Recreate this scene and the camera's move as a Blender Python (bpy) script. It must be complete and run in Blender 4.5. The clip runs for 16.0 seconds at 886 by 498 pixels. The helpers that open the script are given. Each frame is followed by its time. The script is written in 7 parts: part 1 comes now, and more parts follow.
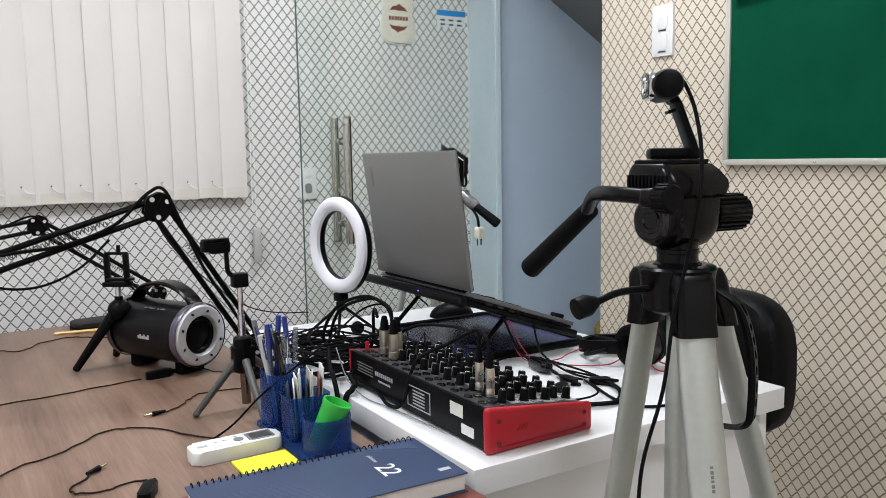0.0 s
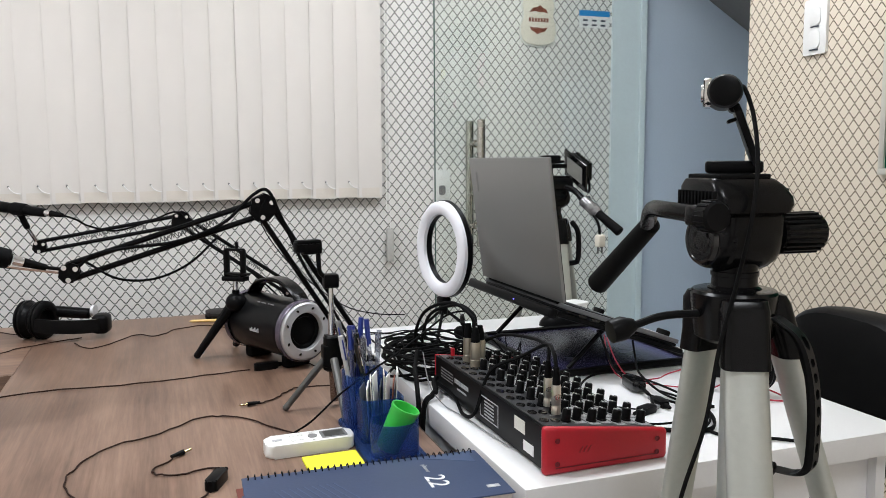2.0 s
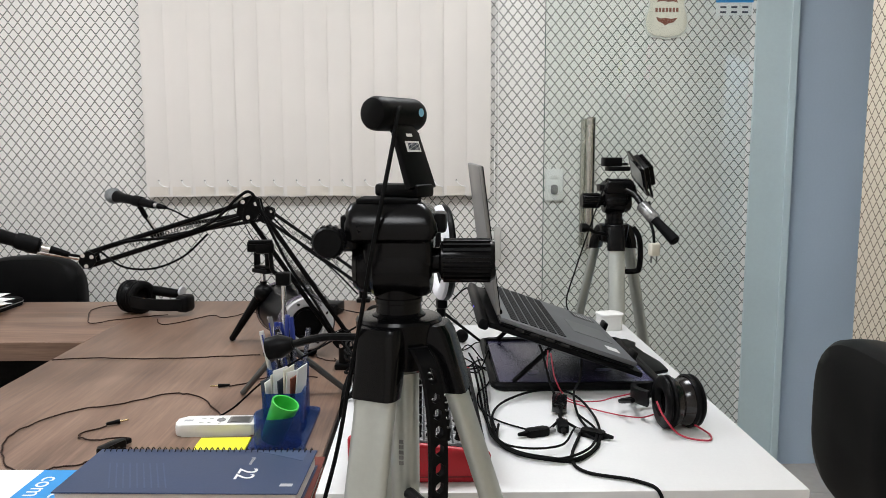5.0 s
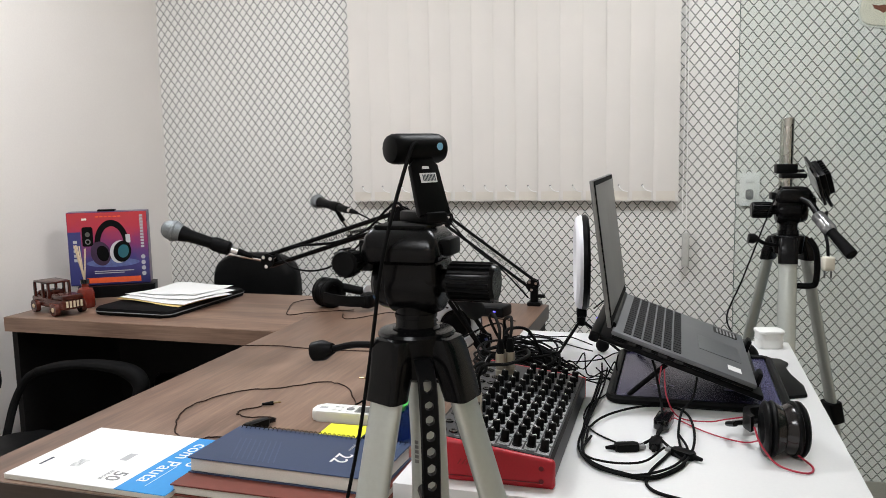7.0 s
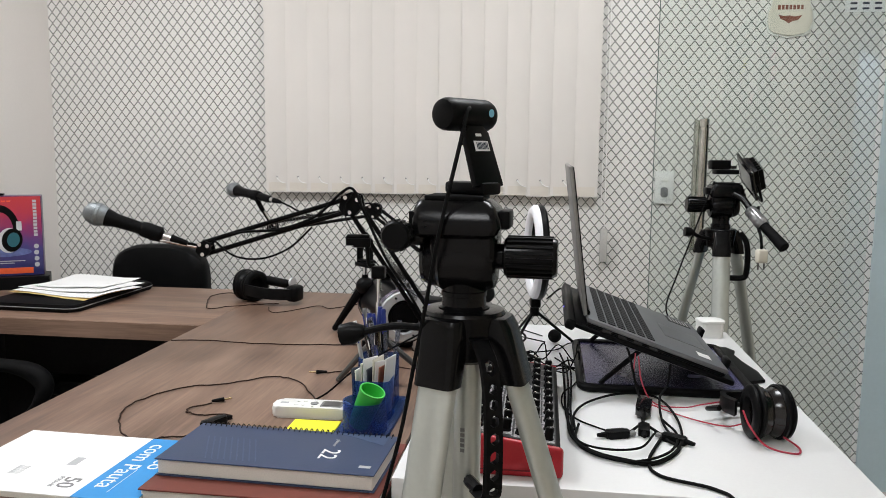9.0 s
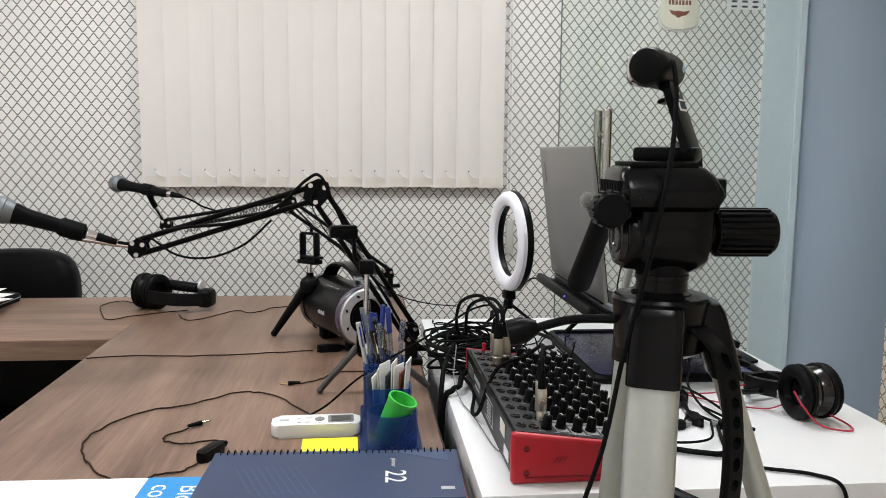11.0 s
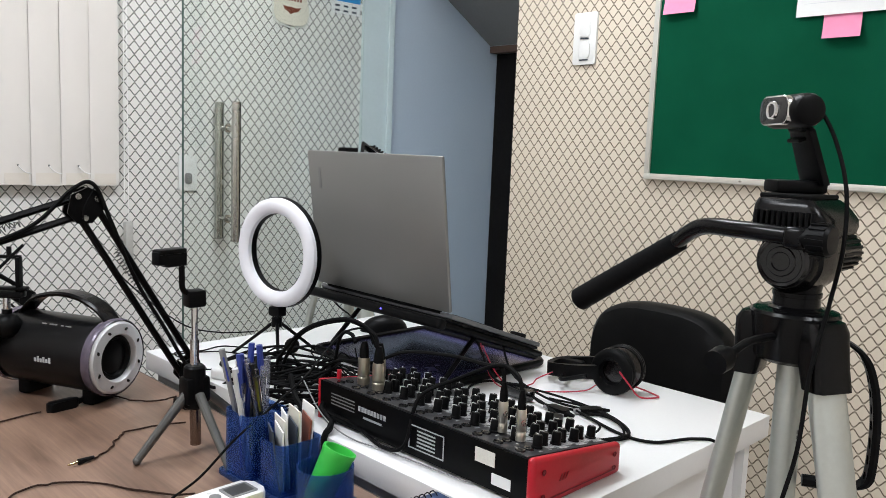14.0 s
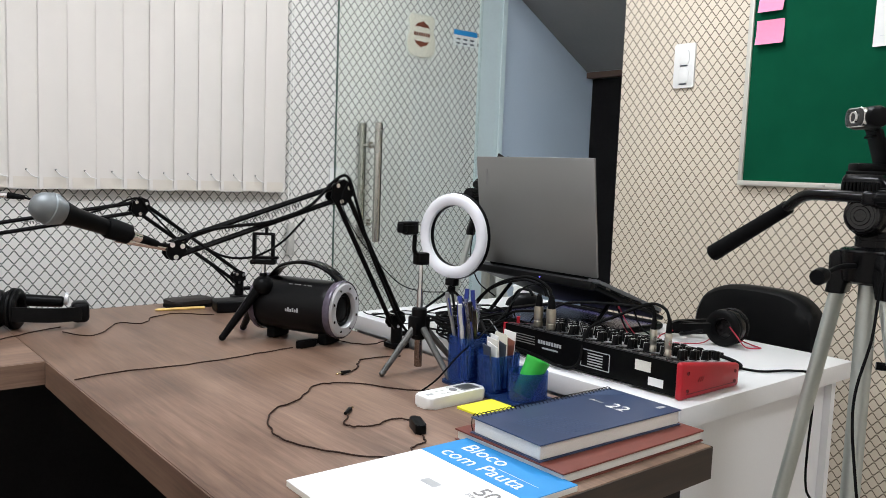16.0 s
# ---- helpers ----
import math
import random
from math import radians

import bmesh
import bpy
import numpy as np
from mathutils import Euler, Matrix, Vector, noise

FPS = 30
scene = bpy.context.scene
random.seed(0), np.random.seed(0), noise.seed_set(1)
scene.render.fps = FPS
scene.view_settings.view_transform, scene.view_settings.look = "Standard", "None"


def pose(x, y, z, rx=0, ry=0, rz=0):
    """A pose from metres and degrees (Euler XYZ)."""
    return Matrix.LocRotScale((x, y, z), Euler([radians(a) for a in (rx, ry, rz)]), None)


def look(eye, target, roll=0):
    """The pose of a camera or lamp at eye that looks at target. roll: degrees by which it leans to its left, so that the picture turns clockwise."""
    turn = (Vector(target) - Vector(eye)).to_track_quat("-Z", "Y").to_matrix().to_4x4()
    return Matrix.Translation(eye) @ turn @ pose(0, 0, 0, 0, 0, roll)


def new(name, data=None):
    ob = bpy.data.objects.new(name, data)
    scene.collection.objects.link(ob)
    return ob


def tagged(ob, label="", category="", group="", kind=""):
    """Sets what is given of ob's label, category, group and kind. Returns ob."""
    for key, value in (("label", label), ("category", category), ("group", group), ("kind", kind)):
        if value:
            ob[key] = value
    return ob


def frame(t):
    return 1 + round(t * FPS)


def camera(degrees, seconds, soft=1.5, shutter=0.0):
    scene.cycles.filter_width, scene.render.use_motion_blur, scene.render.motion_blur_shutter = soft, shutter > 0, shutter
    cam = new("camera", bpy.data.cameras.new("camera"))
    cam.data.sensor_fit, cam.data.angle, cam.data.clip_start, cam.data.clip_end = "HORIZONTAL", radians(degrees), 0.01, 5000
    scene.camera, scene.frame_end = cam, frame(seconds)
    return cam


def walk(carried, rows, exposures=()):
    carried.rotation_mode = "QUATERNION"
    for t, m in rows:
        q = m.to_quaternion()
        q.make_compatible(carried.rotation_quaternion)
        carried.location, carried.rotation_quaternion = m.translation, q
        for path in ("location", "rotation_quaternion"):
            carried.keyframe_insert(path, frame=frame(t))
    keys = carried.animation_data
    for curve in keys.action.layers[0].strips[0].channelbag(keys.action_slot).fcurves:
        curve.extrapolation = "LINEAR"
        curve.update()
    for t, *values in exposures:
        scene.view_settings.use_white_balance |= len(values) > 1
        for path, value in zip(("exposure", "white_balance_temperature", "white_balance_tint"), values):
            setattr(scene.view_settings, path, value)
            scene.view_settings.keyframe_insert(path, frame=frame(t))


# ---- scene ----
cam = camera(58.7, 16.0, 0.85)
PATH = [
    (0, (0.048, 0.078, 1.194), (1.095, 1.766, 0.964), -1.0),
    (0.5, (0.035, 0.081, 1.19), (1.107, 1.753, 0.96), -0.8),
    (1, (0.052, 0.074, 1.194), (1.08, 1.773, 0.961), -0.9),
    (1.5, (0.105, 0.056, 1.213), (1.001, 1.83, 0.986), -1.1),
    (2, (0.175, 0.037, 1.202), (0.846, 1.908, 0.978), -0.3),
    (2.5, (0.276, 0.005, 1.202), (0.609, 1.963, 0.964), 0.1),
    (3, (0.345, -0.004, 1.197), (0.56, 1.971, 0.965), 0.3),
    (3.5, (0.421, -0.037, 1.224), (0.599, 1.939, 0.974), 1.0),
    (4, (0.517, -0.053, 1.212), (0.647, 1.928, 0.967), 0.7),
    (6.3, (0.908, -0.101, 1.256), (0.627, 1.864, 1.009), -1.0),
    (6.5, (0.923, -0.101, 1.254), (0.553, 1.849, 1.01), -1.2),
    (7, (0.951, -0.117, 1.261), (0.377, 1.783, 1.015), -1.1),
    (7.5, (0.956, -0.123, 1.256), (0.363, 1.772, 1.015), -0.4),
    (8, (0.907, -0.118, 1.248), (0.347, 1.787, 1.008), -0.1),
    (8.5, (0.841, -0.113, 1.246), (0.446, 1.832, 1.004), 0.4),
    (9, (0.769, -0.104, 1.229), (0.506, 1.864, 0.983), 0.6),
    (9.2, (0.729, -0.096, 1.219), (0.531, 1.878, 0.973), 0.6),
    (11.3, (0.366, 0.032, 1.194), (0.702, 1.988, 0.951), 0.9),
    (11.5, (0.305, 0.043, 1.203), (0.759, 1.975, 0.953), 1.3),
    (12, (0.155, 0.108, 1.215), (0.917, 1.939, 0.96), 2.0),
    (12.5, (0.087, 0.195, 1.223), (0.949, 1.978, 0.944), 1.9),
    (13, (0.098, 0.31, 1.238), (1.003, 2.069, 0.947), 2.5),
    (13.5, (0.03, 0.369, 1.219), (1.243, 1.937, 0.956), 2.9),
    (14, (-0.072, 0.358, 1.214), (1.325, 1.768, 0.968), 2.3),
    (14.5, (-0.156, 0.312, 1.207), (1.265, 1.705, 1.013), 2.6),
    (15, (-0.319, 0.253, 1.216), (1.116, 1.636, 1.045), 1.9),
    (15.5, (-0.434, 0.189, 1.196), (0.973, 1.6, 1.027), 2.0),
    (16, (-0.499, 0.177, 1.164), (0.779, 1.704, 0.971), 2.2),
]
walk(cam, [(t, look(eye, target, roll)) for t, eye, target, roll in PATH],
     [(0, 0.02, 6280, 10), (2.0, 0.0, 6400, 10), (4.0, -0.08, 6500, 10), (6.3, -0.10, 6560, 10), (9.2, -0.15, 6560, 10), (11.3, -0.03, 6560, 10), (13.5, 0.08, 6420, 10), (14.5, 0.03, 6380, 10), (16.0, 0.0, 6360, 10)])

# ---- light ----
world = bpy.data.worlds.new("world")
scene.world = world
world.use_nodes = True
world.node_tree.nodes["Background"].inputs[0].default_value = (0.75, 0.85, 1.0, 1)
world.node_tree.nodes["Background"].inputs[1].default_value = 0.05
PANELS = [(-0.50, 1.40, 24.0), (1.10, 1.70, 18.5), (0.45, -0.55, 16.5)]      # ceiling panels of the room, with their watts
for px, py, watts in PANELS:
    lamp = bpy.data.lights.new("ceiling_panel_light", "AREA")
    lamp.shape, lamp.size, lamp.size_y = "RECTANGLE", 0.58, 0.58
    lamp.energy, lamp.color = watts, (0.885, 0.935, 1.0)
    new("ceiling_panel_light", lamp).matrix_world = pose(px, py, 2.565)
# fill lamp without a fixture, added out of view to brighten the hall
hall = bpy.data.lights.new("unseen_hall_fill", "AREA")
hall.shape, hall.size, hall.size_y = "RECTANGLE", 0.4, 0.4
hall.energy, hall.color = 47.0, (0.80, 0.90, 1.0)
new("unseen_hall_fill", hall).matrix_world = pose(2.45, 0.6, 2.5)

# ---- materials ----
def tree(name):
    m = bpy.data.materials.new(name)
    m.use_nodes = True
    nt = m.node_tree
    return m, nt, nt.nodes["Principled BSDF"]


def math_node(nt, op, a, b=None, c=None):
    n = nt.nodes.new("ShaderNodeMath")
    n.operation = op
    for k, v in enumerate((a, b, c)):
        if v is None:
            continue
        if isinstance(v, (int, float)):
            n.inputs[k].default_value = v
        else:
            nt.links.new(v, n.inputs[k])
    return n.outputs[0]


def mix_colour(nt, fac, a, b):
    n = nt.nodes.new("ShaderNodeMix")
    n.data_type = "RGBA"
    for k, v in ((0, fac), (6, a), (7, b)):
        if isinstance(v, (int, float)):
            n.inputs[k].default_value = v
        elif isinstance(v, tuple):
            n.inputs[k].default_value = (*v, 1) if len(v) == 3 else v
        else:
            nt.links.new(v, n.inputs[k])
    return n.outputs[2]


def noise_out(nt, vector, scale, detail=4.0, rough=0.55):
    n = nt.nodes.new("ShaderNodeTexNoise")
    n.inputs["Scale"].default_value, n.inputs["Detail"].default_value, n.inputs["Roughness"].default_value = scale, detail, rough
    nt.links.new(vector, n.inputs["Vector"])
    return n.outputs["Fac"]


def coords(nt, scale=(1, 1, 1), kind="Object"):
    tc = nt.nodes.new("ShaderNodeTexCoord")
    mp = nt.nodes.new("ShaderNodeMapping")
    mp.inputs["Scale"].default_value = scale
    nt.links.new(tc.outputs[kind], mp.inputs["Vector"])
    return mp.outputs[0]


def bump_to(nt, bsdf, height, strength=0.2, distance=0.002):
    b = nt.nodes.new("ShaderNodeBump")
    b.inputs["Strength"].default_value, b.inputs["Distance"].default_value = strength, distance
    nt.links.new(height, b.inputs["Height"])
    nt.links.new(b.outputs[0], bsdf.inputs["Normal"])


def surface(name, colour, rough=0.5, metal=0.0, vary=0.12, grain=90.0, blotch=7.0, bump=0.08, coat=0.0, spread=0.12, spec=None):
    """A plain surface with fine grain, larger blotches, uneven gloss and slight relief."""
    m, nt, bsdf = tree(name)
    v = coords(nt)
    fine, large = noise_out(nt, v, grain, 5), noise_out(nt, v, blotch, 3)
    both = math_node(nt, "ADD", math_node(nt, "MULTIPLY", fine, 0.45), math_node(nt, "MULTIPLY", large, 0.55))
    dark = tuple(max(0, c * (1 - vary)) for c in colour)
    light = tuple(min(1, c * (1 + vary) + 0.002) for c in colour)
    ramp = nt.nodes.new("ShaderNodeMapRange")
    ramp.inputs["From Min"].default_value, ramp.inputs["From Max"].default_value = 0.3, 0.7
    nt.links.new(both, ramp.inputs["Value"])
    nt.links.new(mix_colour(nt, ramp.outputs[0], dark, light), bsdf.inputs["Base Color"])
    nt.links.new(math_node(nt, "ADD", math_node(nt, "MULTIPLY", large, spread), rough - spread / 2), bsdf.inputs["Roughness"])
    bsdf.inputs["Metallic"].default_value = metal
    bsdf.inputs["Coat Weight"].default_value = coat
    if spec is None:
        spec = 0.09 if max(colour) < 0.03 and rough > 0.2 else 0.5
    bsdf.inputs["Specular IOR Level"].default_value = spec
    if bump:
        bump_to(nt, bsdf, fine, bump, 0.001)
    return m


def wood(name, dark, mid, light, along="y", rough=0.42):
    """Laminate with grain lines running along one axis."""
    m, nt, bsdf = tree(name)
    s = {"y": (34, 1.6, 34), "x": (1.6, 34, 34)}[along]
    v = coords(nt, s)
    wide = coords(nt, tuple(a * 0.22 for a in s))
    fine = noise_out(nt, v, 3.2, 8, 0.62)
    band = noise_out(nt, wide, 1.5, 4, 0.6)
    streak = noise_out(nt, coords(nt, tuple(a * 4.0 for a in s)), 2.2, 3, 0.5)
    figure = noise_out(nt, coords(nt, {"y": (15, 3.6, 15), "x": (3.6, 15, 15)}[along]), 1.0, 5, 0.6)
    grain = math_node(nt, "ADD", math_node(nt, "MULTIPLY", fine, 0.30), math_node(nt, "MULTIPLY", streak, 0.10))
    total = math_node(nt, "ADD", grain, math_node(nt, "ADD", math_node(nt, "MULTIPLY", band, 0.32), math_node(nt, "MULTIPLY", figure, 0.28)))
    cr = nt.nodes.new("ShaderNodeValToRGB")
    e = cr.color_ramp.elements
    e[0].position, e[0].color = 0.395, (*dark, 1)
    e[1].position, e[1].color = 0.615, (*light, 1)
    k = e.new(0.5)
    k.color = (*mid, 1)
    nt.links.new(total, cr.inputs[0])
    nt.links.new(cr.outputs[0], bsdf.inputs["Base Color"])
    nt.links.new(math_node(nt, "ADD", math_node(nt, "MULTIPLY", fine, 0.16), rough - 0.08), bsdf.inputs["Roughness"])
    bump_to(nt, bsdf, fine, 0.05, 0.0006)
    return m


def lattice_paper(name, ground, line, axis, rough=0.42, size=1.0):
    """Wallpaper printed with a lattice of wavy diagonals; axis: the wall's run."""
    m, nt, bsdf = tree(name)
    tc = nt.nodes.new("ShaderNodeTexCoord")
    sep = nt.nodes.new("ShaderNodeSeparateXYZ")
    nt.links.new(tc.outputs["Object"], sep.inputs[0])
    run, up = (math_node(nt, "DIVIDE", sep.outputs[k], size) for k in (axis, "Z"))
    wob = math_node(nt, "MULTIPLY", math_node(nt, "SUBTRACT", noise_out(nt, coords(nt), 30, 2), 0.5), 0.0045)
    wave = math_node(nt, "MULTIPLY", math_node(nt, "COSINE", math_node(nt, "ADD", math_node(nt, "MULTIPLY", run, 2 * math.pi / WAVE), math_node(nt, "MULTIPLY", wob, 60))), SWING)
    ratio = math_node(nt, "DIVIDE", wave, SWING)
    ramped = math_node(nt, "MULTIPLY", math_node(nt, "ARCSINE", ratio), 2 / math.pi)
    wave = math_node(nt, "MULTIPLY", math_node(nt, "ADD", math_node(nt, "MULTIPLY", ratio, 0.75), math_node(nt, "MULTIPLY", ramped, 0.25)), SWING)
    level = math_node(nt, "ADD", up, wob)
    lines = []
    # neighbouring waves run in opposite phase and almost touch
    for sign, shift in (("SUBTRACT", 0.0), ("ADD", ROW)):
        w = math_node(nt, sign, math_node(nt, "SUBTRACT", level, shift), wave)
        tri = math_node(nt, "ABSOLUTE", math_node(nt, "SUBTRACT", math_node(nt, "FRACT", math_node(nt, "ADD", math_node(nt, "DIVIDE", w, 2 * ROW), 0.5)), 0.5))
        lines.append(math_node(nt, "MULTIPLY", tri, 2 * ROW))
    near = math_node(nt, "MINIMUM", *lines)
    mr = nt.nodes.new("ShaderNodeMapRange")
    mr.interpolation_type = "SMOOTHSTEP"
    nt.links.new(near, mr.inputs["Value"])
    mr.inputs["From Min"].default_value, mr.inputs["From Max"].default_value = 0.0010, 0.0040
    mr.inputs["To Min"].default_value, mr.inputs["To Max"].default_value = 1.0, 0.0
    faded = math_node(nt, "MULTIPLY", mr.outputs[0], math_node(nt, "ADD", math_node(nt, "MULTIPLY", noise_out(nt, coords(nt), 45, 3), 0.5), 0.74))
    slope = math_node(nt, "ABSOLUTE", math_node(nt, "SINE", math_node(nt, "MULTIPLY", run, 2 * math.pi / WAVE)))
    faded = math_node(nt, "MULTIPLY", faded, math_node(nt, "ADD", math_node(nt, "MULTIPLY", slope, 0.30), 0.78))
    clamp = math_node(nt, "MINIMUM", faded, 1.0)
    stain = noise_out(nt, coords(nt), 3.0, 4)
    weave = noise_out(nt, coords(nt), 320, 3)
    shade = math_node(nt, "ADD", math_node(nt, "MULTIPLY", stain, 0.5), math_node(nt, "MULTIPLY", weave, 0.5))
    paper = mix_colour(nt, shade, tuple(c * 0.90 for c in ground), tuple(min(1, c * 1.08) for c in ground))
    nt.links.new(mix_colour(nt, clamp, paper, line), bsdf.inputs["Base Color"])
    nt.links.new(math_node(nt, "ADD", math_node(nt, "MULTIPLY", stain, 0.15), rough - 0.07), bsdf.inputs["Roughness"])
    bump_to(nt, bsdf, math_node(nt, "SUBTRACT", weave, math_node(nt, "MULTIPLY", clamp, 0.8)), 0.12, 0.001)
    return m


WAVE, ROW, SWING = 0.0348, 0.0216, 0.0083
M_PAPER = lattice_paper("grey_lattice_wallpaper", (0.80, 0.785, 0.755), (0.075, 0.078, 0.072), "X")
M_PAPER_WARM = lattice_paper("cream_lattice_wallpaper", (0.70, 0.62, 0.51), (0.13, 0.095, 0.062), "Y", size=0.95)
M_WHITE_WALL = surface("white_wall_paint", (0.84, 0.795, 0.755), 0.6, vary=0.03, grain=160, blotch=2.0, bump=0.12)
M_CEILING = surface("ceiling_paint", (0.82, 0.81, 0.79), 0.7, vary=0.03, bump=0.1)
M_GREY_WALL = surface("blue_grey_wall_paint", (0.47, 0.55, 0.63), 0.5, vary=0.04, grain=120, blotch=2.0, bump=0.1)
M_REVEAL = surface("pale_teal_reveal_paint", (0.55, 0.65, 0.66), 0.5, vary=0.04, bump=0.1)
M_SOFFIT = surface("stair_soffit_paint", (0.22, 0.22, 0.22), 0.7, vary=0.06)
M_FLOOR = surface("beige_floor_tile", (0.46, 0.42, 0.38), 0.25, vary=0.08, grain=30, blotch=3, bump=0.02)
M_GROUT = surface("grey_grout", (0.25, 0.24, 0.23), 0.8)
M_SKIRT = surface("beige_skirting_tile", (0.40, 0.37, 0.33), 0.35, vary=0.08)
M_WOOD = wood("walnut_laminate", (0.088, 0.048, 0.031), (0.175, 0.105, 0.072), (0.270, 0.172, 0.122), "y")
M_WOOD_X = wood("walnut_laminate_side", (0.088, 0.048, 0.031), (0.175, 0.105, 0.072), (0.270, 0.172, 0.122), "x")
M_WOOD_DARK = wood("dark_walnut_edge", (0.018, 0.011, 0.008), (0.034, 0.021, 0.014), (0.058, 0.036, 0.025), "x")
M_BLACK_PANEL = surface("black_desk_panel", (0.012, 0.011, 0.011), 0.6, vary=0.2)
M_WHITE_TOP = surface("white_laminate", (0.74, 0.74, 0.74), 0.32, vary=0.025, grain=200, blotch=5, bump=0.03)
M_BLIND = surface("cream_blind_fabric", (0.72, 0.685, 0.645), 0.75, vary=0.035, grain=420, blotch=4, bump=0.18)
M_BLIND_HEM = surface("cream_blind_hem", (0.70, 0.65, 0.58), 0.75, vary=0.05, grain=420)
M_BROWN_CABLE = surface("dark_brown_cable", (0.028, 0.014, 0.010), 0.5)
M_CORD = surface("white_cord", (0.85, 0.84, 0.82), 0.6)
M_BOARD = surface("green_felt", (0.0020, 0.068, 0.032), 0.9, vary=0.16, grain=700, blotch=6, bump=0.25, spec=0.06)
M_BOARD_FRAME = surface("pale_metal_frame", (0.62, 0.60, 0.54), 0.4, 0.3, vary=0.06)
M_STEEL = surface("brushed_steel", (0.52, 0.51, 0.47), 0.26, 1.0, vary=0.08, grain=300, bump=0.03)
M_CHROME = surface("chrome", (0.75, 0.75, 0.75), 0.10, 1.0, vary=0.03, bump=0.0)
M_ALU = surface("satin_aluminium", (0.52, 0.55, 0.52), 0.42, 0.75, vary=0.06, grain=160, bump=0.05)
M_ALU_DARK = surface("grey_aluminium", (0.11, 0.11, 0.105), 0.42, 0.6, vary=0.08)
M_BLACK = surface("black_plastic", (0.0029, 0.0029, 0.0032), 0.38, vary=0.25, grain=220, bump=0.05)
M_BLACK_SHINY = surface("shiny_black_plastic", (0.0025, 0.0025, 0.0028), 0.22, vary=0.25, grain=160, bump=0.02, spec=0.17)
M_BLACK_GLOSS = surface("glossy_black_plastic", (0.0044, 0.0044, 0.0050), 0.16, vary=0.2, bump=0.02)
M_BLACK_MATT = surface("matt_black_rubber", (0.0028, 0.0028, 0.0030), 0.7, vary=0.25, grain=300, bump=0.12)
M_BLACK_LEATHER = surface("black_leatherette", (0.0039, 0.0039, 0.0041), 0.42, vary=0.25, grain=380, blotch=12, bump=0.25)
M_BLACK_METAL = surface("black_painted_metal", (0.0030, 0.0030, 0.0033), 0.35, 0.2, vary=0.25, bump=0.04)
M_GREY_PLASTIC = surface("grey_plastic", (0.20, 0.20, 0.20), 0.45, vary=0.1)
M_WHITE_PLASTIC = surface("white_plastic", (0.78, 0.78, 0.76), 0.35, vary=0.03, bump=0.02)
M_IVORY = surface("ivory_plastic", (0.72, 0.68, 0.58), 0.4, vary=0.05)
M_RED = surface("red_plastic", (0.44, 0.005, 0.017), 0.40, vary=0.10, grain=300, bump=0.05)
M_RED_SHADED = surface("shaded_red_recess", (0.16, 0.004, 0.010), 0.5)
M_RED_WIRE = surface("red_wire", (0.36, 0.012, 0.035), 0.4)
M_SILVER_LID = surface("silver_grey_lid", (0.235, 0.235, 0.23), 0.42, 0.55, vary=0.04, grain=500, bump=0.03)
M_DECK = surface("grey_laptop_deck", (0.15, 0.155, 0.165), 0.45, 0.4, vary=0.06)
M_KEY = surface("dark_key", (0.018, 0.018, 0.02), 0.5)
M_SCREEN = surface("dark_screen", (0.055, 0.055, 0.05), 0.30, vary=0.05, bump=0)
M_NAVY_PANEL = surface("navy_cooler_panel", (0.06, 0.056, 0.15), 0.25, 0.35, vary=0.2)
M_NAVY = surface("navy_notebook_cover", (0.026, 0.046, 0.105), 0.36, vary=0.10, grain=260, bump=0.08)
M_NAVY_LIGHT = surface("navy_print", (0.045, 0.075, 0.15), 0.38)
M_RUST = surface("rust_notebook_cover", (0.15, 0.03, 0.018), 0.5, vary=0.12)
M_PAGES = surface("paper_pages", (0.68, 0.66, 0.60), 0.8, vary=0.12, grain=500, bump=0.3)
M_PAPER_WHITE = surface("white_paper", (0.80, 0.80, 0.79), 0.7, vary=0.02, bump=0.03)
M_SKY_PRINT = surface("sky_blue_print", (0.02, 0.26, 0.62), 0.5, vary=0.05)
M_INK = surface("dark_ink", (0.03, 0.04, 0.06), 0.6)
M_GREY_INK = surface("grey_ink", (0.42, 0.43, 0.44), 0.6)
M_YELLOW = surface("yellow_note_paper", (0.82, 0.80, 0.03), 0.7, vary=0.04)
M_PINK = surface("pink_note_paper", (0.80, 0.26, 0.42), 0.7, vary=0.05)
M_GREEN = surface("bright_green_plastic", (0.05, 0.52, 0.07), 0.35, vary=0.05)
M_COPPER = surface("brown_steel", (0.24, 0.19, 0.16), 0.25, 0.9)
M_BRASS = surface("brass_plug", (0.62, 0.50, 0.30), 0.25, 1.0)
M_MESH = surface("silver_mesh", (0.24, 0.26, 0.27), 0.5, 0.7, vary=0.35, grain=900, bump=0.5)
M_SILVER_PAINT = surface("silver_paint", (0.60, 0.61, 0.63), 0.42, 0.35, vary=0.04)
M_DIFFUSER = surface("white_diffuser", (0.78, 0.78, 0.82), 0.75, vary=0.02)
M_WOOD_TOY = wood("red_brown_toy_wood", (0.03, 0.007, 0.005), (0.065, 0.015, 0.009), (0.11, 0.027, 0.017), "x", 0.25)
M_REED = surface("pale_reed", (0.62, 0.50, 0.34), 0.7)
M_AMBER = surface("red_amber_liquid", (0.16, 0.018, 0.010), 0.15, vary=0.15)
M_BOX_ORANGE = surface("orange_box_print", (0.72, 0.10, 0.03), 0.3)
M_BOX_BLUE = surface("dark_blue_box_print", (0.035, 0.04, 0.16), 0.3)
M_TEAL = surface("teal_print", (0.015, 0.11, 0.14), 0.3)
M_DARK_RED = surface("dark_brown_gloss", (0.006, 0.0045, 0.0045), 0.18, vary=0.3)
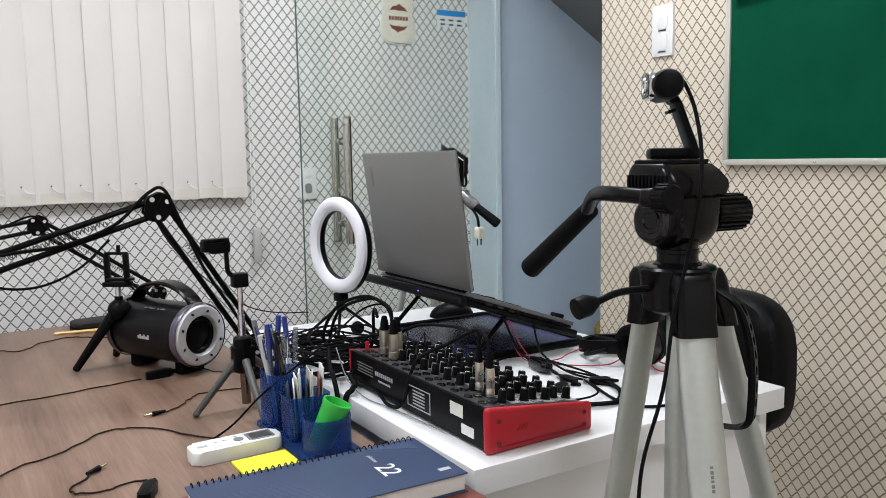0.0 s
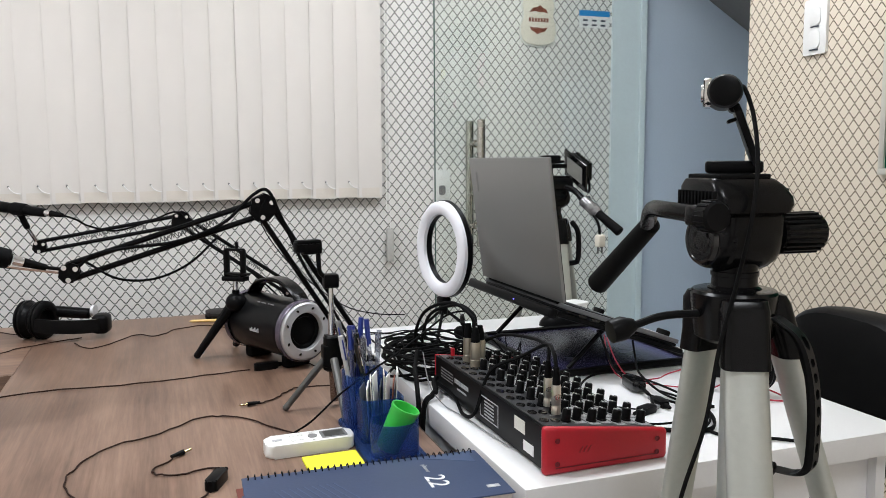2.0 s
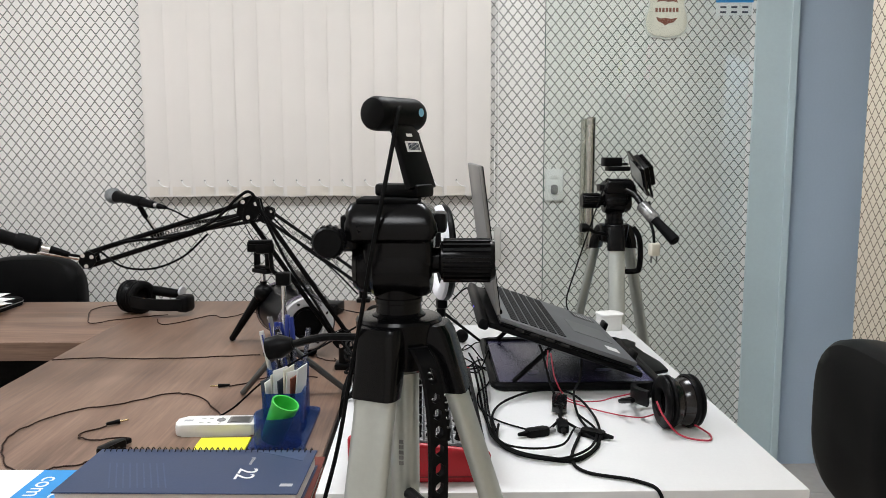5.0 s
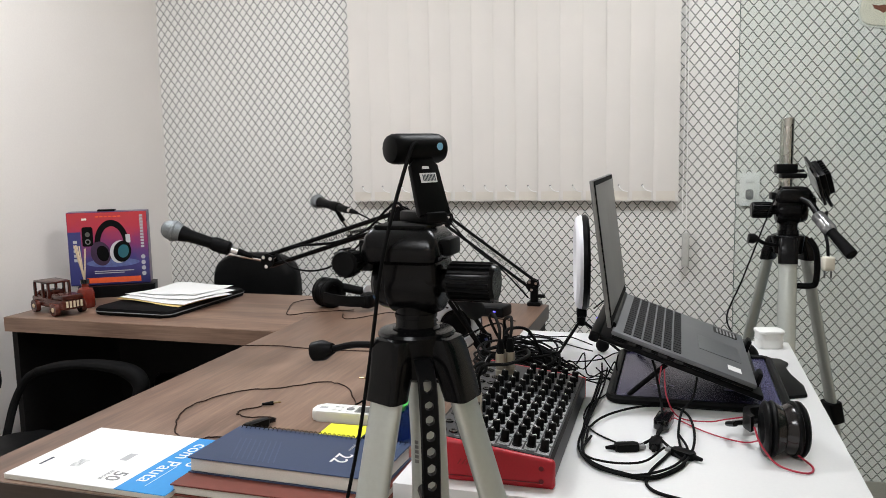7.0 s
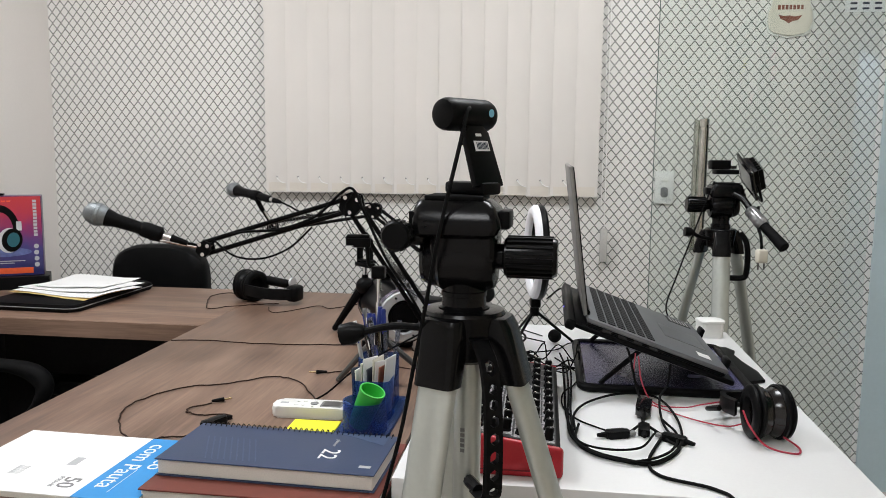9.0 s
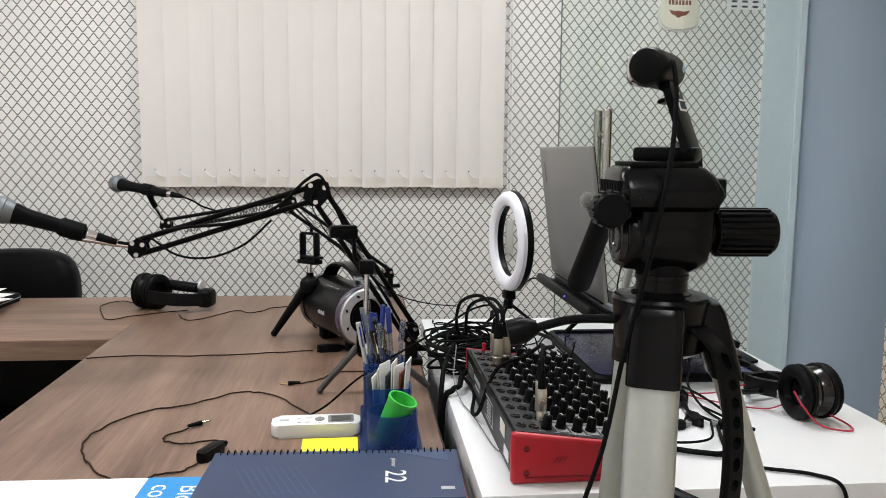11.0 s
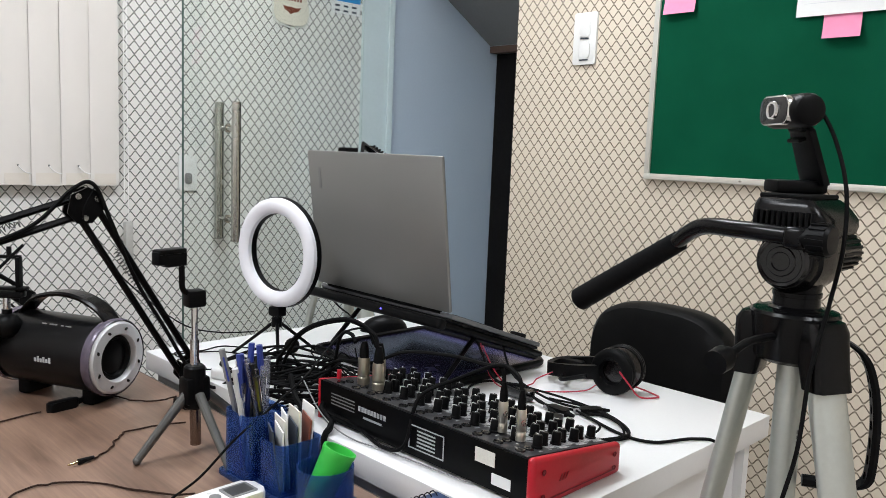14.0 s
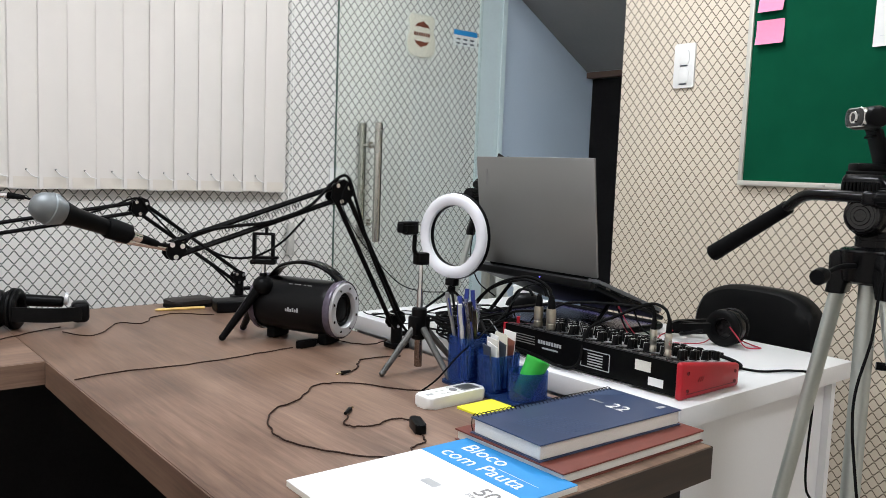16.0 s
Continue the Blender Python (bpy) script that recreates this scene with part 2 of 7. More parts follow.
M_DOOR_DARK = surface("dark_brown_door", (0.010, 0.009, 0.009), 0.5, vary=0.2)
M_LINTEL = surface("brown_lintel", (0.12, 0.075, 0.055), 0.6, vary=0.1)
M_TAPE = surface("clear_tape", (0.22, 0.22, 0.22), 0.16, 0.4, vary=0.8, grain=70, blotch=40, bump=1.0)
M_BLUE_PEN = surface("blue_pen_plastic", (0.02, 0.04, 0.24), 0.3)
M_LAMINATED = surface("laminated_card", (0.74, 0.70, 0.60), 0.2, vary=0.04)
M_BROWN_PRINT = surface("brown_print", (0.20, 0.055, 0.03), 0.5)
M_DARK_LENS = surface("dark_lens", (0.004, 0.004, 0.006), 0.05, bump=0)
M_LEATHER_BROWN = surface("dark_leather", (0.02, 0.017, 0.016), 0.5, bump=0.2)


def pane_glass(name, colour):
    """Clear sheet: a straight-through tint under a mirror coat."""
    m, nt, bsdf = tree(name)
    out = nt.nodes["Material Output"]
    clear = nt.nodes.new("ShaderNodeBsdfTransparent")
    clear.inputs[0].default_value = (*colour, 1)
    gloss = nt.nodes.new("ShaderNodeBsdfGlossy")
    gloss.inputs["Roughness"].default_value = 0.02
    facing = nt.nodes.new("ShaderNodeLayerWeight")
    facing.inputs[0].default_value = 0.5
    mirror = math_node(nt, "ADD", math_node(nt, "MULTIPLY", math_node(nt, "POWER", facing.outputs["Facing"], 5.0), 0.80), 0.04)
    mixer = nt.nodes.new("ShaderNodeMixShader")
    nt.links.new(mirror, mixer.inputs[0])
    nt.links.new(clear.outputs[0], mixer.inputs[1])
    nt.links.new(gloss.outputs[0], mixer.inputs[2])
    nt.links.new(mixer.outputs[0], out.inputs["Surface"])
    return m


M_GLASS = pane_glass("green_tinted_glass", (0.962, 0.985, 0.974))
M_GLASS_EDGE = surface("green_glass_edge", (0.08, 0.13, 0.11), 0.1)


def tinted_plastic(name, tint, body, cover):
    """Thin see-through coloured plastic: part clear tint, part solid colour with gloss."""
    m, nt, bsdf = tree(name)
    clear = nt.nodes.new("ShaderNodeBsdfTransparent")
    clear.inputs[0].default_value = (*tint, 1)
    bsdf.inputs["Base Color"].default_value = (*body, 1)
    bsdf.inputs["Roughness"].default_value = 0.16
    cloud = math_node(nt, "ADD", math_node(nt, "MULTIPLY", noise_out(nt, coords(nt), 35, 4), 0.22), cover - 0.11)
    mixer = nt.nodes.new("ShaderNodeMixShader")
    nt.links.new(cloud, mixer.inputs[0])
    nt.links.new(clear.outputs[0], mixer.inputs[1])
    nt.links.new(bsdf.outputs[0], mixer.inputs[2])
    nt.links.new(mixer.outputs[0], nt.nodes["Material Output"].inputs["Surface"])
    return m


M_BLUE_CLEAR = tinted_plastic("blue_clear_plastic", (0.45, 0.62, 0.92), (0.035, 0.085, 0.27), 0.34)
M_PEN_CLEAR = tinted_plastic("clear_pen_plastic", (0.82, 0.84, 0.88), (0.30, 0.30, 0.34), 0.34)


def glow(name, colour, strength):
    m, nt, bsdf = tree(name)
    bsdf.inputs["Base Color"].default_value = (*colour, 1)
    bsdf.inputs["Emission Color"].default_value = (*colour, 1)
    bsdf.inputs["Emission Strength"].default_value = strength
    return m


def faded_print(name, stops, low, high):
    """Printed colours that run into one another over the height of a carton."""
    m, nt, bsdf = tree(name)
    tc, sep, mr, cr = (nt.nodes.new("ShaderNode" + k) for k in ("TexCoord", "SeparateXYZ", "MapRange", "ValToRGB"))
    nt.links.new(tc.outputs["Object"], sep.inputs[0])
    nt.links.new(sep.outputs["Z"], mr.inputs["Value"])
    mr.inputs["From Min"].default_value, mr.inputs["From Max"].default_value = low, high
    nt.links.new(math_node(nt, "ADD", mr.outputs[0], math_node(nt, "MULTIPLY", math_node(nt, "SUBTRACT", noise_out(nt, coords(nt), 22, 4), 0.5), 0.35)), cr.inputs[0])
    e = cr.color_ramp.elements
    while len(e) < len(stops):
        e.new(0.5)
    for k, (at, c) in enumerate(stops):
        e[k].position, e[k].color = at, (*c, 1)
    nt.links.new(cr.outputs[0], bsdf.inputs["Base Color"])
    bsdf.inputs["Roughness"].default_value = 0.3
    return m


M_CARTON = faded_print("red_to_navy_carton_print", [(0.0, (0.02, 0.02, 0.10)), (0.30, (0.05, 0.04, 0.17)), (0.55, (0.20, 0.025, 0.12)), (0.80, (0.42, 0.03, 0.055)), (1.0, (0.45, 0.035, 0.04))], 0.02, 0.27)
M_LED_BLUE = glow("blue_led", (0.15, 0.12, 1.0), 2.5)
M_PANEL_GLOW = glow("lit_ceiling_panel", (1.0, 0.97, 0.92), 6.0)


# ---- building helpers ----
def finish(name, bm, material, smooth=True):
    me = bpy.data.meshes.new(name)
    bmesh.ops.recalc_face_normals(bm, faces=bm.faces)
    bm.to_mesh(me)
    bm.free()
    for k in (material if isinstance(material, (list, tuple)) else [material]):
        me.materials.append(k)
    if smooth:
        me.polygons.foreach_set("use_smooth", [True] * len(me.polygons))
        me.set_sharp_from_angle(angle=radians(35))
    return me


def part(name, bm, material, parent=None, label="", m=None, smooth=True):
    ob = new(name, finish(name, bm, material, smooth))
    if parent is not None:
        ob.parent = parent
    if m is not None:
        ob.matrix_basis = m
    return tagged(ob, label)


def thing(name, label, category, m=None, group=""):
    ob = new(name)
    ob.empty_display_size = 0.05
    ob.matrix_basis = m if m is not None else Matrix()
    return tagged(ob, label, category, group)


def solo(name, bm, material, label, category, group="", m=None, smooth=True):
    return tagged(part(name, bm, material, None, label, m, smooth), "", category, group)


def structure(name, bm, material, label="", m=None, smooth=False):
    return tagged(part(name, bm, material, None, label, m, smooth), kind="structure")


def box(bm, x0, x1, y0, y1, z0, z1, bevel=0.0, seg=2, m=None):
    made = bmesh.ops.create_cube(bm, size=1.0)["verts"]
    bmesh.ops.transform(bm, verts=made, matrix=Matrix.Translation(((x0 + x1) / 2, (y0 + y1) / 2, (z0 + z1) / 2)) @ Matrix.Diagonal((x1 - x0, y1 - y0, z1 - z0, 1)))
    if bevel > 0:
        edges = list({e for v in made for e in v.link_edges})
        out = bmesh.ops.bevel(bm, geom=edges, offset=bevel, segments=seg, profile=0.5, affect="EDGES")
        made = list({v for f in out["faces"] for v in f.verts} | {v for v in made if v.is_valid})
    if m is not None:
        bmesh.ops.transform(bm, verts=[v for v in made if v.is_valid], matrix=m)
    return bm


def along(p0, p1):
    """A frame at p0 whose z runs to p1."""
    a, b = Vector(p0), Vector(p1)
    return Matrix.Translation(a) @ (b - a).to_track_quat("Z", "Y").to_matrix().to_4x4(), (b - a).length


def cyl(bm, p0, p1, r0, r1=None, seg=20, bevel=0.0):
    m, length = along(p0, p1)
    r1 = r0 if r1 is None else r1
    prof = [(0, 0), (r0, 0), (r1, length), (0, length)]
    if bevel:
        prof = [(0, 0), (r0 - bevel, 0), (r0, bevel), (r1, length - bevel), (r1 - bevel, length), (0, length)]
    return lathe(bm, prof, m, seg)


def lathe(bm, profile, m=None, seg=24):
    """Turns a profile of (radius, height) round z."""
    m = m or Matrix()
    rings = []
    for r, h in profile:
        if r <= 1e-6:
            rings.append([bm.verts.new(m @ Vector((0, 0, h)))])
        else:
            rings.append([bm.verts.new(m @ Vector((r * math.cos(2 * math.pi * k / seg), r * math.sin(2 * math.pi * k / seg), h))) for k in range(seg)])
    for a, b in zip(rings, rings[1:]):
        for k in range(seg):
            n = (k + 1) % seg
            if len(a) == 1 and len(b) > 1:
                bm.faces.new((a[0], b[n], b[k]))
            elif len(b) == 1 and len(a) > 1:
                bm.faces.new((a[k], a[n], b[0]))
            elif len(a) > 1:
                bm.faces.new((a[k], a[n], b[n], b[k]))
    return bm


def ball(bm, centre, r, squash=1.0, seg=24, rings=14):
    prof = [(r * math.sin(math.pi * k / rings), -r * squash * math.cos(math.pi * k / rings)) for k in range(rings + 1)]
    return lathe(bm, prof, Matrix.Translation(centre), seg)


def curve_points(points, steps=8):
    """A smooth line through the points."""
    p = [Vector(q) for q in points]
    p = [p[0] * 2 - p[1]] + p + [p[-1] * 2 - p[-2]]
    out = []
    for a, b, c, d in zip(p, p[1:], p[2:], p[3:]):
        for k in range(steps):
            t = k / steps
            out.append(0.5 * ((2 * b) + (c - a) * t + (2 * a - 5 * b + 4 * c - d) * t * t + (3 * b - a - 3 * c + d) * t ** 3))
    out.append(p[-2])
    return out


def tube(bm, points, r, seg=7, steps=8, taper=None):
    """A round cord through the points."""
    line = curve_points(points, steps) if steps else [Vector(q) for q in points]
    rings, side = [], None
    for k, q in enumerate(line):
        way = (line[min(k + 1, len(line) - 1)] - line[max(k - 1, 0)])
        way = way.normalized() if way.length > 1e-9 else Vector((0, 0, 1))
        if side is None:
            side = way.orthogonal().normalized()
        side = (side - way * side.dot(way))
        side = side.normalized() if side.length > 1e-6 else way.orthogonal().normalized()
        other = way.cross(side)
        rr = r if taper is None else r + (taper - r) * k / (len(line) - 1)
        rings.append([bm.verts.new(q + rr * (math.cos(2 * math.pi * j / seg) * side + math.sin(2 * math.pi * j / seg) * other)) for j in range(seg)])
    for a, b in zip(rings, rings[1:]):
        for j in range(seg):
            n = (j + 1) % seg
            bm.faces.new((a[j], a[n], b[n], b[j]))
    bm.faces.new(rings[0][::-1])
    bm.faces.new(rings[-1])
    # screw wells are flat discs, the shade inside given by a darker red
    return bm


def prism(bm, outline, z0, z1, m=None, bevel=0.0):
    """An upright prism on an outline of (x, y)."""
    m = m or Matrix()
    low = [bm.verts.new(m @ Vector((x, y, z0))) for x, y in outline]
    high = [bm.verts.new(m @ Vector((x, y, z1))) for x, y in outline]
    # groove along the cheek, a strip in the same shaded red
    top, bottom = bm.faces.new(high), bm.faces.new(low[::-1])
    n = len(outline)
    sides = [bm.faces.new((low[k], low[(k + 1) % n], high[(k + 1) % n], high[k])) for k in range(n)]
    if bevel:
        bmesh.ops.bevel(bm, geom=list({e for f in (top, bottom) for e in f.edges}), offset=bevel, segments=2, profile=0.5, affect="EDGES")
    return bm


def round_rect(w, h, r, n=6):
    out = []
    for cx, cy, a0 in ((w / 2 - r, h / 2 - r, 0), (-w / 2 + r, h / 2 - r, 90), (-w / 2 + r, -h / 2 + r, 180), (w / 2 - r, -h / 2 + r, 270)):
        for k in range(n + 1):
            a = radians(a0 + 90 * k / n)
            out.append((cx + r * math.cos(a), cy + r * math.sin(a)))
    return out


def writing(name, text, size, material, parent, m, label=""):
    """Raised lettering in the built-in font, as a thin mesh."""
    cu = bpy.data.curves.new(name, "FONT")
    cu.body, cu.size, cu.extrude, cu.resolution_u = text, size, 0.0003, 3
    cu.align_x, cu.align_y = "CENTER", "CENTER"
    tmp = bpy.data.objects.new(name, cu)
    me = bpy.data.meshes.new_from_object(tmp)
    bpy.data.objects.remove(tmp)
    me.materials.clear()
    me.materials.append(material)
    ob = new(name, me)
    ob.parent = parent
    ob.matrix_basis = m
    return tagged(ob, label)


B = bmesh.new

# ---- the room ----
WX0, WX1, WY0, WY1, CEIL = -1.22, 1.892, -1.7, 2.872, 2.6
JAMB = 2.07
DOOR_Y = 2.041                                  # the doorway runs from here to the far corner

structure("wall_north", box(B(), WX0 - 0.13, JAMB, WY1, WY1 + 0.13, 0, CEIL), M_PAPER, "white wallpaper wall with a dark wavy lattice print")
structure("wall_west", box(B(), WX0 - 0.13, WX0, WY0, WY1, 0, CEIL), M_WHITE_WALL, "plain off-white painted wall")
structure("wall_south", box(B(), WX0 - 0.13, JAMB, WY0 - 0.13, WY0, 0, CEIL), M_WHITE_WALL, "plain off-white painted wall")
bm = B()
box(bm, WX1, JAMB, WY0, DOOR_Y, 0, CEIL)
structure("wall_east", bm, M_PAPER_WARM, "cream wallpaper wall with a brown wavy lattice print")
structure("wall_east_lintel", box(B(), WX1, JAMB, DOOR_Y + 0.001, WY1 - 0.001, 2.12, CEIL), M_PAPER_WARM, "cream wallpaper above the doorway")
structure("floor_bed", box(B(), WX0 - 0.13, 3.6, WY0 - 0.13, 3.2, -0.14, -0.012), M_GROUT, "grey grout bed under the floor tiles")
structure("ceiling", box(B(), WX0 - 0.13, JAMB, WY0 - 0.13, WY1 + 0.13, CEIL, CEIL + 0.1), M_CEILING, "white painted ceiling")

# the hall beyond the doorway
structure("hall_wall_north", box(B(), JAMB + 0.001, 3.45, WY1 + 0.02, WY1 + 0.15, 0, CEIL), M_GREY_WALL, "blue-grey painted hall wall")
structure("door_reveal", box(B(), 1.919, JAMB + 0.005, WY1 - 0.012, WY1 - 0.0005, 0, 2.12), M_REVEAL, "pale teal painted door reveal")
structure("trim_jamb", box(B(), 2.046, JAMB + 0.004, WY1 - 0.022, WY1 - 0.0125, 0, 2.119, 0.003), M_REVEAL, "pale teal painted door trim")
structure("hall_wall_south", box(B(), JAMB + 0.001, 3.45, 0.0, 0.13, 0, CEIL), M_GREY_WALL, "blue-grey painted hall wall")
structure("hall_ceiling", box(B(), JAMB + 0.001, 3.45, 0.0, 3.05, CEIL, CEIL + 0.1), M_CEILING, "hall ceiling")
bm = B()
box(bm, 2.70, 2.84, 0.131, WY1 + 0.019, 1.705, CEIL)
box(bm, 2.70, 2.84, 0.131, 1.70, 0, 1.705)
structure("hall_wall_east", bm, M_GREY_WALL, "blue-grey end wall of the hall")
structure("door_1", box(B(), 2.74, 2.78, 1.701, WY1 + 0.018, 0.0, 1.675, 0.003), M_DOOR_DARK, "dark brown closed door under the stair")
structure("trim_lintel", box(B(), 2.692, 2.74, 1.701, WY1 + 0.018, 1.675, 1.7045), M_LINTEL, "brown wooden lintel above the dark door")
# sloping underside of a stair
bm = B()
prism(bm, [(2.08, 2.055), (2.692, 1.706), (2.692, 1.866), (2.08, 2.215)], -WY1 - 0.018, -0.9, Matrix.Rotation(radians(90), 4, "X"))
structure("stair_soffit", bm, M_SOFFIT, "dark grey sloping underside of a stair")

# skirting
for n, (a, b) in enumerate([((WX0, WY1 - 0.011, WX1 - 0.005, WY1 - 0.0005), "y"), ((WX1 - 0.011, WY0, WX1 - 0.0005, DOOR_Y), "x"), ((WX0 + 0.0005, WY0, WX0 + 0.011, WY1 - 0.012), "x")]):
    structure("baseboard", box(B(), a[0], a[2], a[1], a[3], 0.0, 0.072, 0.002), M_SKIRT, "beige tile skirting along the wall")

# ceiling panels that give the light
for px, py, watts in PANELS:
    t = thing("ceiling_light", "square white lit panel lamp on the ceiling", "ceiling light", pose(px, py, 2.6))
    part("frame", box(B(), -0.31, 0.31, -0.31, 0.31, -0.022, -0.0005, 0.003), M_WHITE_PLASTIC, t)
    part("diffuser", box(B(), -0.285, 0.285, -0.285, 0.285, -0.026, -0.0225), M_PANEL_GLOW, t, "glowing white diffuser")

# vertical blind over the window
blind = thing("vertical_blind", "closed cream fabric vertical blind over a window", "blind", pose(0, 2.853, 0))
part("head_rail", box(B(), -0.325, 0.952, -0.03, 0.016, 2.22, 2.26, 0.004), M_WHITE_PLASTIC, blind)
slat_n, x0, x1 = 15, -0.316, 0.943
pitch = (x1 - x0) / slat_n
rng = random.Random(4)
for k in range(slat_n):
    cx, w = x0 + (k + 0.5) * pitch, 0.089
    tilt = radians(rng.uniform(1.6, 4.2))
    bm, cols = B(), []
    for j in range(9):
        s = (j / 8 - 0.5) * w
        bow = 0.0045 * (1 - (2 * j / 8 - 1) ** 2)
        cols.append((s * math.cos(tilt), -0.012 + s * math.sin(tilt) - bow))
    back = [(x, y + 0.0012) for x, y in reversed(cols)]
    prism(bm, cols + back, 1.068 + rng.uniform(-0.002, 0.002), 2.22, Matrix.Translation((cx, 0, 0)))
    slat = part("slat", bm, M_BLIND, blind)
    bm = B()
    hem = [(x, y - 0.0008) for x, y in cols[1:-1]] + [(x, y + 0.002) for x, y in reversed(cols[1:-1])]
    prism(bm, hem, 1.070, 1.104, Matrix.Translation((cx, 0, 0)))
    part("hem", bm, M_BLIND_HEM, slat)
    if k < slat_n - 1:
        bm = B()
        tube(bm, [(cx + 0.002, -0.0200, 1.126), (cx + 0.010, -0.027, 1.114), (cx + 0.022, -0.028, 1.106), (cx + 0.036, -0.024, 1.103)], 0.0019, 5, 5)
        part("chain", bm, M_CORD, slat, "thin white spacer chain")
        part("hook", ball(B(), (cx + 0.002, -0.0195, 1.126), 0.0032, 1, 8, 6), M_GREY_PLASTIC, slat, "small grey hook")
bm = B()
tube(bm, [(0.973, -0.012, 2.22), (0.972, -0.012, 1.6), (0.974, -0.012, 0.95)], 0.0016, 6, 4)
tube(bm, [(0.961, -0.012, 2.22), (0.962, -0.012, 1.6), (0.960, -0.012, 1.02)], 0.0016, 6, 4)
part("cord", bm, M_CORD, blind, "white pull cord")
bm = B()
box(bm, 0.960, 0.986, -0.02, 0.002, 0.828, 0.952, 0.004)
part("cord_weight", bm, surface("pale_grey_weight", (0.50, 0.49, 0.46), 0.45), blind, "pale grey plastic cord weight")

# glass door folded back in front of the wall
GY = 2.80
door = thing("glass_door", "open frameless glass door with a long steel handle", "door", pose(0, GY, 0))
pane = part("glass_pane", box(B(), 1.1375, 1.872, -0.005, 0.005, 0.012, 2.10, 0.001), M_GLASS, door, smooth=False)
pane.visible_shadow = False
part("glass_edge", box(B(), 1.1350, 1.1370, -0.005, 0.005, 0.012, 2.10), M_GLASS_EDGE, door, "dark green polished glass edge")
for y in (-0.062, 0.05):
    b = B()
    cyl(b, (1.294, y, 0.881), (1.294, y, 1.350), 0.0155, bevel=0.002)
    part("handle_bar", b, M_STEEL, door, "brushed steel tube")
for z in (0.955, 1.262):
    b = B()
    cyl(b, (1.294, -0.05, z), (1.294, 0.04, z), 0.008)
    cyl(b, (1.294, -0.012, z), (1.294, -0.0052, z), 0.014)
    part("handle_stud", b, M_STEEL, door)
bm = box(B(), 1.74, 1.872, -0.017, 0.017, 0.008, 0.058, 0.004)
part("pivot_shoe", bm, M_STEEL, door, "steel pivot shoe at the foot")
part("pivot_shoe", box(B(), 1.74, 1.872, -0.017, 0.017, 2.055, 2.103, 0.004), M_STEEL, door, "steel pivot shoe at the head")

# plaque hung on the glass: a bottle-like shield
sign = thing("wall_plaque", "cream shield plaque with brown lettering hung on patterned wallpaper", "plaque", pose(1.588, WY1 - 0.0015, 1.733, 90, 0, 0) @ Matrix.Diagonal((1.1, 1.04, 1, 1)))
prof = [(0.052, 0.085), (0.060, 0.072), (0.062, 0.055), (0.055, 0.035), (0.056, 0.015), (0.066, -0.010), (0.068, -0.040), (0.060, -0.066), (0.044, -0.078), (0.026, -0.079), (0.0, -0.086)]
outline = prof + [(-x, y) for x, y in reversed(prof[:-1])]
part("board", prism(B(), [(x * 1.0, y) for x, y in outline], 0.0, 0.008, bevel=0.0015), M_LAMINATED, sign)
part("rim", prism(B(), [(x * 1.08, y * 1.07 - 0.002) for x, y in outline], -0.0010, 0.0035), surface("frosted_acrylic", (0.72, 0.72, 0.68), 0.2, vary=0.03), sign, "pale acrylic rim")
for k in range(7):
    part("lettering_bar", box(B(), -0.039 + 0.0115 * k, -0.031 + 0.0115 * k, 0.000, 0.015, 0.0081, 0.0087), M_BROWN_PRINT, sign)
for s in (-1, 1):
    pts = [(-0.040, -0.004), (-0.026, 0.014), (-0.008, 0.018), (0.006, 0.026), (0.016, 0.017), (0.032, 0.010), (0.040, -0.006), (0.022, -0.001), (0.004, -0.003), (-0.016, 0.001)]
    part("leaf_mark", prism(B(), [(x, y) for x, y in pts], 0.0081, 0.0089, Matrix.Translation((0, 0.008 + s * 0.030, 0)) @ Matrix.Diagonal((s * 0.9, s * 0.9, 1, 1))), M_BROWN_PRINT, sign)

cal = thing("calendar_card", "small white and blue calendar card stuck on wallpaper", "calendar", pose(1.838, WY1 - 0.0015, 1.757, 90, 0, -1))
part("card", box(B(), -0.068, 0.068, -0.034, 0.034, 0, 0.0012), M_PAPER_WHITE, cal)
part("header", box(B(), -0.068, 0.068, 0.012, 0.034, 0.0013, 0.0018), M_SKY_PRINT, cal, "blue printed header with white hills")
for i in range(3):
    for j in range(2):
        part("month_mark", box(B(), -0.052 + 0.040 * i, -0.030 + 0.040 * i, -0.026 + 0.018 * j, -0.019 + 0.018 * j, 0.0013, 0.0017), M_INK, cal)

def wall_plate(name, label, m, w, h, marks):
    t = thing(name, label, "switch", m)
    part("plate", prism(B(), round_rect(w, h, 0.006), 0, 0.009, bevel=0.002), M_WHITE_PLASTIC, t)
    for nm, x, y, ww, hh, mt in marks:
        part(nm, prism(B(), round_rect(ww, hh, min(ww, hh) * 0.35), 0.0092, 0.0115, Matrix.Translation((x, y, 0)), bevel=0.0008), mt, t)
    return t

wall_plate("wall_socket", "white plastic wall socket plate with round outlet", pose(1.186, WY1 - 0.0002, 1.107, 90, 0, 0), 0.066, 0.118,
                  [("module", 0, 0.032, 0.03, 0.02, M_WHITE_PLASTIC), ("outlet", 0, -0.018, 0.026, 0.036, M_GREY_PLASTIC)])
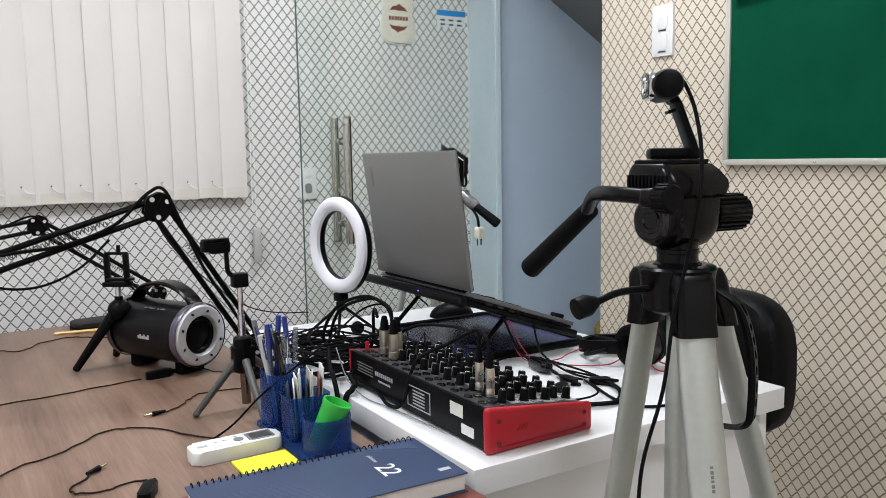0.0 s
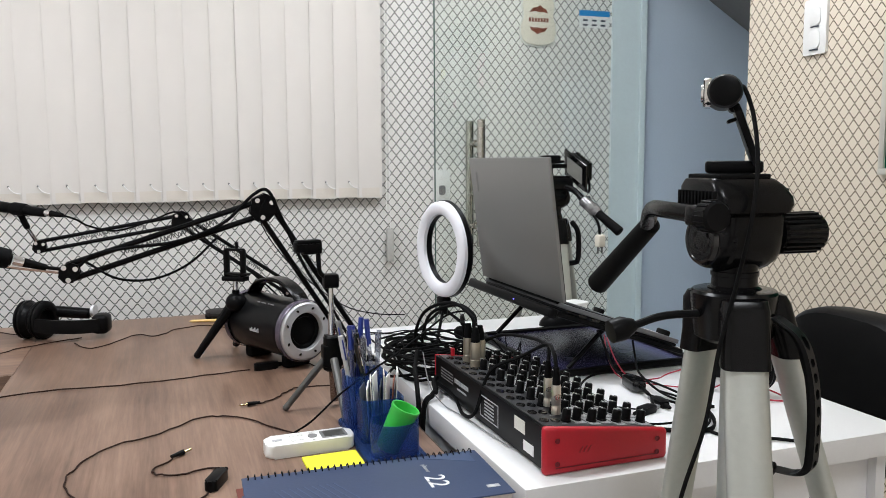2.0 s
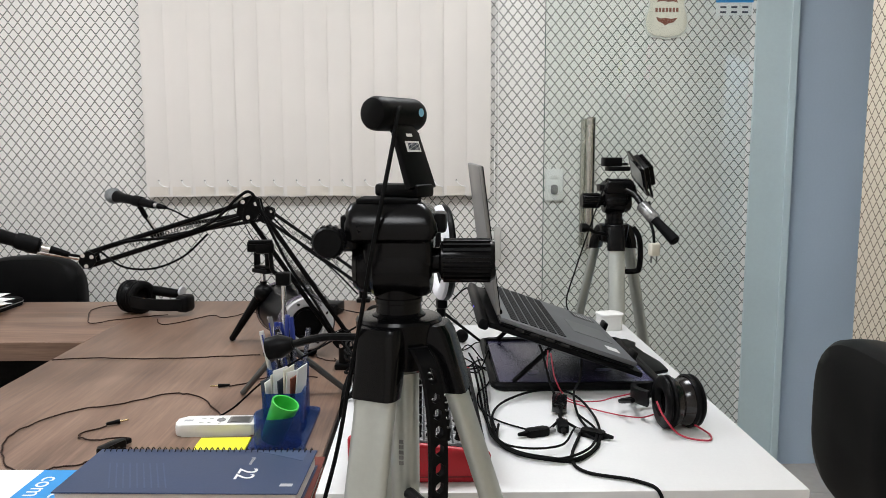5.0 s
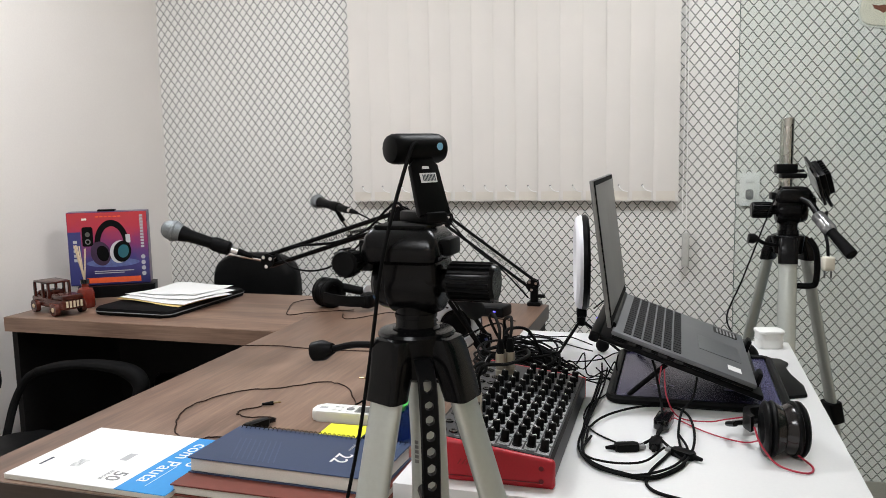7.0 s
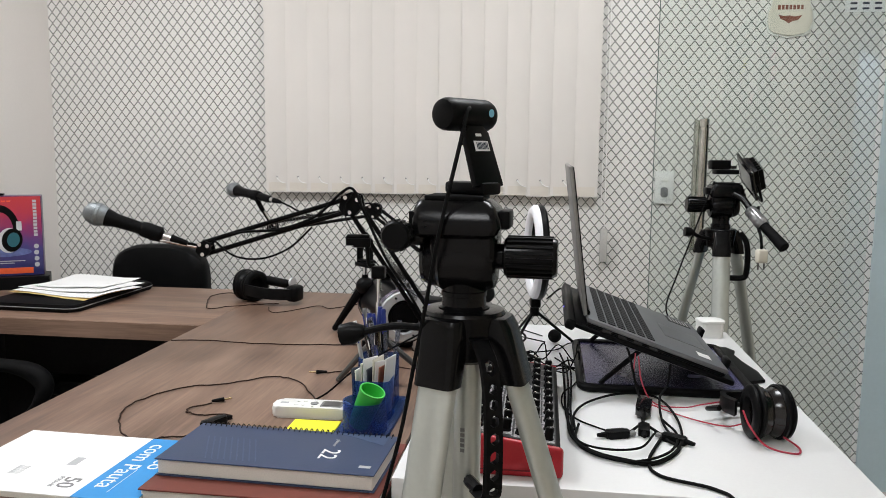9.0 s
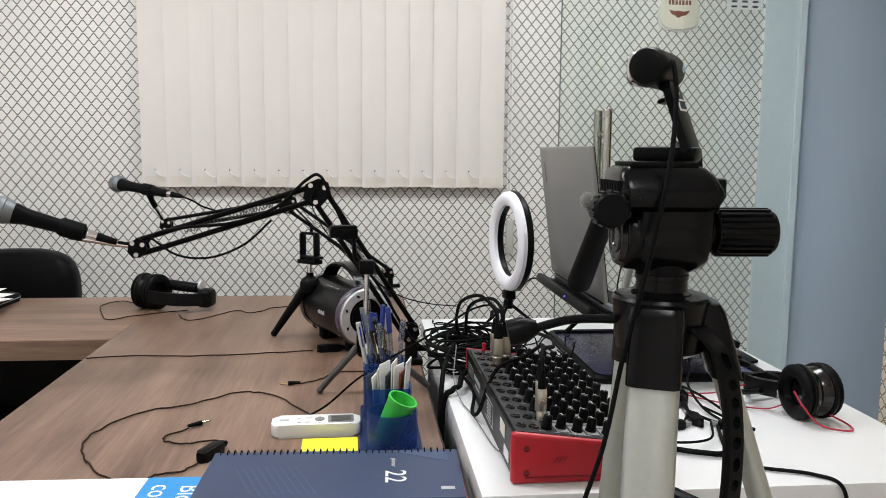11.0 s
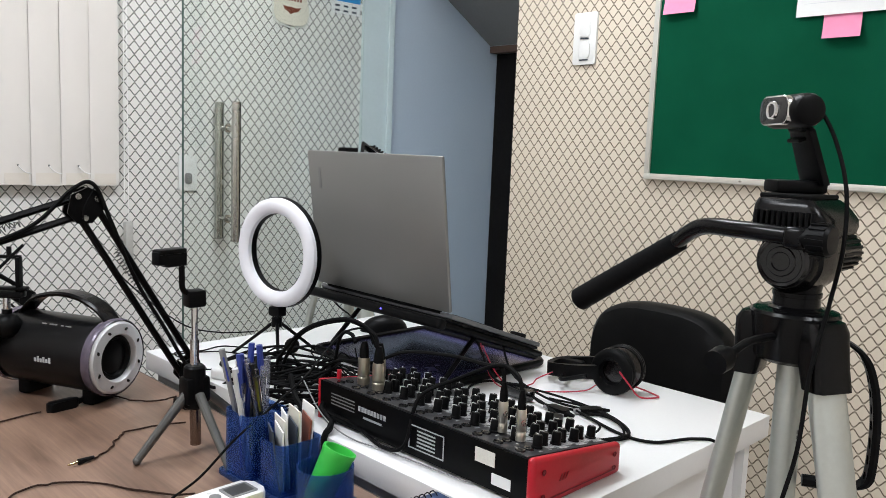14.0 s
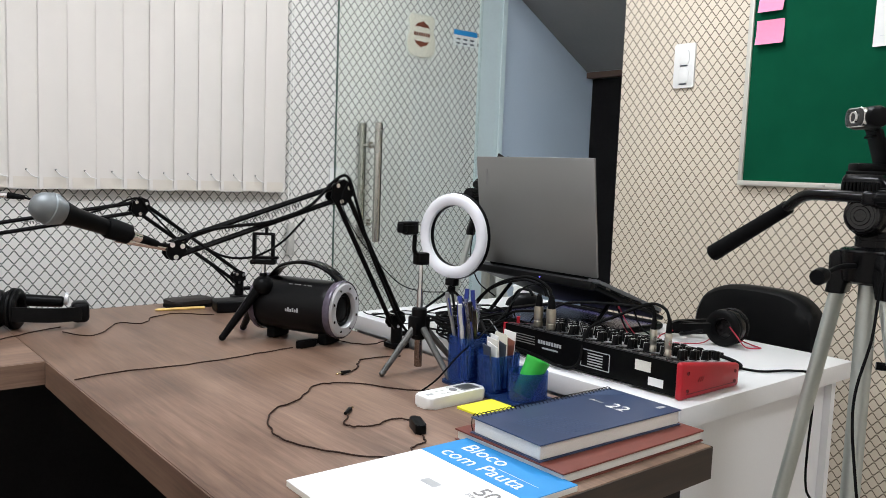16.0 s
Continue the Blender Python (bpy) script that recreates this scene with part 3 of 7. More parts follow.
wall_plate("light_switch", "white plastic light switch plate with two rockers", pose(WX1 + 0.0002, 1.774, 1.560, 90, 0, -90), 0.080, 0.150,
           [("rocker", 0, 0.028, 0.04, 0.05, M_WHITE_PLASTIC), ("rocker", 0, -0.034, 0.04, 0.05, M_WHITE_PLASTIC), ("slot", 0, 0.0, 0.03, 0.003, M_INK), ("slot", 0, -0.062, 0.03, 0.003, M_INK)])

# felt notice board
board = thing("notice_board", "large green felt notice board with pale metal frame", "notice board", pose(WX1, 0, 0))
BY0, BY1, BZ0, BZ1 = 0.25, 1.540, 1.160, 2.02
part("felt", box(B(), -0.012, -0.002, BY0 + 0.016, BY1 - 0.016, BZ0 + 0.016, BZ1 - 0.016), M_BOARD, board)
for nm, a in (("frame_bottom", (BY0, BY1, BZ0, BZ0 + 0.016)), ("frame_top", (BY0, BY1, BZ1 - 0.016, BZ1)), ("frame_side", (BY0, BY0 + 0.016, BZ0 + 0.0162, BZ1 - 0.0162)), ("frame_side", (BY1 - 0.016, BY1, BZ0 + 0.0162, BZ1 - 0.0162))):
    part(nm, box(B(), -0.019, -0.0005, *a, 0.002), M_BOARD_FRAME, board)
for y in (1.26, 0.6):
    part("screw", ball(B(), (-0.020, y, BZ0 + 0.008), 0.004, 0.6, 10, 6), M_STEEL, board)

def sheet(name, label, cat, y0, y1, z0, z1, mt, curl, lean=0.0, group=""):
    """Paper pinned to the board, curling at its foot."""
    bm, rows = B(), 7
    grid = []
    for j in range(rows + 1):
        f = j / rows
        x = WX1 - 0.0145 - curl * (1 - f) ** 2
        grid.append([bm.verts.new((x - 0.001 * math.sin(3 * i), y0 + (y1 - y0) * i / 4 + lean * (f - 0.5) * (y1 - y0), z0 + (z1 - z0) * f)) for i in range(5)])
    for a, b in zip(grid, grid[1:]):
        for i in range(4):
            bm.faces.new((a[i], a[i + 1], b[i + 1], b[i]))
    ret = bmesh.ops.extrude_face_region(bm, geom=bm.faces[:])
    bmesh.ops.translate(bm, verts=[g for g in ret["geom"] if isinstance(g, bmesh.types.BMVert)], vec=(-0.0004, 0, 0))
    return solo(name, bm, mt, label, cat, group)

M_RULE = surface("pale_ruled_line", (0.66, 0.67, 0.70), 0.7)
pinned = sheet("pinned_sheet", "white ruled sheet pinned on the green board", "paper", 0.953, 1.157, 1.563, 1.85, M_PAPER_WHITE, 0.006)
for k in range(9):
    part("ruled_line", box(B(), WX1 - 0.0205, WX1 - 0.0201, 0.972, 1.139 - 0.012 * (k % 3), 1.592 + 0.026 * k, 1.5930 + 0.026 * k), M_RULE, pinned)
for y0, y1, z0, z1 in ((1.421, 1.512, 1.601, 1.677), (1.427, 1.509, 1.700, 1.785), (1.009, 1.093, 1.509, 1.581)):
    sheet("sticky_note", "pink sticky note curling on the green board", "sticky note", y0, y1, z0, z1, M_PINK, 0.014, 0.05, "pink notes on the board")
sheet("sticky_note", "yellow sticky note on the green board", "sticky note", 0.80, 0.88, 1.70, 1.78, M_YELLOW, 0.012, 0.0, "notes on the board")

# ---- desks ----
DZ, WZ = 0.772, 0.806
desk = thing("brown_desk", "L-shaped walnut laminate desk with dark panels", "desk", pose(0, 0, 0))
part("desktop", box(B(), -0.122, 0.555, 0.792, 2.335, DZ - 0.028, DZ, 0.0015), M_WOOD, desk)
part("return_top", box(B(), -1.075, -0.1230, 1.812, 2.335, DZ - 0.028, DZ - 0.0005, 0.0015), M_WOOD_X, desk)
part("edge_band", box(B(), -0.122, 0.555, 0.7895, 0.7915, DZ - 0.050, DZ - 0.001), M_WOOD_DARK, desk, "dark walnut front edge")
part("edge_band", box(B(), -1.075, -0.1250, 1.809, 1.8115, DZ - 0.046, DZ - 0.0015), M_WOOD_X, desk)
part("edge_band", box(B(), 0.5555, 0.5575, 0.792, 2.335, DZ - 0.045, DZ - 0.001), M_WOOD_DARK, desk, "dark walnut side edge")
part("apron", box(B(), -0.10, 0.54, 0.83, 0.848, 0.40, DZ - 0.0285), M_BLACK_PANEL, desk, "black modesty panel")
part("apron", box(B(), 0.535, 0.552, 0.86, 2.30, 0.02, DZ - 0.0285), M_BLACK_PANEL, desk, "black side panel")
# rear panel, lengthened almost to the floor to keep the space under the desk dark
part("apron", box(B(), -1.04, 0.53, 2.28, 2.30, 0.015, DZ - 0.0285), M_BLACK_PANEL, desk, "black modesty panel")
part("side_panel", box(B(), -0.118, -0.1005, 0.80, 0.98, 0.0, DZ - 0.0505), M_BLACK_PANEL, desk, "black end panel")
part("side_panel", box(B(), -1.068, -1.048, 1.83, 2.32, 0.0, DZ - 0.0285), M_BLACK_PANEL, desk, "black end panel")

part("edge_band", box(B(), -0.1245, -0.1225, 0.792, 1.8085, DZ - 0.050, DZ - 0.001), M_WOOD, desk)

white = thing("white_table", "small white laminate table with panel sides", "table", pose(0, 0, 0))
part("tabletop", box(B(), 0.575, 1.198, 0.862, 1.822, WZ - 0.036, WZ, 0.0015), M_WHITE_TOP, white)
part("side_panel", box(B(), 0.590, 0.608, 0.885, 1.80, 0.0, WZ - 0.0365), M_WHITE_TOP, white)
part("side_panel", box(B(), 1.165, 1.183, 0.885, 1.80, 0.0, WZ - 0.0365), M_WHITE_TOP, white)
part("front_panel", box(B(), 0.6085, 1.1645, 0.90, 0.916, 0.18, WZ - 0.0365), M_WHITE_TOP, white)

# ---- tripods ----
def tripod(name, label, x, y, zs, legs, leg_mat, clamp_z=0.50, wide=0.034):
    """A photo tripod; zs: height of the leg hinges; legs: direction, distance out 0.12 below zs, and spread of each.
    Its crown ends 0.054 above zs."""
    t = thing(name, label, "tripod", pose(x, y, 0))
    top = zs + 0.054
    b = B()
    lathe(b, [(0, top - 0.050), (0.030, top - 0.050), (0.036, top - 0.046), (0.040, top - 0.010), (0.0405, top - 0.004), (0.0385, top - 0.0012), (0.034, top), (0.0, top)], None, 40)
    crown = part("spider", b, M_BLACK_SHINY, t, "black plastic leg crown")
    for a, reach, splay in legs:
        out = lambda z: reach + splay * (zs - 0.12 - z)
        r = Matrix.Rotation(radians(a), 4, "Z")
        low = top - 0.067
        b, rings = B(), []
        for cr, z, w, d in ((0.026, top - 0.004, 0.034, 0.022), (0.030, top - 0.006, 0.041, 0.032), (0.033, top - 0.014, 0.044, 0.036), (out(top - 0.045), top - 0.045, wide + 0.002, 0.028), (out(low), low, wide + 0.002, 0.0255), (out(low), low - 0.0005, wide - 0.004, 0.018)):
            rings.append([b.verts.new(r @ Vector((cr + v, u, z))) for u, v in round_rect(w, d, d * 0.30, 5)])
        for r0, r1 in zip(rings, rings[1:]):
            for k in range(len(r0)):
                n = (k + 1) % len(r0)
                b.faces.new((r0[k], r0[n], r1[n], r1[k]))
        b.faces.new(rings[0]), b.faces.new(rings[-1][::-1])
        part("leg_sleeve", b, M_BLACK_SHINY, crown, "black plastic shoulder")
        foot = Vector((out(0.0), 0, 0.0))
        fr, length = along((out(zs), 0, zs), foot)
        leg_m = r @ fr
        oval_leg = [(wide / 2 * math.cos(2 * math.pi * k / 28), 0.0098 * math.sin(2 * math.pi * k / 28)) for k in range(28)]
        part("upper_leg", prism(B(), oval_leg, 0.004, length * clamp_z, leg_m), leg_mat, t, "satin silver upper leg")
        part("lower_leg", prism(B(), [(u * 0.78, v * 0.78) for u, v in oval_leg], length * clamp_z, length - 0.012, leg_m), leg_mat, t, "satin silver lower leg")
        cl = B()
        prism(cl, round_rect(wide + 0.010, 0.033, 0.008, 3), length * clamp_z - 0.028, length * clamp_z + 0.028, leg_m, 0.003)
        box(cl, wide / 2, wide / 2 + 0.018, -0.008, 0.008, length * clamp_z - 0.02, length * clamp_z + 0.02, 0.003, 2, leg_m)
        part("leg_lock", cl, M_BLACK, t, "black leg lock")
        part("foot", ball(B(), leg_m @ Vector((0, 0, length - 0.012)), 0.014, 0.9, 14, 8), M_BLACK_MATT, t)
        part("brace", tube(B(), [(0, 0, zs * 0.50), leg_m @ Vector((0, 0, length * 0.44))], 0.0045, 6, 0), leg_mat, t)
    column = part("centre_column", cyl(B(), (0.005, 0, zs * 0.48), (0.005, 0, zs + 0.02), 0.0135, seg=24), M_ALU, t)
    for k in range(5):
        z = zs - 0.088 + 0.0052 * k
        part("logo_bar", box(B(), 0.0133, 0.0138, -0.0022, 0.0022, z, z + 0.0036, 0, 1, Matrix.Translation((0.005, 0, 0)) @ Matrix.Rotation(radians(255), 4, "Z")), M_GREY_PLASTIC, column)
    return t


def pan_head(t, z, m, handle):
    """The head of a tripod from height z, in the frame m (x: the large knob's side, y: the handle's side)."""
    m = Matrix.Translation((0, 0, z)) @ m
    b = B()
    lathe(b, [(0, -0.02), (0.0245, -0.02), (0.0250, 0.001), (0.0215, 0.003), (0.0210, 0.012), (0.0222, 0.0125), (0.0222, 0.0165), (0.0210, 0.017), (0.0235, 0.034), (0, 0.034)], m, 28)
    part("neck", b, M_BLACK_SHINY, t)
    b = B()
    mm = m @ Matrix.Translation((0, 0, 0.0475)) @ Matrix.Rotation(radians(90), 4, "Y")
    lathe(b, [(0, -0.037), (0.022, -0.037), (0.0255, -0.0355), (0.0270, -0.032), (0.0278, -0.024), (0.0305, -0.021), (0.0312, 0.0), (0.0308, 0.018), (0.0295, 0.025), (0.027, 0.030), (0.021, 0.032), (0, 0.032)], mm, 48)
    part("tilt_drum", b, M_BLACK_SHINY, t, "black rounded tilt drum")
    part("yoke", box(B(), -0.030, 0.033, -0.0295, 0.027, 0.046, 0.076, 0.007, 3, m), M_BLACK_SHINY, t)
    b = B()
    lathe(b, [(0, -0.0400), (0.008, -0.0400), (0.009, -0.0412), (0.013, -0.0412), (0.014, -0.0398), (0.019, -0.0398), (0.020, -0.0408), (0.0225, -0.0404), (0.0245, -0.0365)], mm, 36)
    part("drum_cap", b, M_BLACK_GLOSS, t)
    b, rings = B(), []
    for x0, x1, y0, y1, zz, rr in ((-0.040, 0.028, -0.030, 0.026, 0.070, 0.006), (-0.045, 0.034, -0.037, 0.030, 0.074, 0.008), (-0.046, 0.038, -0.038, 0.031, 0.081, 0.009), (-0.046, 0.037, -0.037, 0.031, 0.088, 0.009), (-0.045, 0.032, -0.030, 0.030, 0.098, 0.008), (-0.042, 0.026, -0.024, 0.028, 0.104, 0.007), (-0.039, 0.022, -0.021, 0.026, 0.1055, 0.006)):
        rings.append([b.verts.new(m @ Vector(((x0 + x1) / 2 + u, (y0 + y1) / 2 + v, zz))) for u, v in round_rect(x1 - x0, y1 - y0, rr, 5)])
    for r0, r1 in zip(rings, rings[1:]):
        for k in range(len(r0)):
            n = (k + 1) % len(r0)
            b.faces.new((r0[k], r0[n], r1[n], r1[k]))
    b.faces.new(rings[0][::-1]), b.faces.new(rings[-1])
    part("platform", b, M_BLACK_SHINY, t, "black camera platform with sloping sides")
    part("latch", box(B(), 0.033, 0.045, -0.018, 0.016, 0.078, 0.096, 0.003, 2, m), M_BLACK, t)
    for k in range(11):
        f = B()
        box(f, -0.0485, -0.0445, -0.030 + 0.0052 * k, -0.0275 + 0.0052 * k, 0.078, 0.094, 0.0, 1, m)
        part("rib", f, M_BLACK_MATT, t)
    b = B()
    box(b, -0.036, 0.020, -0.022, 0.028, 0.1050, 0.109, 0.0015, 2, m)
    part("quick_plate", b, M_BLACK_MATT, t)
    b = B()
    kn = m @ Matrix.Translation((0.030, -0.004, 0.0515)) @ Matrix.Rotation(radians(90), 4, "Y")
    lathe(b, [(0, 0), (0.012, 0), (0.012, 0.008), (0.0180, 0.010), (0.0192, 0.055), (0.0172, 0.059), (0, 0.059)], kn, 30)
    knob = part("pan_knob", b, M_BLACK_SHINY, t, "large ribbed black knob")
    rib = finish("rib", box(B(), 0.0178, 0.0204, -0.0013, 0.0013, 0.012, 0.055), M_BLACK)
    for k in range(20):
        ob = new("rib", rib)
        ob.parent, ob.matrix_basis = knob, kn @ Matrix.Rotation(2 * math.pi * k / 20, 4, "Z")
    b = B()
    part("handle_mount", box(B(), -0.066, -0.034, -0.030, -0.010, 0.062, 0.082, 0.005, 3, m), M_BLACK_SHINY, t)
    k2 = m @ Matrix.Translation((-0.057, -0.026, 0.0725)) @ Matrix.Rotation(radians(90), 4, "X")
    lathe(b, [(0, 0), (0.009, 0), (0.009, 0.005), (0.0135, 0.007), (0.0140, 0.022), (0.012, 0.025), (0, 0.0255)], k2, 24)
    side = part("side_knob", b, M_BLACK, t, "small ribbed black knob")
    rib = finish("rib", box(B(), 0.0132, 0.0150, -0.0011, 0.0011, 0.008, 0.022), M_BLACK)
    for k in range(16):
        ob = new("rib", rib)
        ob.parent, ob.matrix_basis = side, k2 @ Matrix.Rotation(2 * math.pi * k / 16, 4, "Z")
    if handle:
        b = B()
        p = [Vector(q) for q in handle]
        tube(b, p[:4], 0.0084, 12, 6)
        part("handle_arm", b, M_BLACK_SHINY, t)
        b = B()
        cyl(b, p[3] - (p[4] - p[3]).normalized() * 0.012, p[4], 0.0108, 0.0138, 18, 0.003)
        part("handle_grip", b, M_BLACK_MATT, t, "black rubber handle grip")
    return t


T1 = tripod("camera_tripod", "tall silver and black photo tripod with pan handle", 0.690, 0.646, 1.025, ((245, 0.074, 0.264), (97, 0.058, 0.172), (347, 0.089, 0.33)), M_ALU, 0.46, 0.041)
pan_head(T1, 1.079, Matrix.Rotation(radians(-3), 4, "Z"), [(-0.056, -0.020, 1.1515), (-0.053, 0.035, 1.153), (-0.036, 0.085, 1.150), (-0.014, 0.125, 1.127), (0.000, 0.250, 1.046)])
b = B()
tube(b, [(-0.02, 0.0, 1.056), (-0.07, 0.010, 1.055), (-0.104, 0.013, 1.047)], 0.0038, 10, 5)
lathe(b, [(0, 0), (0.006, 0), (0.0115, 0.012), (0.011, 0.025), (0, 0.026)], along((-0.102, 0.013, 1.048), (-0.16, 0.018, 1.035))[0], 14)
part("lock_lever", b, M_BLACK, T1, "black locking lever")
# perforated carrying strap between two legs
b = B()
sx, sy = math.cos(radians(297)), math.sin(radians(297))
strap = curve_points([(q[0], q[1], 0) for q in ((0.040, 1.056), (0.062, 1.040), (0.073, 1.012), (0.078, 0.975), (0.078, 0.935), (0.075, 0.919), (0.064, 0.912), (0.045, 0.911))], 16)
line, run = [strap[0]], 0.0
for q0, q1 in zip(strap, strap[1:]):
    n = max(1, round((q1 - q0).length / 0.0013))
    line += [q0.lerp(q1, (k + 1) / n) for k in range(n)]
side = Vector((-sy, sx, 0))
for s in (-1, 1):
    rings = []
    for k, q in enumerate(line):
        u = (k % 13) / 3.9 - 1.45
        hole = 0.0042 * max(0.0, 1.0 - u ** 4) ** 0.5 if 14 < k < len(line) - 36 else 0.0
        c = Vector((sx * q.x, sy * q.x, q.y))
        out = Vector((sx, sy, 0)) * 0.0052
        rings.append([b.verts.new(c + side * (s * w) + out * o) for w, o in ((hole, -0.7), (0.0080, -0.7), (0.0094, 0.0), (0.0080, 0.7), (hole, 0.7))])
    for r0, r1 in zip(rings, rings[1:]):
        for k in range(5):
            b.faces.new((r0[k], r0[(k + 1) % 5], r1[(k + 1) % 5], r1[k]))
    b.faces.new(rings[0]), b.faces.new(rings[-1][::-1])
tube(b, [Vector((sx * line[-1].x, sy * line[-1].x, line[-1].y)), (sx * 0.020, sy * 0.020, 0.911)], 0.0060, 10, 0)
part("carry_strap", b, M_BLACK, T1, "perforated black carrying strap")
b = B()
for k in range(6):
    box(b, -0.0015, 0.0015, -0.0005, 0.0005, 0.0044 * k, 0.0044 * k + (0.0032 if k % 3 else 0.0022))
mk = Matrix.Rotation(radians(245), 4, "Z") @ along((0.0423, 0, 1.025), (0.3129, 0, 0))[0] @ Matrix.Translation((0.0, 0.0100, 0.14))
part("printed_marks", b, M_GREY_PLASTIC, T1, "small dark printed marks", mk)

# webcam on the near tripod
wc = thing("webcam", "black cylindrical webcam clipped on a tripod head", "webcam", pose(0.689, 0.664, 1.1882, 0, 0, 143))
part("clip_foot", box(B(), -0.034, 0.018, -0.013, 0.013, 0.0, 0.012, 0.003, 2), M_BLACK, wc)
am = Matrix.Translation((-0.028, 0, 0.008)) @ Matrix.Rotation(radians(20), 4, "Y") @ Matrix.Diagonal((1, 1, 1.14, 1))
b = B()
prism(b, [(-0.0195, 0.0), (0.0195, 0.0), (0.017, 0.047), (0.010, 0.053), (-0.010, 0.053), (-0.017, 0.047)], -0.0035, 0.0035, am @ Matrix.Rotation(radians(90), 4, "Z") @ Matrix.Rotation(radians(90), 4, "X"), 0.0015)
cyl(b, am @ Vector((0.002, -0.012, 0.051)), am @ Vector((0.002, 0.012, 0.051)), 0.005, seg=14)
box(b, 0.003, 0.012, -0.010, 0.010, 0.040, 0.043, 0.001, 1, am)
part("arm", b, M_BLACK, wc, "black hinged arm")
part("sticker", box(B(), -0.0042, -0.0037, -0.011, 0.009, 0.030, 0.039, 0, 1, am), M_PAPER_WHITE, wc, "small white barcode sticker")
for k in range(9):
    part("barcode_bar", box(B(), -0.0046, -0.0043, -0.0092 + 0.0018 * k, -0.0082 + 0.0018 * k, 0.0315, 0.0375, 0, 1, am), M_INK, wc)
part("label", box(B(), -0.0042, -0.0037, -0.004, 0.004, 0.043, 0.0455, 0, 1, am), M_PAPER_WHITE, wc)
b = B()
bx, bz = 0.003, 0.076
lathe(b, [(0, -0.0335), (0.010, -0.0333), (0.0138, -0.0315), (0.0155, -0.0275), (0.0158, -0.022), (0.0158, 0.022), (0.0155, 0.0275), (0.0138, 0.0315), (0.010, 0.0333), (0, 0.0335)], Matrix.Translation((bx, 0, bz)) @ Matrix.Diagonal((1.02, 1, 1, 1)) @ Matrix.Rotation(radians(90), 4, "X"), 32)
part("body", b, M_BLACK, wc, "rounded black barrel")
lm = Matrix.Translation((bx + 0.0135, 0, bz)) @ Matrix.Rotation(radians(90), 4, "Y")
plate = part("front_plate", prism(B(), round_rect(0.0270, 0.0480, 0.009), -0.0015, 0.0046, lm, 0.001), M_CHROME, wc, "chrome front rim")
part("face", prism(B(), round_rect(0.0242, 0.0452, 0.0075), 0.0046, 0.0054, lm, 0.0003), M_BLACK_GLOSS, plate, "glossy black face")
b = B()
lathe(b, [(0, 0.0062), (0.0058, 0.0064)], lm, 24)
part("lens", b, M_DARK_LENS, plate, "dark glass lens")
b = B()
lathe(b, [(0.0056, 0.0060), (0.0062, 0.0074), (0.0082, 0.0074), (0.0090, 0.0053)], lm, 28)
part("lens_ring", b, M_CHROME, plate, "chrome lens ring")
b = B()
lathe(b, [(0, 0.0003), (0.0040, 0.0)], Matrix.Translation((bx - 0.0163, -0.020, bz + 0.002)) @ Matrix.Rotation(radians(-90), 4, "Y"), 16)
part("badge", b, surface("pale_blue_badge", (0.25, 0.55, 0.75), 0.3), wc, "round pale blue badge")
b = B()
hang = [(0.004, -0.010, 1.270), (0.002, -0.022, 1.266), (-0.002, -0.040, 1.238), (-0.010, -0.056, 1.195), (-0.020, -0.062, 1.145), (-0.030, -0.058, 1.09), (-0.042, -0.052, 1.03), (-0.055, -0.052, 0.96), (-0.078, -0.045, 0.87), (-0.095, -0.065, 0.76), (-0.098, -0.095, 0.60), (-0.12, -0.10, 0.36), (-0.12, -0.12, 0.12), (-0.13, -0.16, 0.004)]
tube(b, [(0.689 + dx, 0.664 + dy, z) for dx, dy, z in hang], 0.0020, 8, 8)
solo("webcam_cable", b, M_BLACK_MATT, "thin black cable hanging from the webcam", "cable")

# the second tripod behind the white table
T2 = tripod("camera_tripod", "silver and black photo tripod behind the white table", 1.212, 2.010, 0.985, ((-95, 0.076, 0.225), (25, 0.076, 0.225), (145, 0.076, 0.225)), M_ALU, 0.42, 0.043)
pan_head(T2, 1.048, Matrix.Rotation(radians(-175), 4, "Z"), [(0.02, -0.02, 1.13), (0.045, -0.04, 1.115), (0.062, -0.075, 1.082), (0.076, -0.100, 1.062), (0.117, -0.160, 1.008)])
b = B()
tube(b, [(-0.02, -0.02, 1.012), (-0.055, -0.03, 1.018), (-0.078, -0.035, 1.030)], 0.005, 10, 5)
lathe(b, [(0, 0), (0.008, 0), (0.013, 0.01), (0.012, 0.022), (0, 0.023)], along((-0.074, -0.035, 1.030), (-0.11, -0.04, 1.032))[0], 12)
part("lock_lever", b, M_BLACK, T2)
b = B()
tube(b, [(0.046, -0.02, 1.030), (0.060, -0.03, 1.005), (0.065, -0.03, 0.965), (0.063, -0.03, 0.925), (0.052, -0.03, 0.914), (0.0, -0.03, 0.914)], 0.0075, 8, 6)
part("carry_strap", b, M_BLACK, T2)
b = B()
lathe(b, [(0.0145, 0), (0.0165, 0.005), (0.0160, 0.028), (0.0170, 0.05), (0.0145, 0.06)], along((1.212 - 1.212 + 0.055, -0.066, 1.092), (0.095, -0.128, 1.035))[0], 14)
part("tape_wrap", b, M_TAPE, T2, "clear tape wound round the handle")

pc = thing("phone_clamp", "black phone clamp screwed on a tripod head", "phone holder", pose(1.212, 2.010, 1.178, 0, 0, 10))
part("base", box(B(), -0.024, 0.036, -0.016, 0.016, 0, 0.012, 0.003), M_BLACK, pc)
part("jaw", box(B(), -0.036, 0.014, -0.014, 0.014, 0.0125, 0.036, 0.003), M_BLACK, pc)
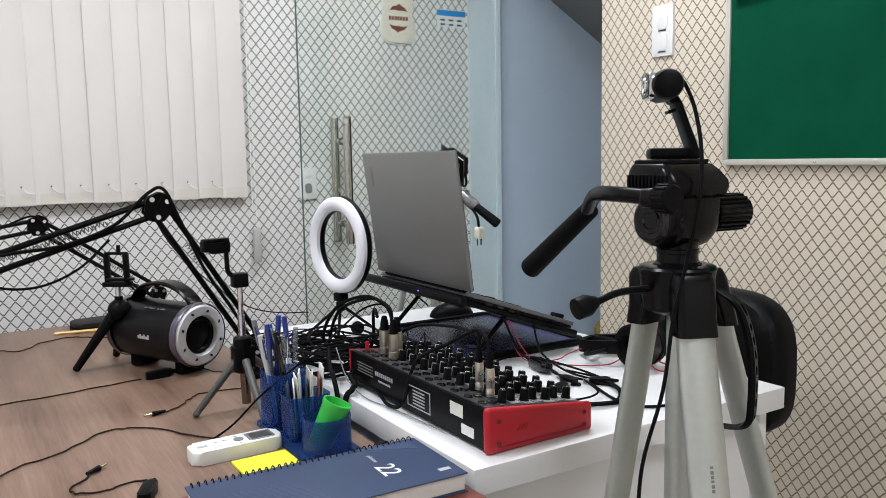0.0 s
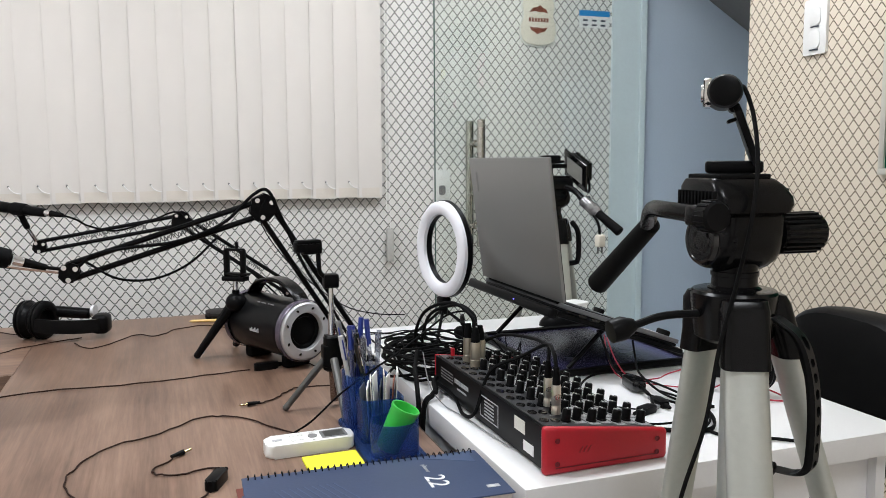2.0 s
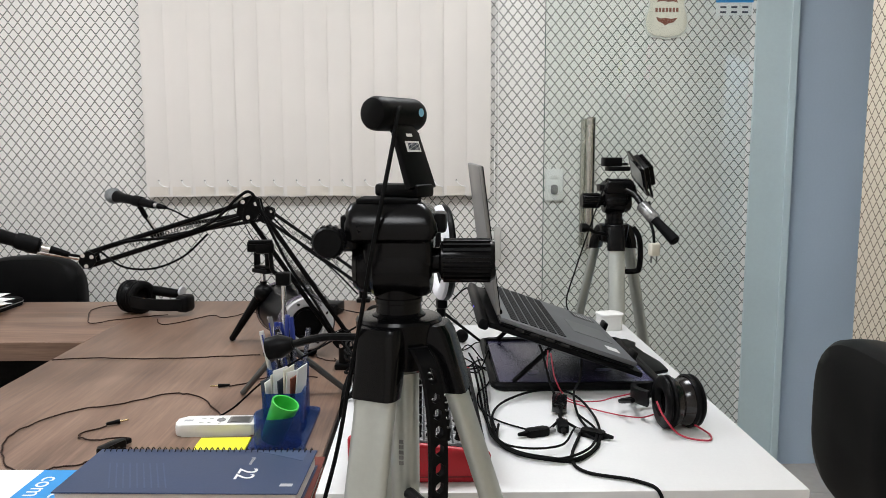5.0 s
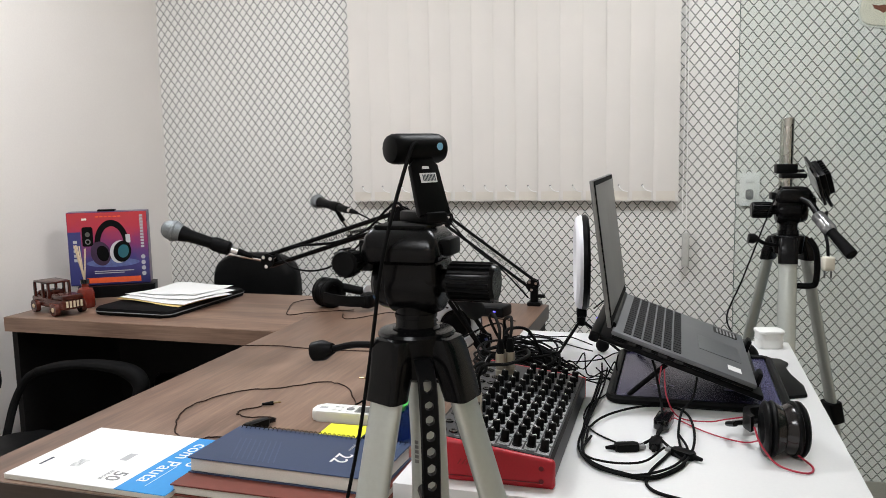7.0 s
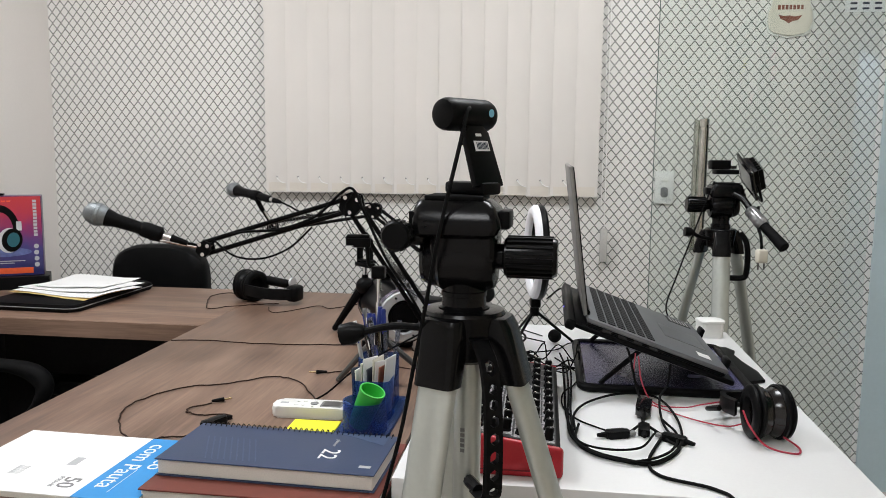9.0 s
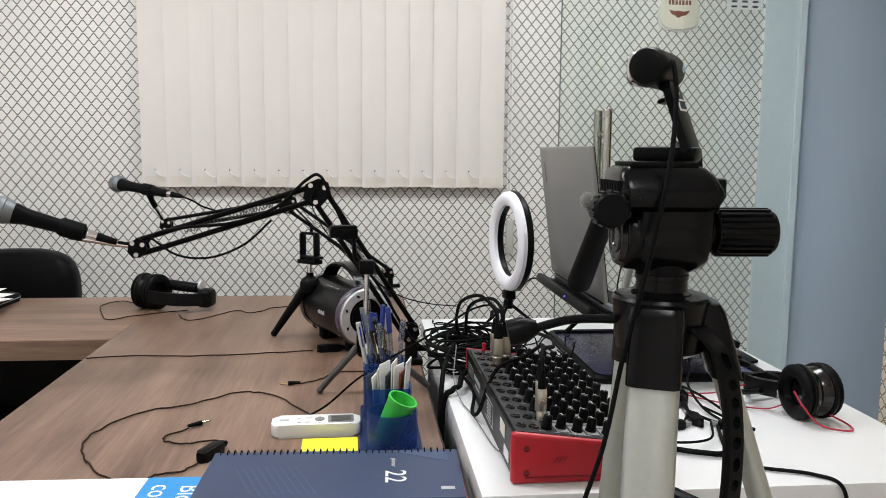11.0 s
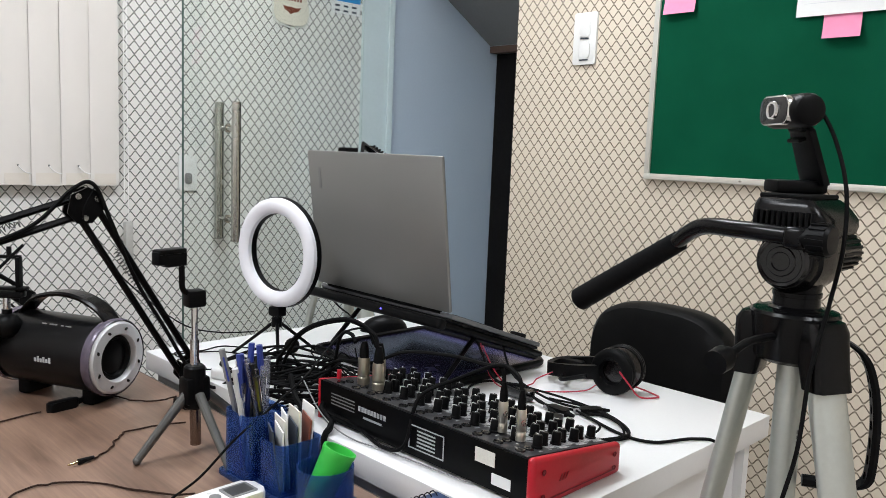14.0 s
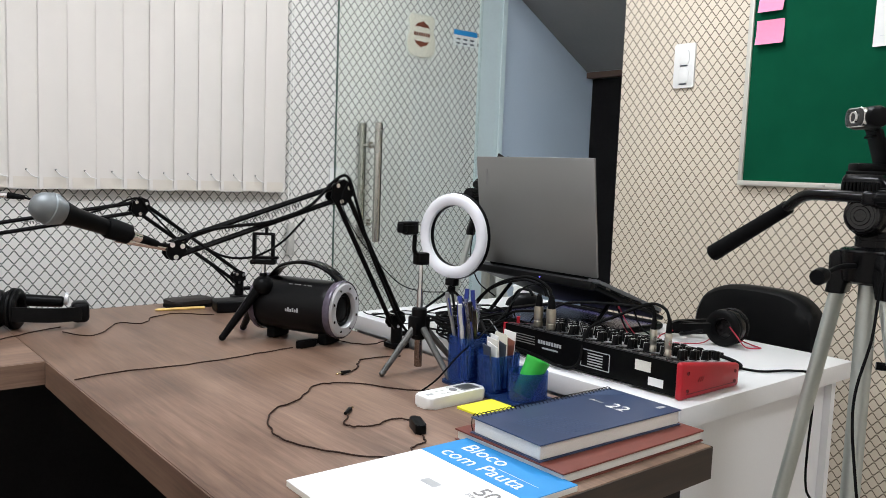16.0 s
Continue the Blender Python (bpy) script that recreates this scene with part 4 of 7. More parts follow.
part("screw", box(B(), 0.016, 0.032, -0.008, 0.008, 0.0145, 0.022, 0.002), M_BLACK_GLOSS, pc)

face = Vector((math.cos(radians(181)) * 0.937, math.sin(radians(181)) * 0.937, -0.35)).normalized()
level = Vector((0, 0, 1)).cross(face).normalized()
rise = face.cross(level)
across = level * math.cos(radians(30)) - rise * math.sin(radians(30))
up = face.cross(across)
led_m = Matrix.Translation(Vector((1.242, 2.002, 1.232)) + across * 0.050 - up * 0.044) @ Matrix((across, -face, up)).transposed().to_4x4()
led = thing("led_floodlight", "black LED floodlight taped to the tripod handle", "floodlight", led_m)
part("housing", box(B(), -0.036, 0.036, 0.004, 0.020, -0.034, 0.034, 0.004), M_BLACK, led)
part("front_frame", box(B(), -0.050, 0.050, -0.003, 0.0038, -0.044, 0.044, 0.002), M_BLACK_GLOSS, led)
# pale grey base colour stands in for the wall mirrored in the glass
part("pane", box(B(), -0.035, 0.035, -0.0042, -0.0031, -0.027, 0.027), surface("wall_reflection_pane", (0.42, 0.43, 0.40), 0.18, 0.2), led, "glass pane with the wall's reflection put in as pale grey")
for k in range(7):
    part("fin", box(B(), -0.033 + 0.0102 * k, -0.0300 + 0.0102 * k, 0.0202, 0.032, -0.030, 0.030), M_BLACK, led)
b = B()
tube(b, [(-0.047, 0.008, 0.0), (-0.051, 0.010, -0.03), (-0.04, 0.014, -0.058), (0.0, 0.016, -0.066), (0.04, 0.014, -0.058), (0.051, 0.010, -0.03), (0.047, 0.008, 0)], 0.0035, 6, 5)
part("bracket", b, M_BLACK_METAL, led)
b = B()
tube(b, [(1.287, 1.945, 1.10), (1.280, 1.915, 1.06), (1.282, 1.885, 1.03), (1.284, 1.878, 0.995)], 0.0038, 8, 6)
solo("floodlight_cord", b, M_BLACK_MATT, "short black power cord of a floodlight", "cable")
pl = thing("mains_plug", "white two-pin mains plug hanging on its cord", "plug", pose(1.284, 1.878, 0.968, 0, 0, 15) @ Matrix.Scale(0.8, 4))
part("shell", box(B(), -0.0165, 0.0165, -0.012, 0.012, 0.0, 0.042, 0.006, 3), M_IVORY, pl)
for s in (-1, 1):
    b = B()
    cyl(b, (s * 0.0095, 0, -0.022), (s * 0.0095, 0, 0.001), 0.0026, seg=10)
    part("pin", b, M_ALU_DARK, pl)
b = B()
tube(b, [(1.19, 2.0, 1.16), (1.165, 1.985, 1.10), (1.13, 1.975, 1.0), (1.10, 1.955, 0.92), (1.065, 1.88, 0.85), (1.08, 1.82, 0.812)], 0.002, 6, 8)
solo("thin_cable", b, M_BLACK_MATT, "thin black cable hanging from a tripod", "cable")

# ---- chairs ----
def visitor_chair(label, m, arms=False, back_w=0.37, back_top=0.885):
    """Padded chair that faces -x of its frame."""
    t = thing("chair", label, "chair", m)
    b = B()
    face = Matrix.Translation((0.0, 0, 0)) @ Matrix.Rotation(radians(90), 4, "Y") @ Matrix.Rotation(radians(90), 4, "Z")
    pts = []
    h = back_top - 0.575
    for k in range(40):
        a = 2 * math.pi * k / 40
        c, s = math.cos(a), math.sin(a)
        n = 2.0 / 3.2
        pts.append((back_w / 2 * abs(c) ** n * (1 if c > 0 else -1), 0.575 + h / 2 + h / 2 * abs(s) ** n * (1 if s > 0 else -1)))
    rings = []
    for dx, grow in ((0.030, 0.90), (0.040, 0.985), (0.012, 1.0), (-0.014, 0.985), (-0.026, 0.93), (-0.032, 0.80), (-0.034, 0.4)):
        cz = 0.575 + h / 2
        rings.append([b.verts.new((dx + 0.10 * (p[0] / back_w) ** 2 * -0.35, p[0] * grow, cz + (p[1] - cz) * grow)) for p in pts])
    for r0, r1 in zip(rings, rings[1:]):
        for k in range(40):
            b.faces.new((r0[k], r0[(k + 1) % 40], r1[(k + 1) % 40], r1[k]))
    b.faces.new(rings[0])
    b.faces.new(rings[-1][::-1])
    part("backrest", b, M_BLACK_LEATHER, t, "black padded backrest")
    b = B()
    prism(b, [(x - 0.24, y) for x, y in round_rect(0.42, 0.43, 0.09)], 0.42, 0.475, bevel=0.02)
    part("seat", b, M_BLACK_LEATHER, t, "black padded seat")
    b = B()
    tube(b, [(0.035, 0, 0.66), (0.055, 0, 0.52), (0.0, 0, 0.42), (-0.15, 0, 0.405)], 0.016, 10, 6)
    part("back_stem", b, M_BLACK_METAL, t)
    b = B()
    cyl(b, (-0.24, 0, 0.09), (-0.24, 0, 0.42), 0.022)
    part("column", b, M_BLACK_METAL, t)
    for k in range(5):
        a = radians(72 * k + 18)
        b = B()
        tube(b, [(-0.24, 0, 0.10), (-0.24 + 0.15 * math.cos(a), 0.15 * math.sin(a), 0.085), (-0.24 + 0.27 * math.cos(a), 0.27 * math.sin(a), 0.062)], 0.015, 8, 4)
        part("base_arm", b, M_BLACK_METAL, t)
        b = B()
        c = Vector((-0.24 + 0.27 * math.cos(a), 0.27 * math.sin(a), 0.026))
        cyl(b, c - Vector((math.sin(a), -math.cos(a), 0)) * 0.018, c + Vector((math.sin(a), -math.cos(a), 0)) * 0.018, 0.026, seg=16)
        part("castor", b, M_BLACK, t)
    if arms:
        for s in (-1, 1):
            b = B()
            path = curve_points([(-0.06, s * 0.275, 0.628), (-0.15, s * 0.275, 0.652), (-0.26, s * 0.278, 0.662), (-0.36, s * 0.280, 0.655), (-0.415, s * 0.278, 0.632), (-0.430, s * 0.272, 0.598), (-0.40, s * 0.265, 0.545), (-0.33, s * 0.255, 0.480), (-0.25, s * 0.235, 0.435)], 6)
            rings = []
            for k, q in enumerate(path):
                w = (path[min(k + 1, len(path) - 1)] - path[max(k - 1, 0)]).normalized()
                f = k / (len(path) - 1)
                up = Vector((w.z, 0, -w.x)).normalized() * (0.013 + 0.012 * math.exp(-((f - 0.5) / 0.16) ** 2))
                flat = Vector((0, 0.026 if f < 0.7 else 0.020, 0)) * min(1.0, 0.35 + 6 * f)
                rings.append([b.verts.new(q + flat * math.cos(a) + up * math.sin(a)) for a in [2 * math.pi * n / 14 for n in range(14)]])
            for r0, r1 in zip(rings, rings[1:]):
                for k in range(14):
                    b.faces.new((r0[k], r0[(k + 1) % 14], r1[(k + 1) % 14], r1[k]))
            b.faces.new(rings[0][::-1]), b.faces.new(rings[-1])
            part("armrest", b, M_BLACK_MATT, t, "curved black plastic armrest")
            b = B()
            tube(b, [(-0.06, s * 0.275, 0.628), (-0.02, s * 0.27, 0.60), (0.01, s * 0.25, 0.53), (0.0, s * 0.20, 0.44)], 0.012, 10, 6)
            part("arm_stay", b, M_BLACK_MATT, t)
    return t


visitor_chair("black padded chair by the wallpapered wall", pose(1.497, 1.235, 0, 0, 0, -2), back_w=0.36, back_top=0.893)
visitor_chair("black padded chair behind the walnut desk", pose(-0.66, 2.64, 0, 0, 0, 90), back_w=0.37, back_top=0.876)
visitor_chair("black armchair pulled up inside the L-shaped desk", pose(-0.95, 1.46, 0, 0, 0, 180), arms=True, back_top=0.70)

# ---- on the walnut desk ----
def cord(points, r, label, material=None, z=None, steps=8, name="cable"):
    pts = [(p[0], p[1], (p[2] if len(p) > 2 else z)) for p in points]
    if r == 0.00135:
        bend, fine = random.Random(len(pts)), curve_points(pts, 4)
        pts = [q + Vector((bend.uniform(-1, 1), bend.uniform(-1, 1), 0)) * (0.0028 if 0 < k < len(fine) - 1 else 0.0) for k, q in enumerate(fine)]
        steps = 3
    return solo(name, tube(B(), pts, r, 7, steps), material or (M_BROWN_CABLE if r == 0.00135 else M_BLACK_MATT), label, "cable")


# portable speaker
ax = Vector((-0.43, 0.90, 0)).normalized()
sp_turn = math.degrees(math.atan2(ax.y, ax.x)) - 90
sp = thing("portable_speaker", "black tube-shaped portable speaker with silver rings and handle", "speaker", pose(0.455, 1.627, DZ, 0, 0, sp_turn))
SC = 0.0795                                   # axis height
roll = Matrix.Translation((0, 0, SC)) @ Matrix.Rotation(radians(-90), 4, "X")
b = B()
lathe(b, [(0.054, 0.020), (0.0605, 0.030), (0.0615, 0.048), (0.0615, 0.205), (0.0600, 0.222), (0.054, 0.228)], roll, 44)
part("body", b, surface("speaker_black", (0.0038, 0.0038, 0.0042), 0.30, grain=420, bump=0.10, spec=0.16), sp, "textured black barrel")
M_SMOKE = surface("smoky_violet_plastic", (0.10, 0.085, 0.115), 0.25, 0.2, vary=0.3, spec=0.4)
for y0, s in ((0.030, -1), (0.222, 1)):
    b = B()
    lathe(b, [(0.0640, y0 - s * 0.004), (0.0655, y0 + s * 0.004), (0.0650, y0 + s * 0.010), (0.0630, y0 + s * 0.013)], roll, 48)
    part("outer_band", b, M_SMOKE, sp, "smoky violet edge band")
    b = B()
    lathe(b, [(0.0375, y0 + s * 0.004), (0.0385, y0 + s * 0.014), (0.0405, y0 + s * 0.017), (0.0570, y0 + s * 0.0160), (0.0610, y0 + s * 0.012), (0.0620, y0)], roll, 48)
    ring = part("end_ring", b, M_SILVER_PAINT, sp, "silver end ring with dark slots")
    b = B()
    lathe(b, [(0, y0 + s * 0.008), (0.018, y0 + s * 0.007), (0.028, y0 + s * 0.004), (0.031, y0 + s * 0.009), (0.034, y0 + s * 0.009), (0.0388, y0 + s * 0.006)], roll, 40)
    part("cone", b, M_BLACK, sp, "black passive radiator")
    for k in range(8):
        a = 2 * math.pi * k / 8 + 0.35
        c = roll @ Vector((0.0490 * math.cos(a), 0.0490 * math.sin(a), y0 + s * 0.0166))
        b = B()
        ball(b, (0, 0, 0), 0.0042, 0.7, 10, 6)
        bmesh.ops.transform(b, matrix=Matrix.Translation(c) @ Matrix.Rotation(-a, 4, "Y") @ Matrix.Diagonal((0.6, 0.45, 1.3, 1)), verts=b.verts)
        part("slot", b, M_BLACK_GLOSS, ring)
b = B()
arch = [(0, 0.026, 0.140), (0, 0.045, 0.158), (0, 0.075, 0.172), (0, 0.110, 0.178), (0, 0.150, 0.175), (0, 0.185, 0.164), (0, 0.212, 0.140)]
line = curve_points(arch, 6)
rows = [[b.verts.new(q + Vector((dx, 0, dz))) for dx, dz in ((-0.017, -0.003), (0.017, -0.003), (0.0175, 0.001), (0.014, 0.0045), (-0.014, 0.0045), (-0.0175, 0.001))] for q in line]
for r0, r1 in zip(rows, rows[1:]):
    for k in range(6):
        b.faces.new((r0[k], r0[(k + 1) % 6], r1[(k + 1) % 6], r1[k]))
b.faces.new(rows[0]), b.faces.new(rows[-1][::-1])
part("handle", b, M_BLACK_SHINY, sp, "long arched black carrying handle")
for k, (y, w) in enumerate(((0.080, 0.012), (0.096, 0.006), (0.110, 0.016), (0.132, 0.010))):
    part("button_mark", box(B(), -0.0352, -0.0335, y, y + w, SC + 0.0500, SC + 0.0525, 0.0005, 1), M_GREY_PLASTIC, sp)
for k in range(6):
    part("logo_bar", box(B(), -0.0622, -0.0608, 0.098 + 0.006 * k, 0.1020 + 0.006 * k, SC - 0.006, SC + 0.003 - 0.003 * (k % 2)), M_GREY_INK, sp)
for y in (0.055, 0.195):
    part("foot", box(B(), -0.030, 0.030, y - 0.012, y + 0.012, 0.0, 0.032, 0.006, 3), M_BLACK_MATT, sp, "black rubber foot")

# mini tripods with phone clamps
def mini_leg(t, top, foot, r0, r1, mt, label=""):
    b = B()
    tube(b, [top, Vector(top).lerp(Vector(foot), 0.5), foot], r0, 10, 3, r1)
    ball(b, foot, r1 * 1.12, 0.9, 10, 6)
    part("leg", b, mt, t, label)

tA = thing("mini_tripod", "small black table tripod with a phone clamp", "mini tripod", pose(0.322, 1.785, DZ))
b = B()
ball(b, (0, 0, 0.124), 0.023, 0.95)
cyl(b, (0, 0, 0.136), (0, 0, 0.152), 0.008)
part("ball_head", b, M_BLACK, tA)
for fx, fy in ((-0.084, 0.026), (0.006, 0.110), (0.052, 0.020)):
    mini_leg(tA, (fx * 0.16, fy * 0.16, 0.112), (fx, fy, 0.008), 0.0115, 0.0075, M_BLACK)
b = B()
cyl(b, (0, 0, 0.150), (0, 0, 0.172), 0.006)
part("screw", b, M_CHROME, tA)
b = B()
mA = Matrix.Rotation(radians(-40), 4, "Z")
box(b, -0.028, 0.028, -0.012, 0.012, 0.172, 0.182, 0.002, 2, mA)
box(b, -0.022, 0.034, -0.009, 0.009, 0.184, 0.190, 0.002, 2, mA)
for s in (-1, 1):
    box(b, s * 0.021 - 0.0035, s * 0.021 + 0.0035, -0.008, 0.008, 0.180, 0.240, 0.002, 2, mA)
box(b, -0.025, 0.025, -0.004, 0.004, 0.237, 0.243, 0.0015, 2, mA)
cyl(b, mA @ Vector((0.006, 0, 0.241)), mA @ Vector((0.006, 0, 0.257)), 0.004, seg=10)
part("phone_clamp", b, M_BLACK, tA)

tB = thing("mini_tripod", "folding selfie-stick tripod with chrome pole and phone clamp", "mini tripod", pose(0.447, 1.372, DZ))
b = B()
cyl(b, (0.004, 0.004, 0.010), (0, 0, 0.10), 0.0078, seg=16)
part("foot_pole", b, M_COPPER, tB, "shiny brown-grey metal foot pole")
b = B()
cyl(b, (0, 0, 0.066), (0, 0, 0.128), 0.0165, 0.0150, 18, 0.003)
box(b, -0.018, 0.018, -0.014, 0.014, 0.074, 0.112, 0.004)
part("grip", b, M_BLACK, tB)
for fx, fy in ((-0.082, 0.004), (0.108, 0.020), (0.0, -0.100)):
    mini_leg(tB, (fx * 0.14, fy * 0.14, 0.088), (fx, fy, 0.006), 0.0070, 0.0055, M_ALU_DARK, "grey metal leg")
b = B()
cyl(b, (0, 0, 0.126), (0, 0, 0.165), 0.0062, seg=14)
cyl(b, (0, 0, 0.165), (0, 0, 0.215), 0.0045, seg=14)
part("pole", b, M_CHROME, tB, "chrome telescopic pole")
b = B()
box(b, -0.013, 0.013, -0.011, 0.011, 0.212, 0.236, 0.003)
tube(b, [(-0.008, 0, 0.230), (-0.019, -0.002, 0.240), (-0.021, -0.004, 0.262), (-0.023, -0.006, 0.285)], 0.0042, 8, 4)
cm = Matrix.Translation((-0.024, 0, 0)) @ Matrix.Rotation(radians(14), 4, "Z")
box(b, -0.026, 0.008, -0.010, 0.006, 0.272, 0.292, 0.003, 2, cm)
box(b, -0.040, -0.022, -0.009, 0.006, 0.276, 0.294, 0.002, 2, cm)
box(b, -0.038, 0.006, -0.011, 0.007, 0.290, 0.297, 0.002, 2, cm)
part("phone_clamp", b, M_BLACK, tB)

# microphone arms
def bars(t, p, q, gap, r=0.0052):
    """Two parallel bars from p to q."""
    p, q = Vector(p), Vector(q)
    side = (q - p).normalized().cross(Vector((0, 1, 0))).normalized() * gap
    for s in (-1, 1):
        b = B()
        tube(b, [p + side * s, q + side * s], r, 8, 0)
        part("bar", b, M_BLACK_METAL, t)
    b = B()
    turns, n = [], 90
    for k in range(n):
        f = 0.25 + 0.5 * k / n
        c = p.lerp(q, f) - side * 0.2
        turns.append(c + Vector((0, 0.005 * math.cos(k * 1.9), 0)) + side.normalized() * 0.005 * math.sin(k * 1.9))
    tube(b, turns, 0.0009, 4, 0)
    part("spring", b, M_ALU_DARK, t)


def joint(t, c, size, name="joint"):
    b = B()
    for s in (-1, 1):
        prism(b, [(x * size, y * size) for x, y in ((-1.0, -0.4), (-0.5, -1.0), (0.3, -1.0), (1.0, -0.2), (0.8, 0.7), (0.1, 1.0), (-0.8, 0.6))], s * 0.010 - 0.0018, s * 0.010 + 0.0018, Matrix.Translation(c) @ Matrix.Rotation(radians(90), 4, "X"))
    j = part(name, b, M_BLACK_METAL, t, "black steel joint plates")
    for dx, dz in ((-0.45, 0.5), (0.55, 0.35), (-0.1, -0.7)):
        b = B()
        cyl(b, Vector(c) + Vector((dx * size, -0.0145, dz * size)), Vector(c) + Vector((dx * size, 0.0145, dz * size)), 0.0045, seg=10)
        part("bolt", b, M_CHROME, j)


def mic_arm(label, base, elbow, end, m_tail, m_head, clip):
    t = thing("boom_stand", label, "microphone stand")
    base, elbow, end = Vector(base), Vector(elbow), Vector(end)
    b = B()
    box(b, -0.020, 0.022, -0.022, 0.022, 0.0, 0.012, 0.003, 2, Matrix.Translation((base.x, base.y, DZ)))
    cyl(b, (base.x, base.y, DZ + 0.010), (base.x, base.y, DZ + 0.062), 0.013, seg=18)
    cyl(b, (base.x + 0.010, base.y, DZ + 0.03), (base.x + 0.034, base.y, DZ + 0.03), 0.006, seg=12)
    part("clamp", b, M_BLACK, t, "black desk clamp")
    low = Vector((base.x - 0.004, base.y, DZ + 0.065))
    joint(t, low, 0.020, "foot_joint")
    bars(t, low, elbow, 0.014)
    joint(t, elbow, 0.026)
    bars(t, elbow, end, 0.013)
    joint(t, end, 0.018, "end_joint")
    b = B()
    tube(b, [end, Vector(clip)], 0.0055, 10, 0)
    part("stem", b, M_CHROME, t, "chrome swivel stem")
    b = B()
    tail, head = Vector(m_tail), Vector(m_head)
    way = (head - tail).normalized()
    c = Vector(clip)
    near = tail + way * (c - tail).dot(way)
    tube(b, [c, near - Vector((0, 0, 0.008))], 0.008, 10, 0)
    lathe(b, [(0.0135, -0.022), (0.0165, -0.020), (0.0172, 0.016), (0.0150, 0.022)], along(near, near + way)[0], 18)
    part("mic_clip", b, M_BLACK_MATT, t)
    mic = thing("microphone", "black handheld microphone with silver mesh grille", "microphone")
    m, length = along(tail, head)
    b = B()
    lathe(b, [(0, 0), (0.0105, 0), (0.0118, 0.01), (0.0150, length * 0.62), (0.0190, length * 0.72), (0.0195, length * 0.745), (0, length * 0.745)], m, 26)
    part("body", b, M_BLACK, mic)
    b = B()
    lathe(b, [(0.0215, 0), (0.0255, 0.002), (0.0255, 0.008), (0.0235, 0.010)], m @ Matrix.Translation((0, 0, length * 0.745 + 0.014)), 28)
    lathe(b, [(0.0190, 0), (0.0235, 0.012), (0.0240, 0.024), (0.0215, 0.036), (0.0150, 0.045), (0.006, 0.0490), (0, 0.0495)], m @ Matrix.Translation((0, 0, length * 0.745)), 28)
    part("grille", b, M_MESH, mic, "silver wire mesh grille")
    b = B()
    cyl(b, tail - way * 0.002, tail - way * 0.018, 0.0088, seg=16)
    plug = part("connector", b, M_CHROME, mic, "chrome cable connector")
    b = B()
    cyl(b, tail - way * 0.018, tail - way * 0.054, 0.0080, 0.0055, 14)
    part("boot", b, M_BLACK_MATT, plug)
    return t, tail - way * 0.055

_, p1 = mic_arm("black scissor microphone arm clamped to the desk edge", (0.537, 1.565, DZ), (0.355, 1.528, 1.117), (0.022, 1.535, 1.012), (-0.062, 1.507, 1.041), (-0.213, 1.468, 1.094), (-0.090, 1.503, 1.036))
_, p2 = mic_arm("black scissor microphone arm clamped at the desk's far edge", (0.515, 2.315, DZ), (0.227, 2.315, 1.042), (-0.136, 2.400, 0.976), (-0.105, 2.30, 1.072), (-0.315, 2.455, 1.098), (-0.160, 2.375, 1.030))
cord([p1, (0.03, 1.53, 1.018), (0.06, 1.530, 1.040), (0.12, 1.52, 1.052), (0.20, 1.52, 1.060), (0.28, 1.515, 1.090), (0.335, 1.515, 1.140), (0.362, 1.510, 1.148), (0.385, 1.512, 1.10), (0.43, 1.525, 1.00), (0.48, 1.54, 0.92), (0.53, 1.545, 0.835), (0.572, 1.55, 0.80), (0.60, 1.53, 0.815)], 0.0030, "black microphone cable tied along the arm")
cord([(0.05, 1.52, 1.030), (0.10, 1.508, 1.000), (0.16, 1.51, 0.996), (0.22, 1.515, 1.02), (0.27, 1.515, 1.065)], 0.0022, "slack loop of black cable under the arm")
cord([p2, (-0.03, 2.26, 1.055), (0.0, 2.28, 1.035), (0.06, 2.30, 1.02), (0.14, 2.30, 1.04), (0.215, 2.298, 1.066), (0.25, 2.298, 1.03), (0.33, 2.30, 0.95), (0.42, 2.30, 0.88), (0.50, 2.29, 0.80)], 0.0026, "black microphone cable tied along the far arm")

cord([(0.362, 1.506, 1.142), (0.345, 1.502, 1.10), (0.375, 1.50, 1.04), (0.43, 1.50, 0.98), (0.50, 1.51, 0.925), (0.56, 1.51, 0.905), (0.62, 1.50, 0.90)], 0.0011, "hair-thin black wire slung from the arm")

# headphones lying on the desk
def headphones(label, m, pad_mat):
    t = thing("headphones", label, "headphones", m)
    for s in (0, 1):
        cm = Matrix.Translation((0, 0.0150 * (2 * s - 1), 0.0405)) @ Matrix.Rotation(radians(90 if s else -90), 4, "X") @ Matrix.Rotation(radians(4), 4, "Y")
        b = B()
        lathe(b, [(0, 0.024), (0.018, 0.024), (0.030, 0.020), (0.037, 0.010), (0.038, 0.0), (0, 0.0)], cm @ Matrix.Translation((0, 0, -0.002)), 30)
        cup = part("ear_cup", b, pad_mat, t)
        b = B()
        ring = [(0.020, -0.004), (0.023, -0.013), (0.030, -0.0145), (0.0365, -0.0135), (0.0405, -0.0100), (0.0408, -0.0070), (0.0375, -0.0050), (0.0372, -0.0042), (0.0408, -0.0025), (0.0414, 0.0010), (0.0385, 0.0040)]
        lathe(b, ring, cm, 30)
        part("ear_pad", b, M_BLACK_LEATHER, cup, "padded black leatherette cushion")
    return t

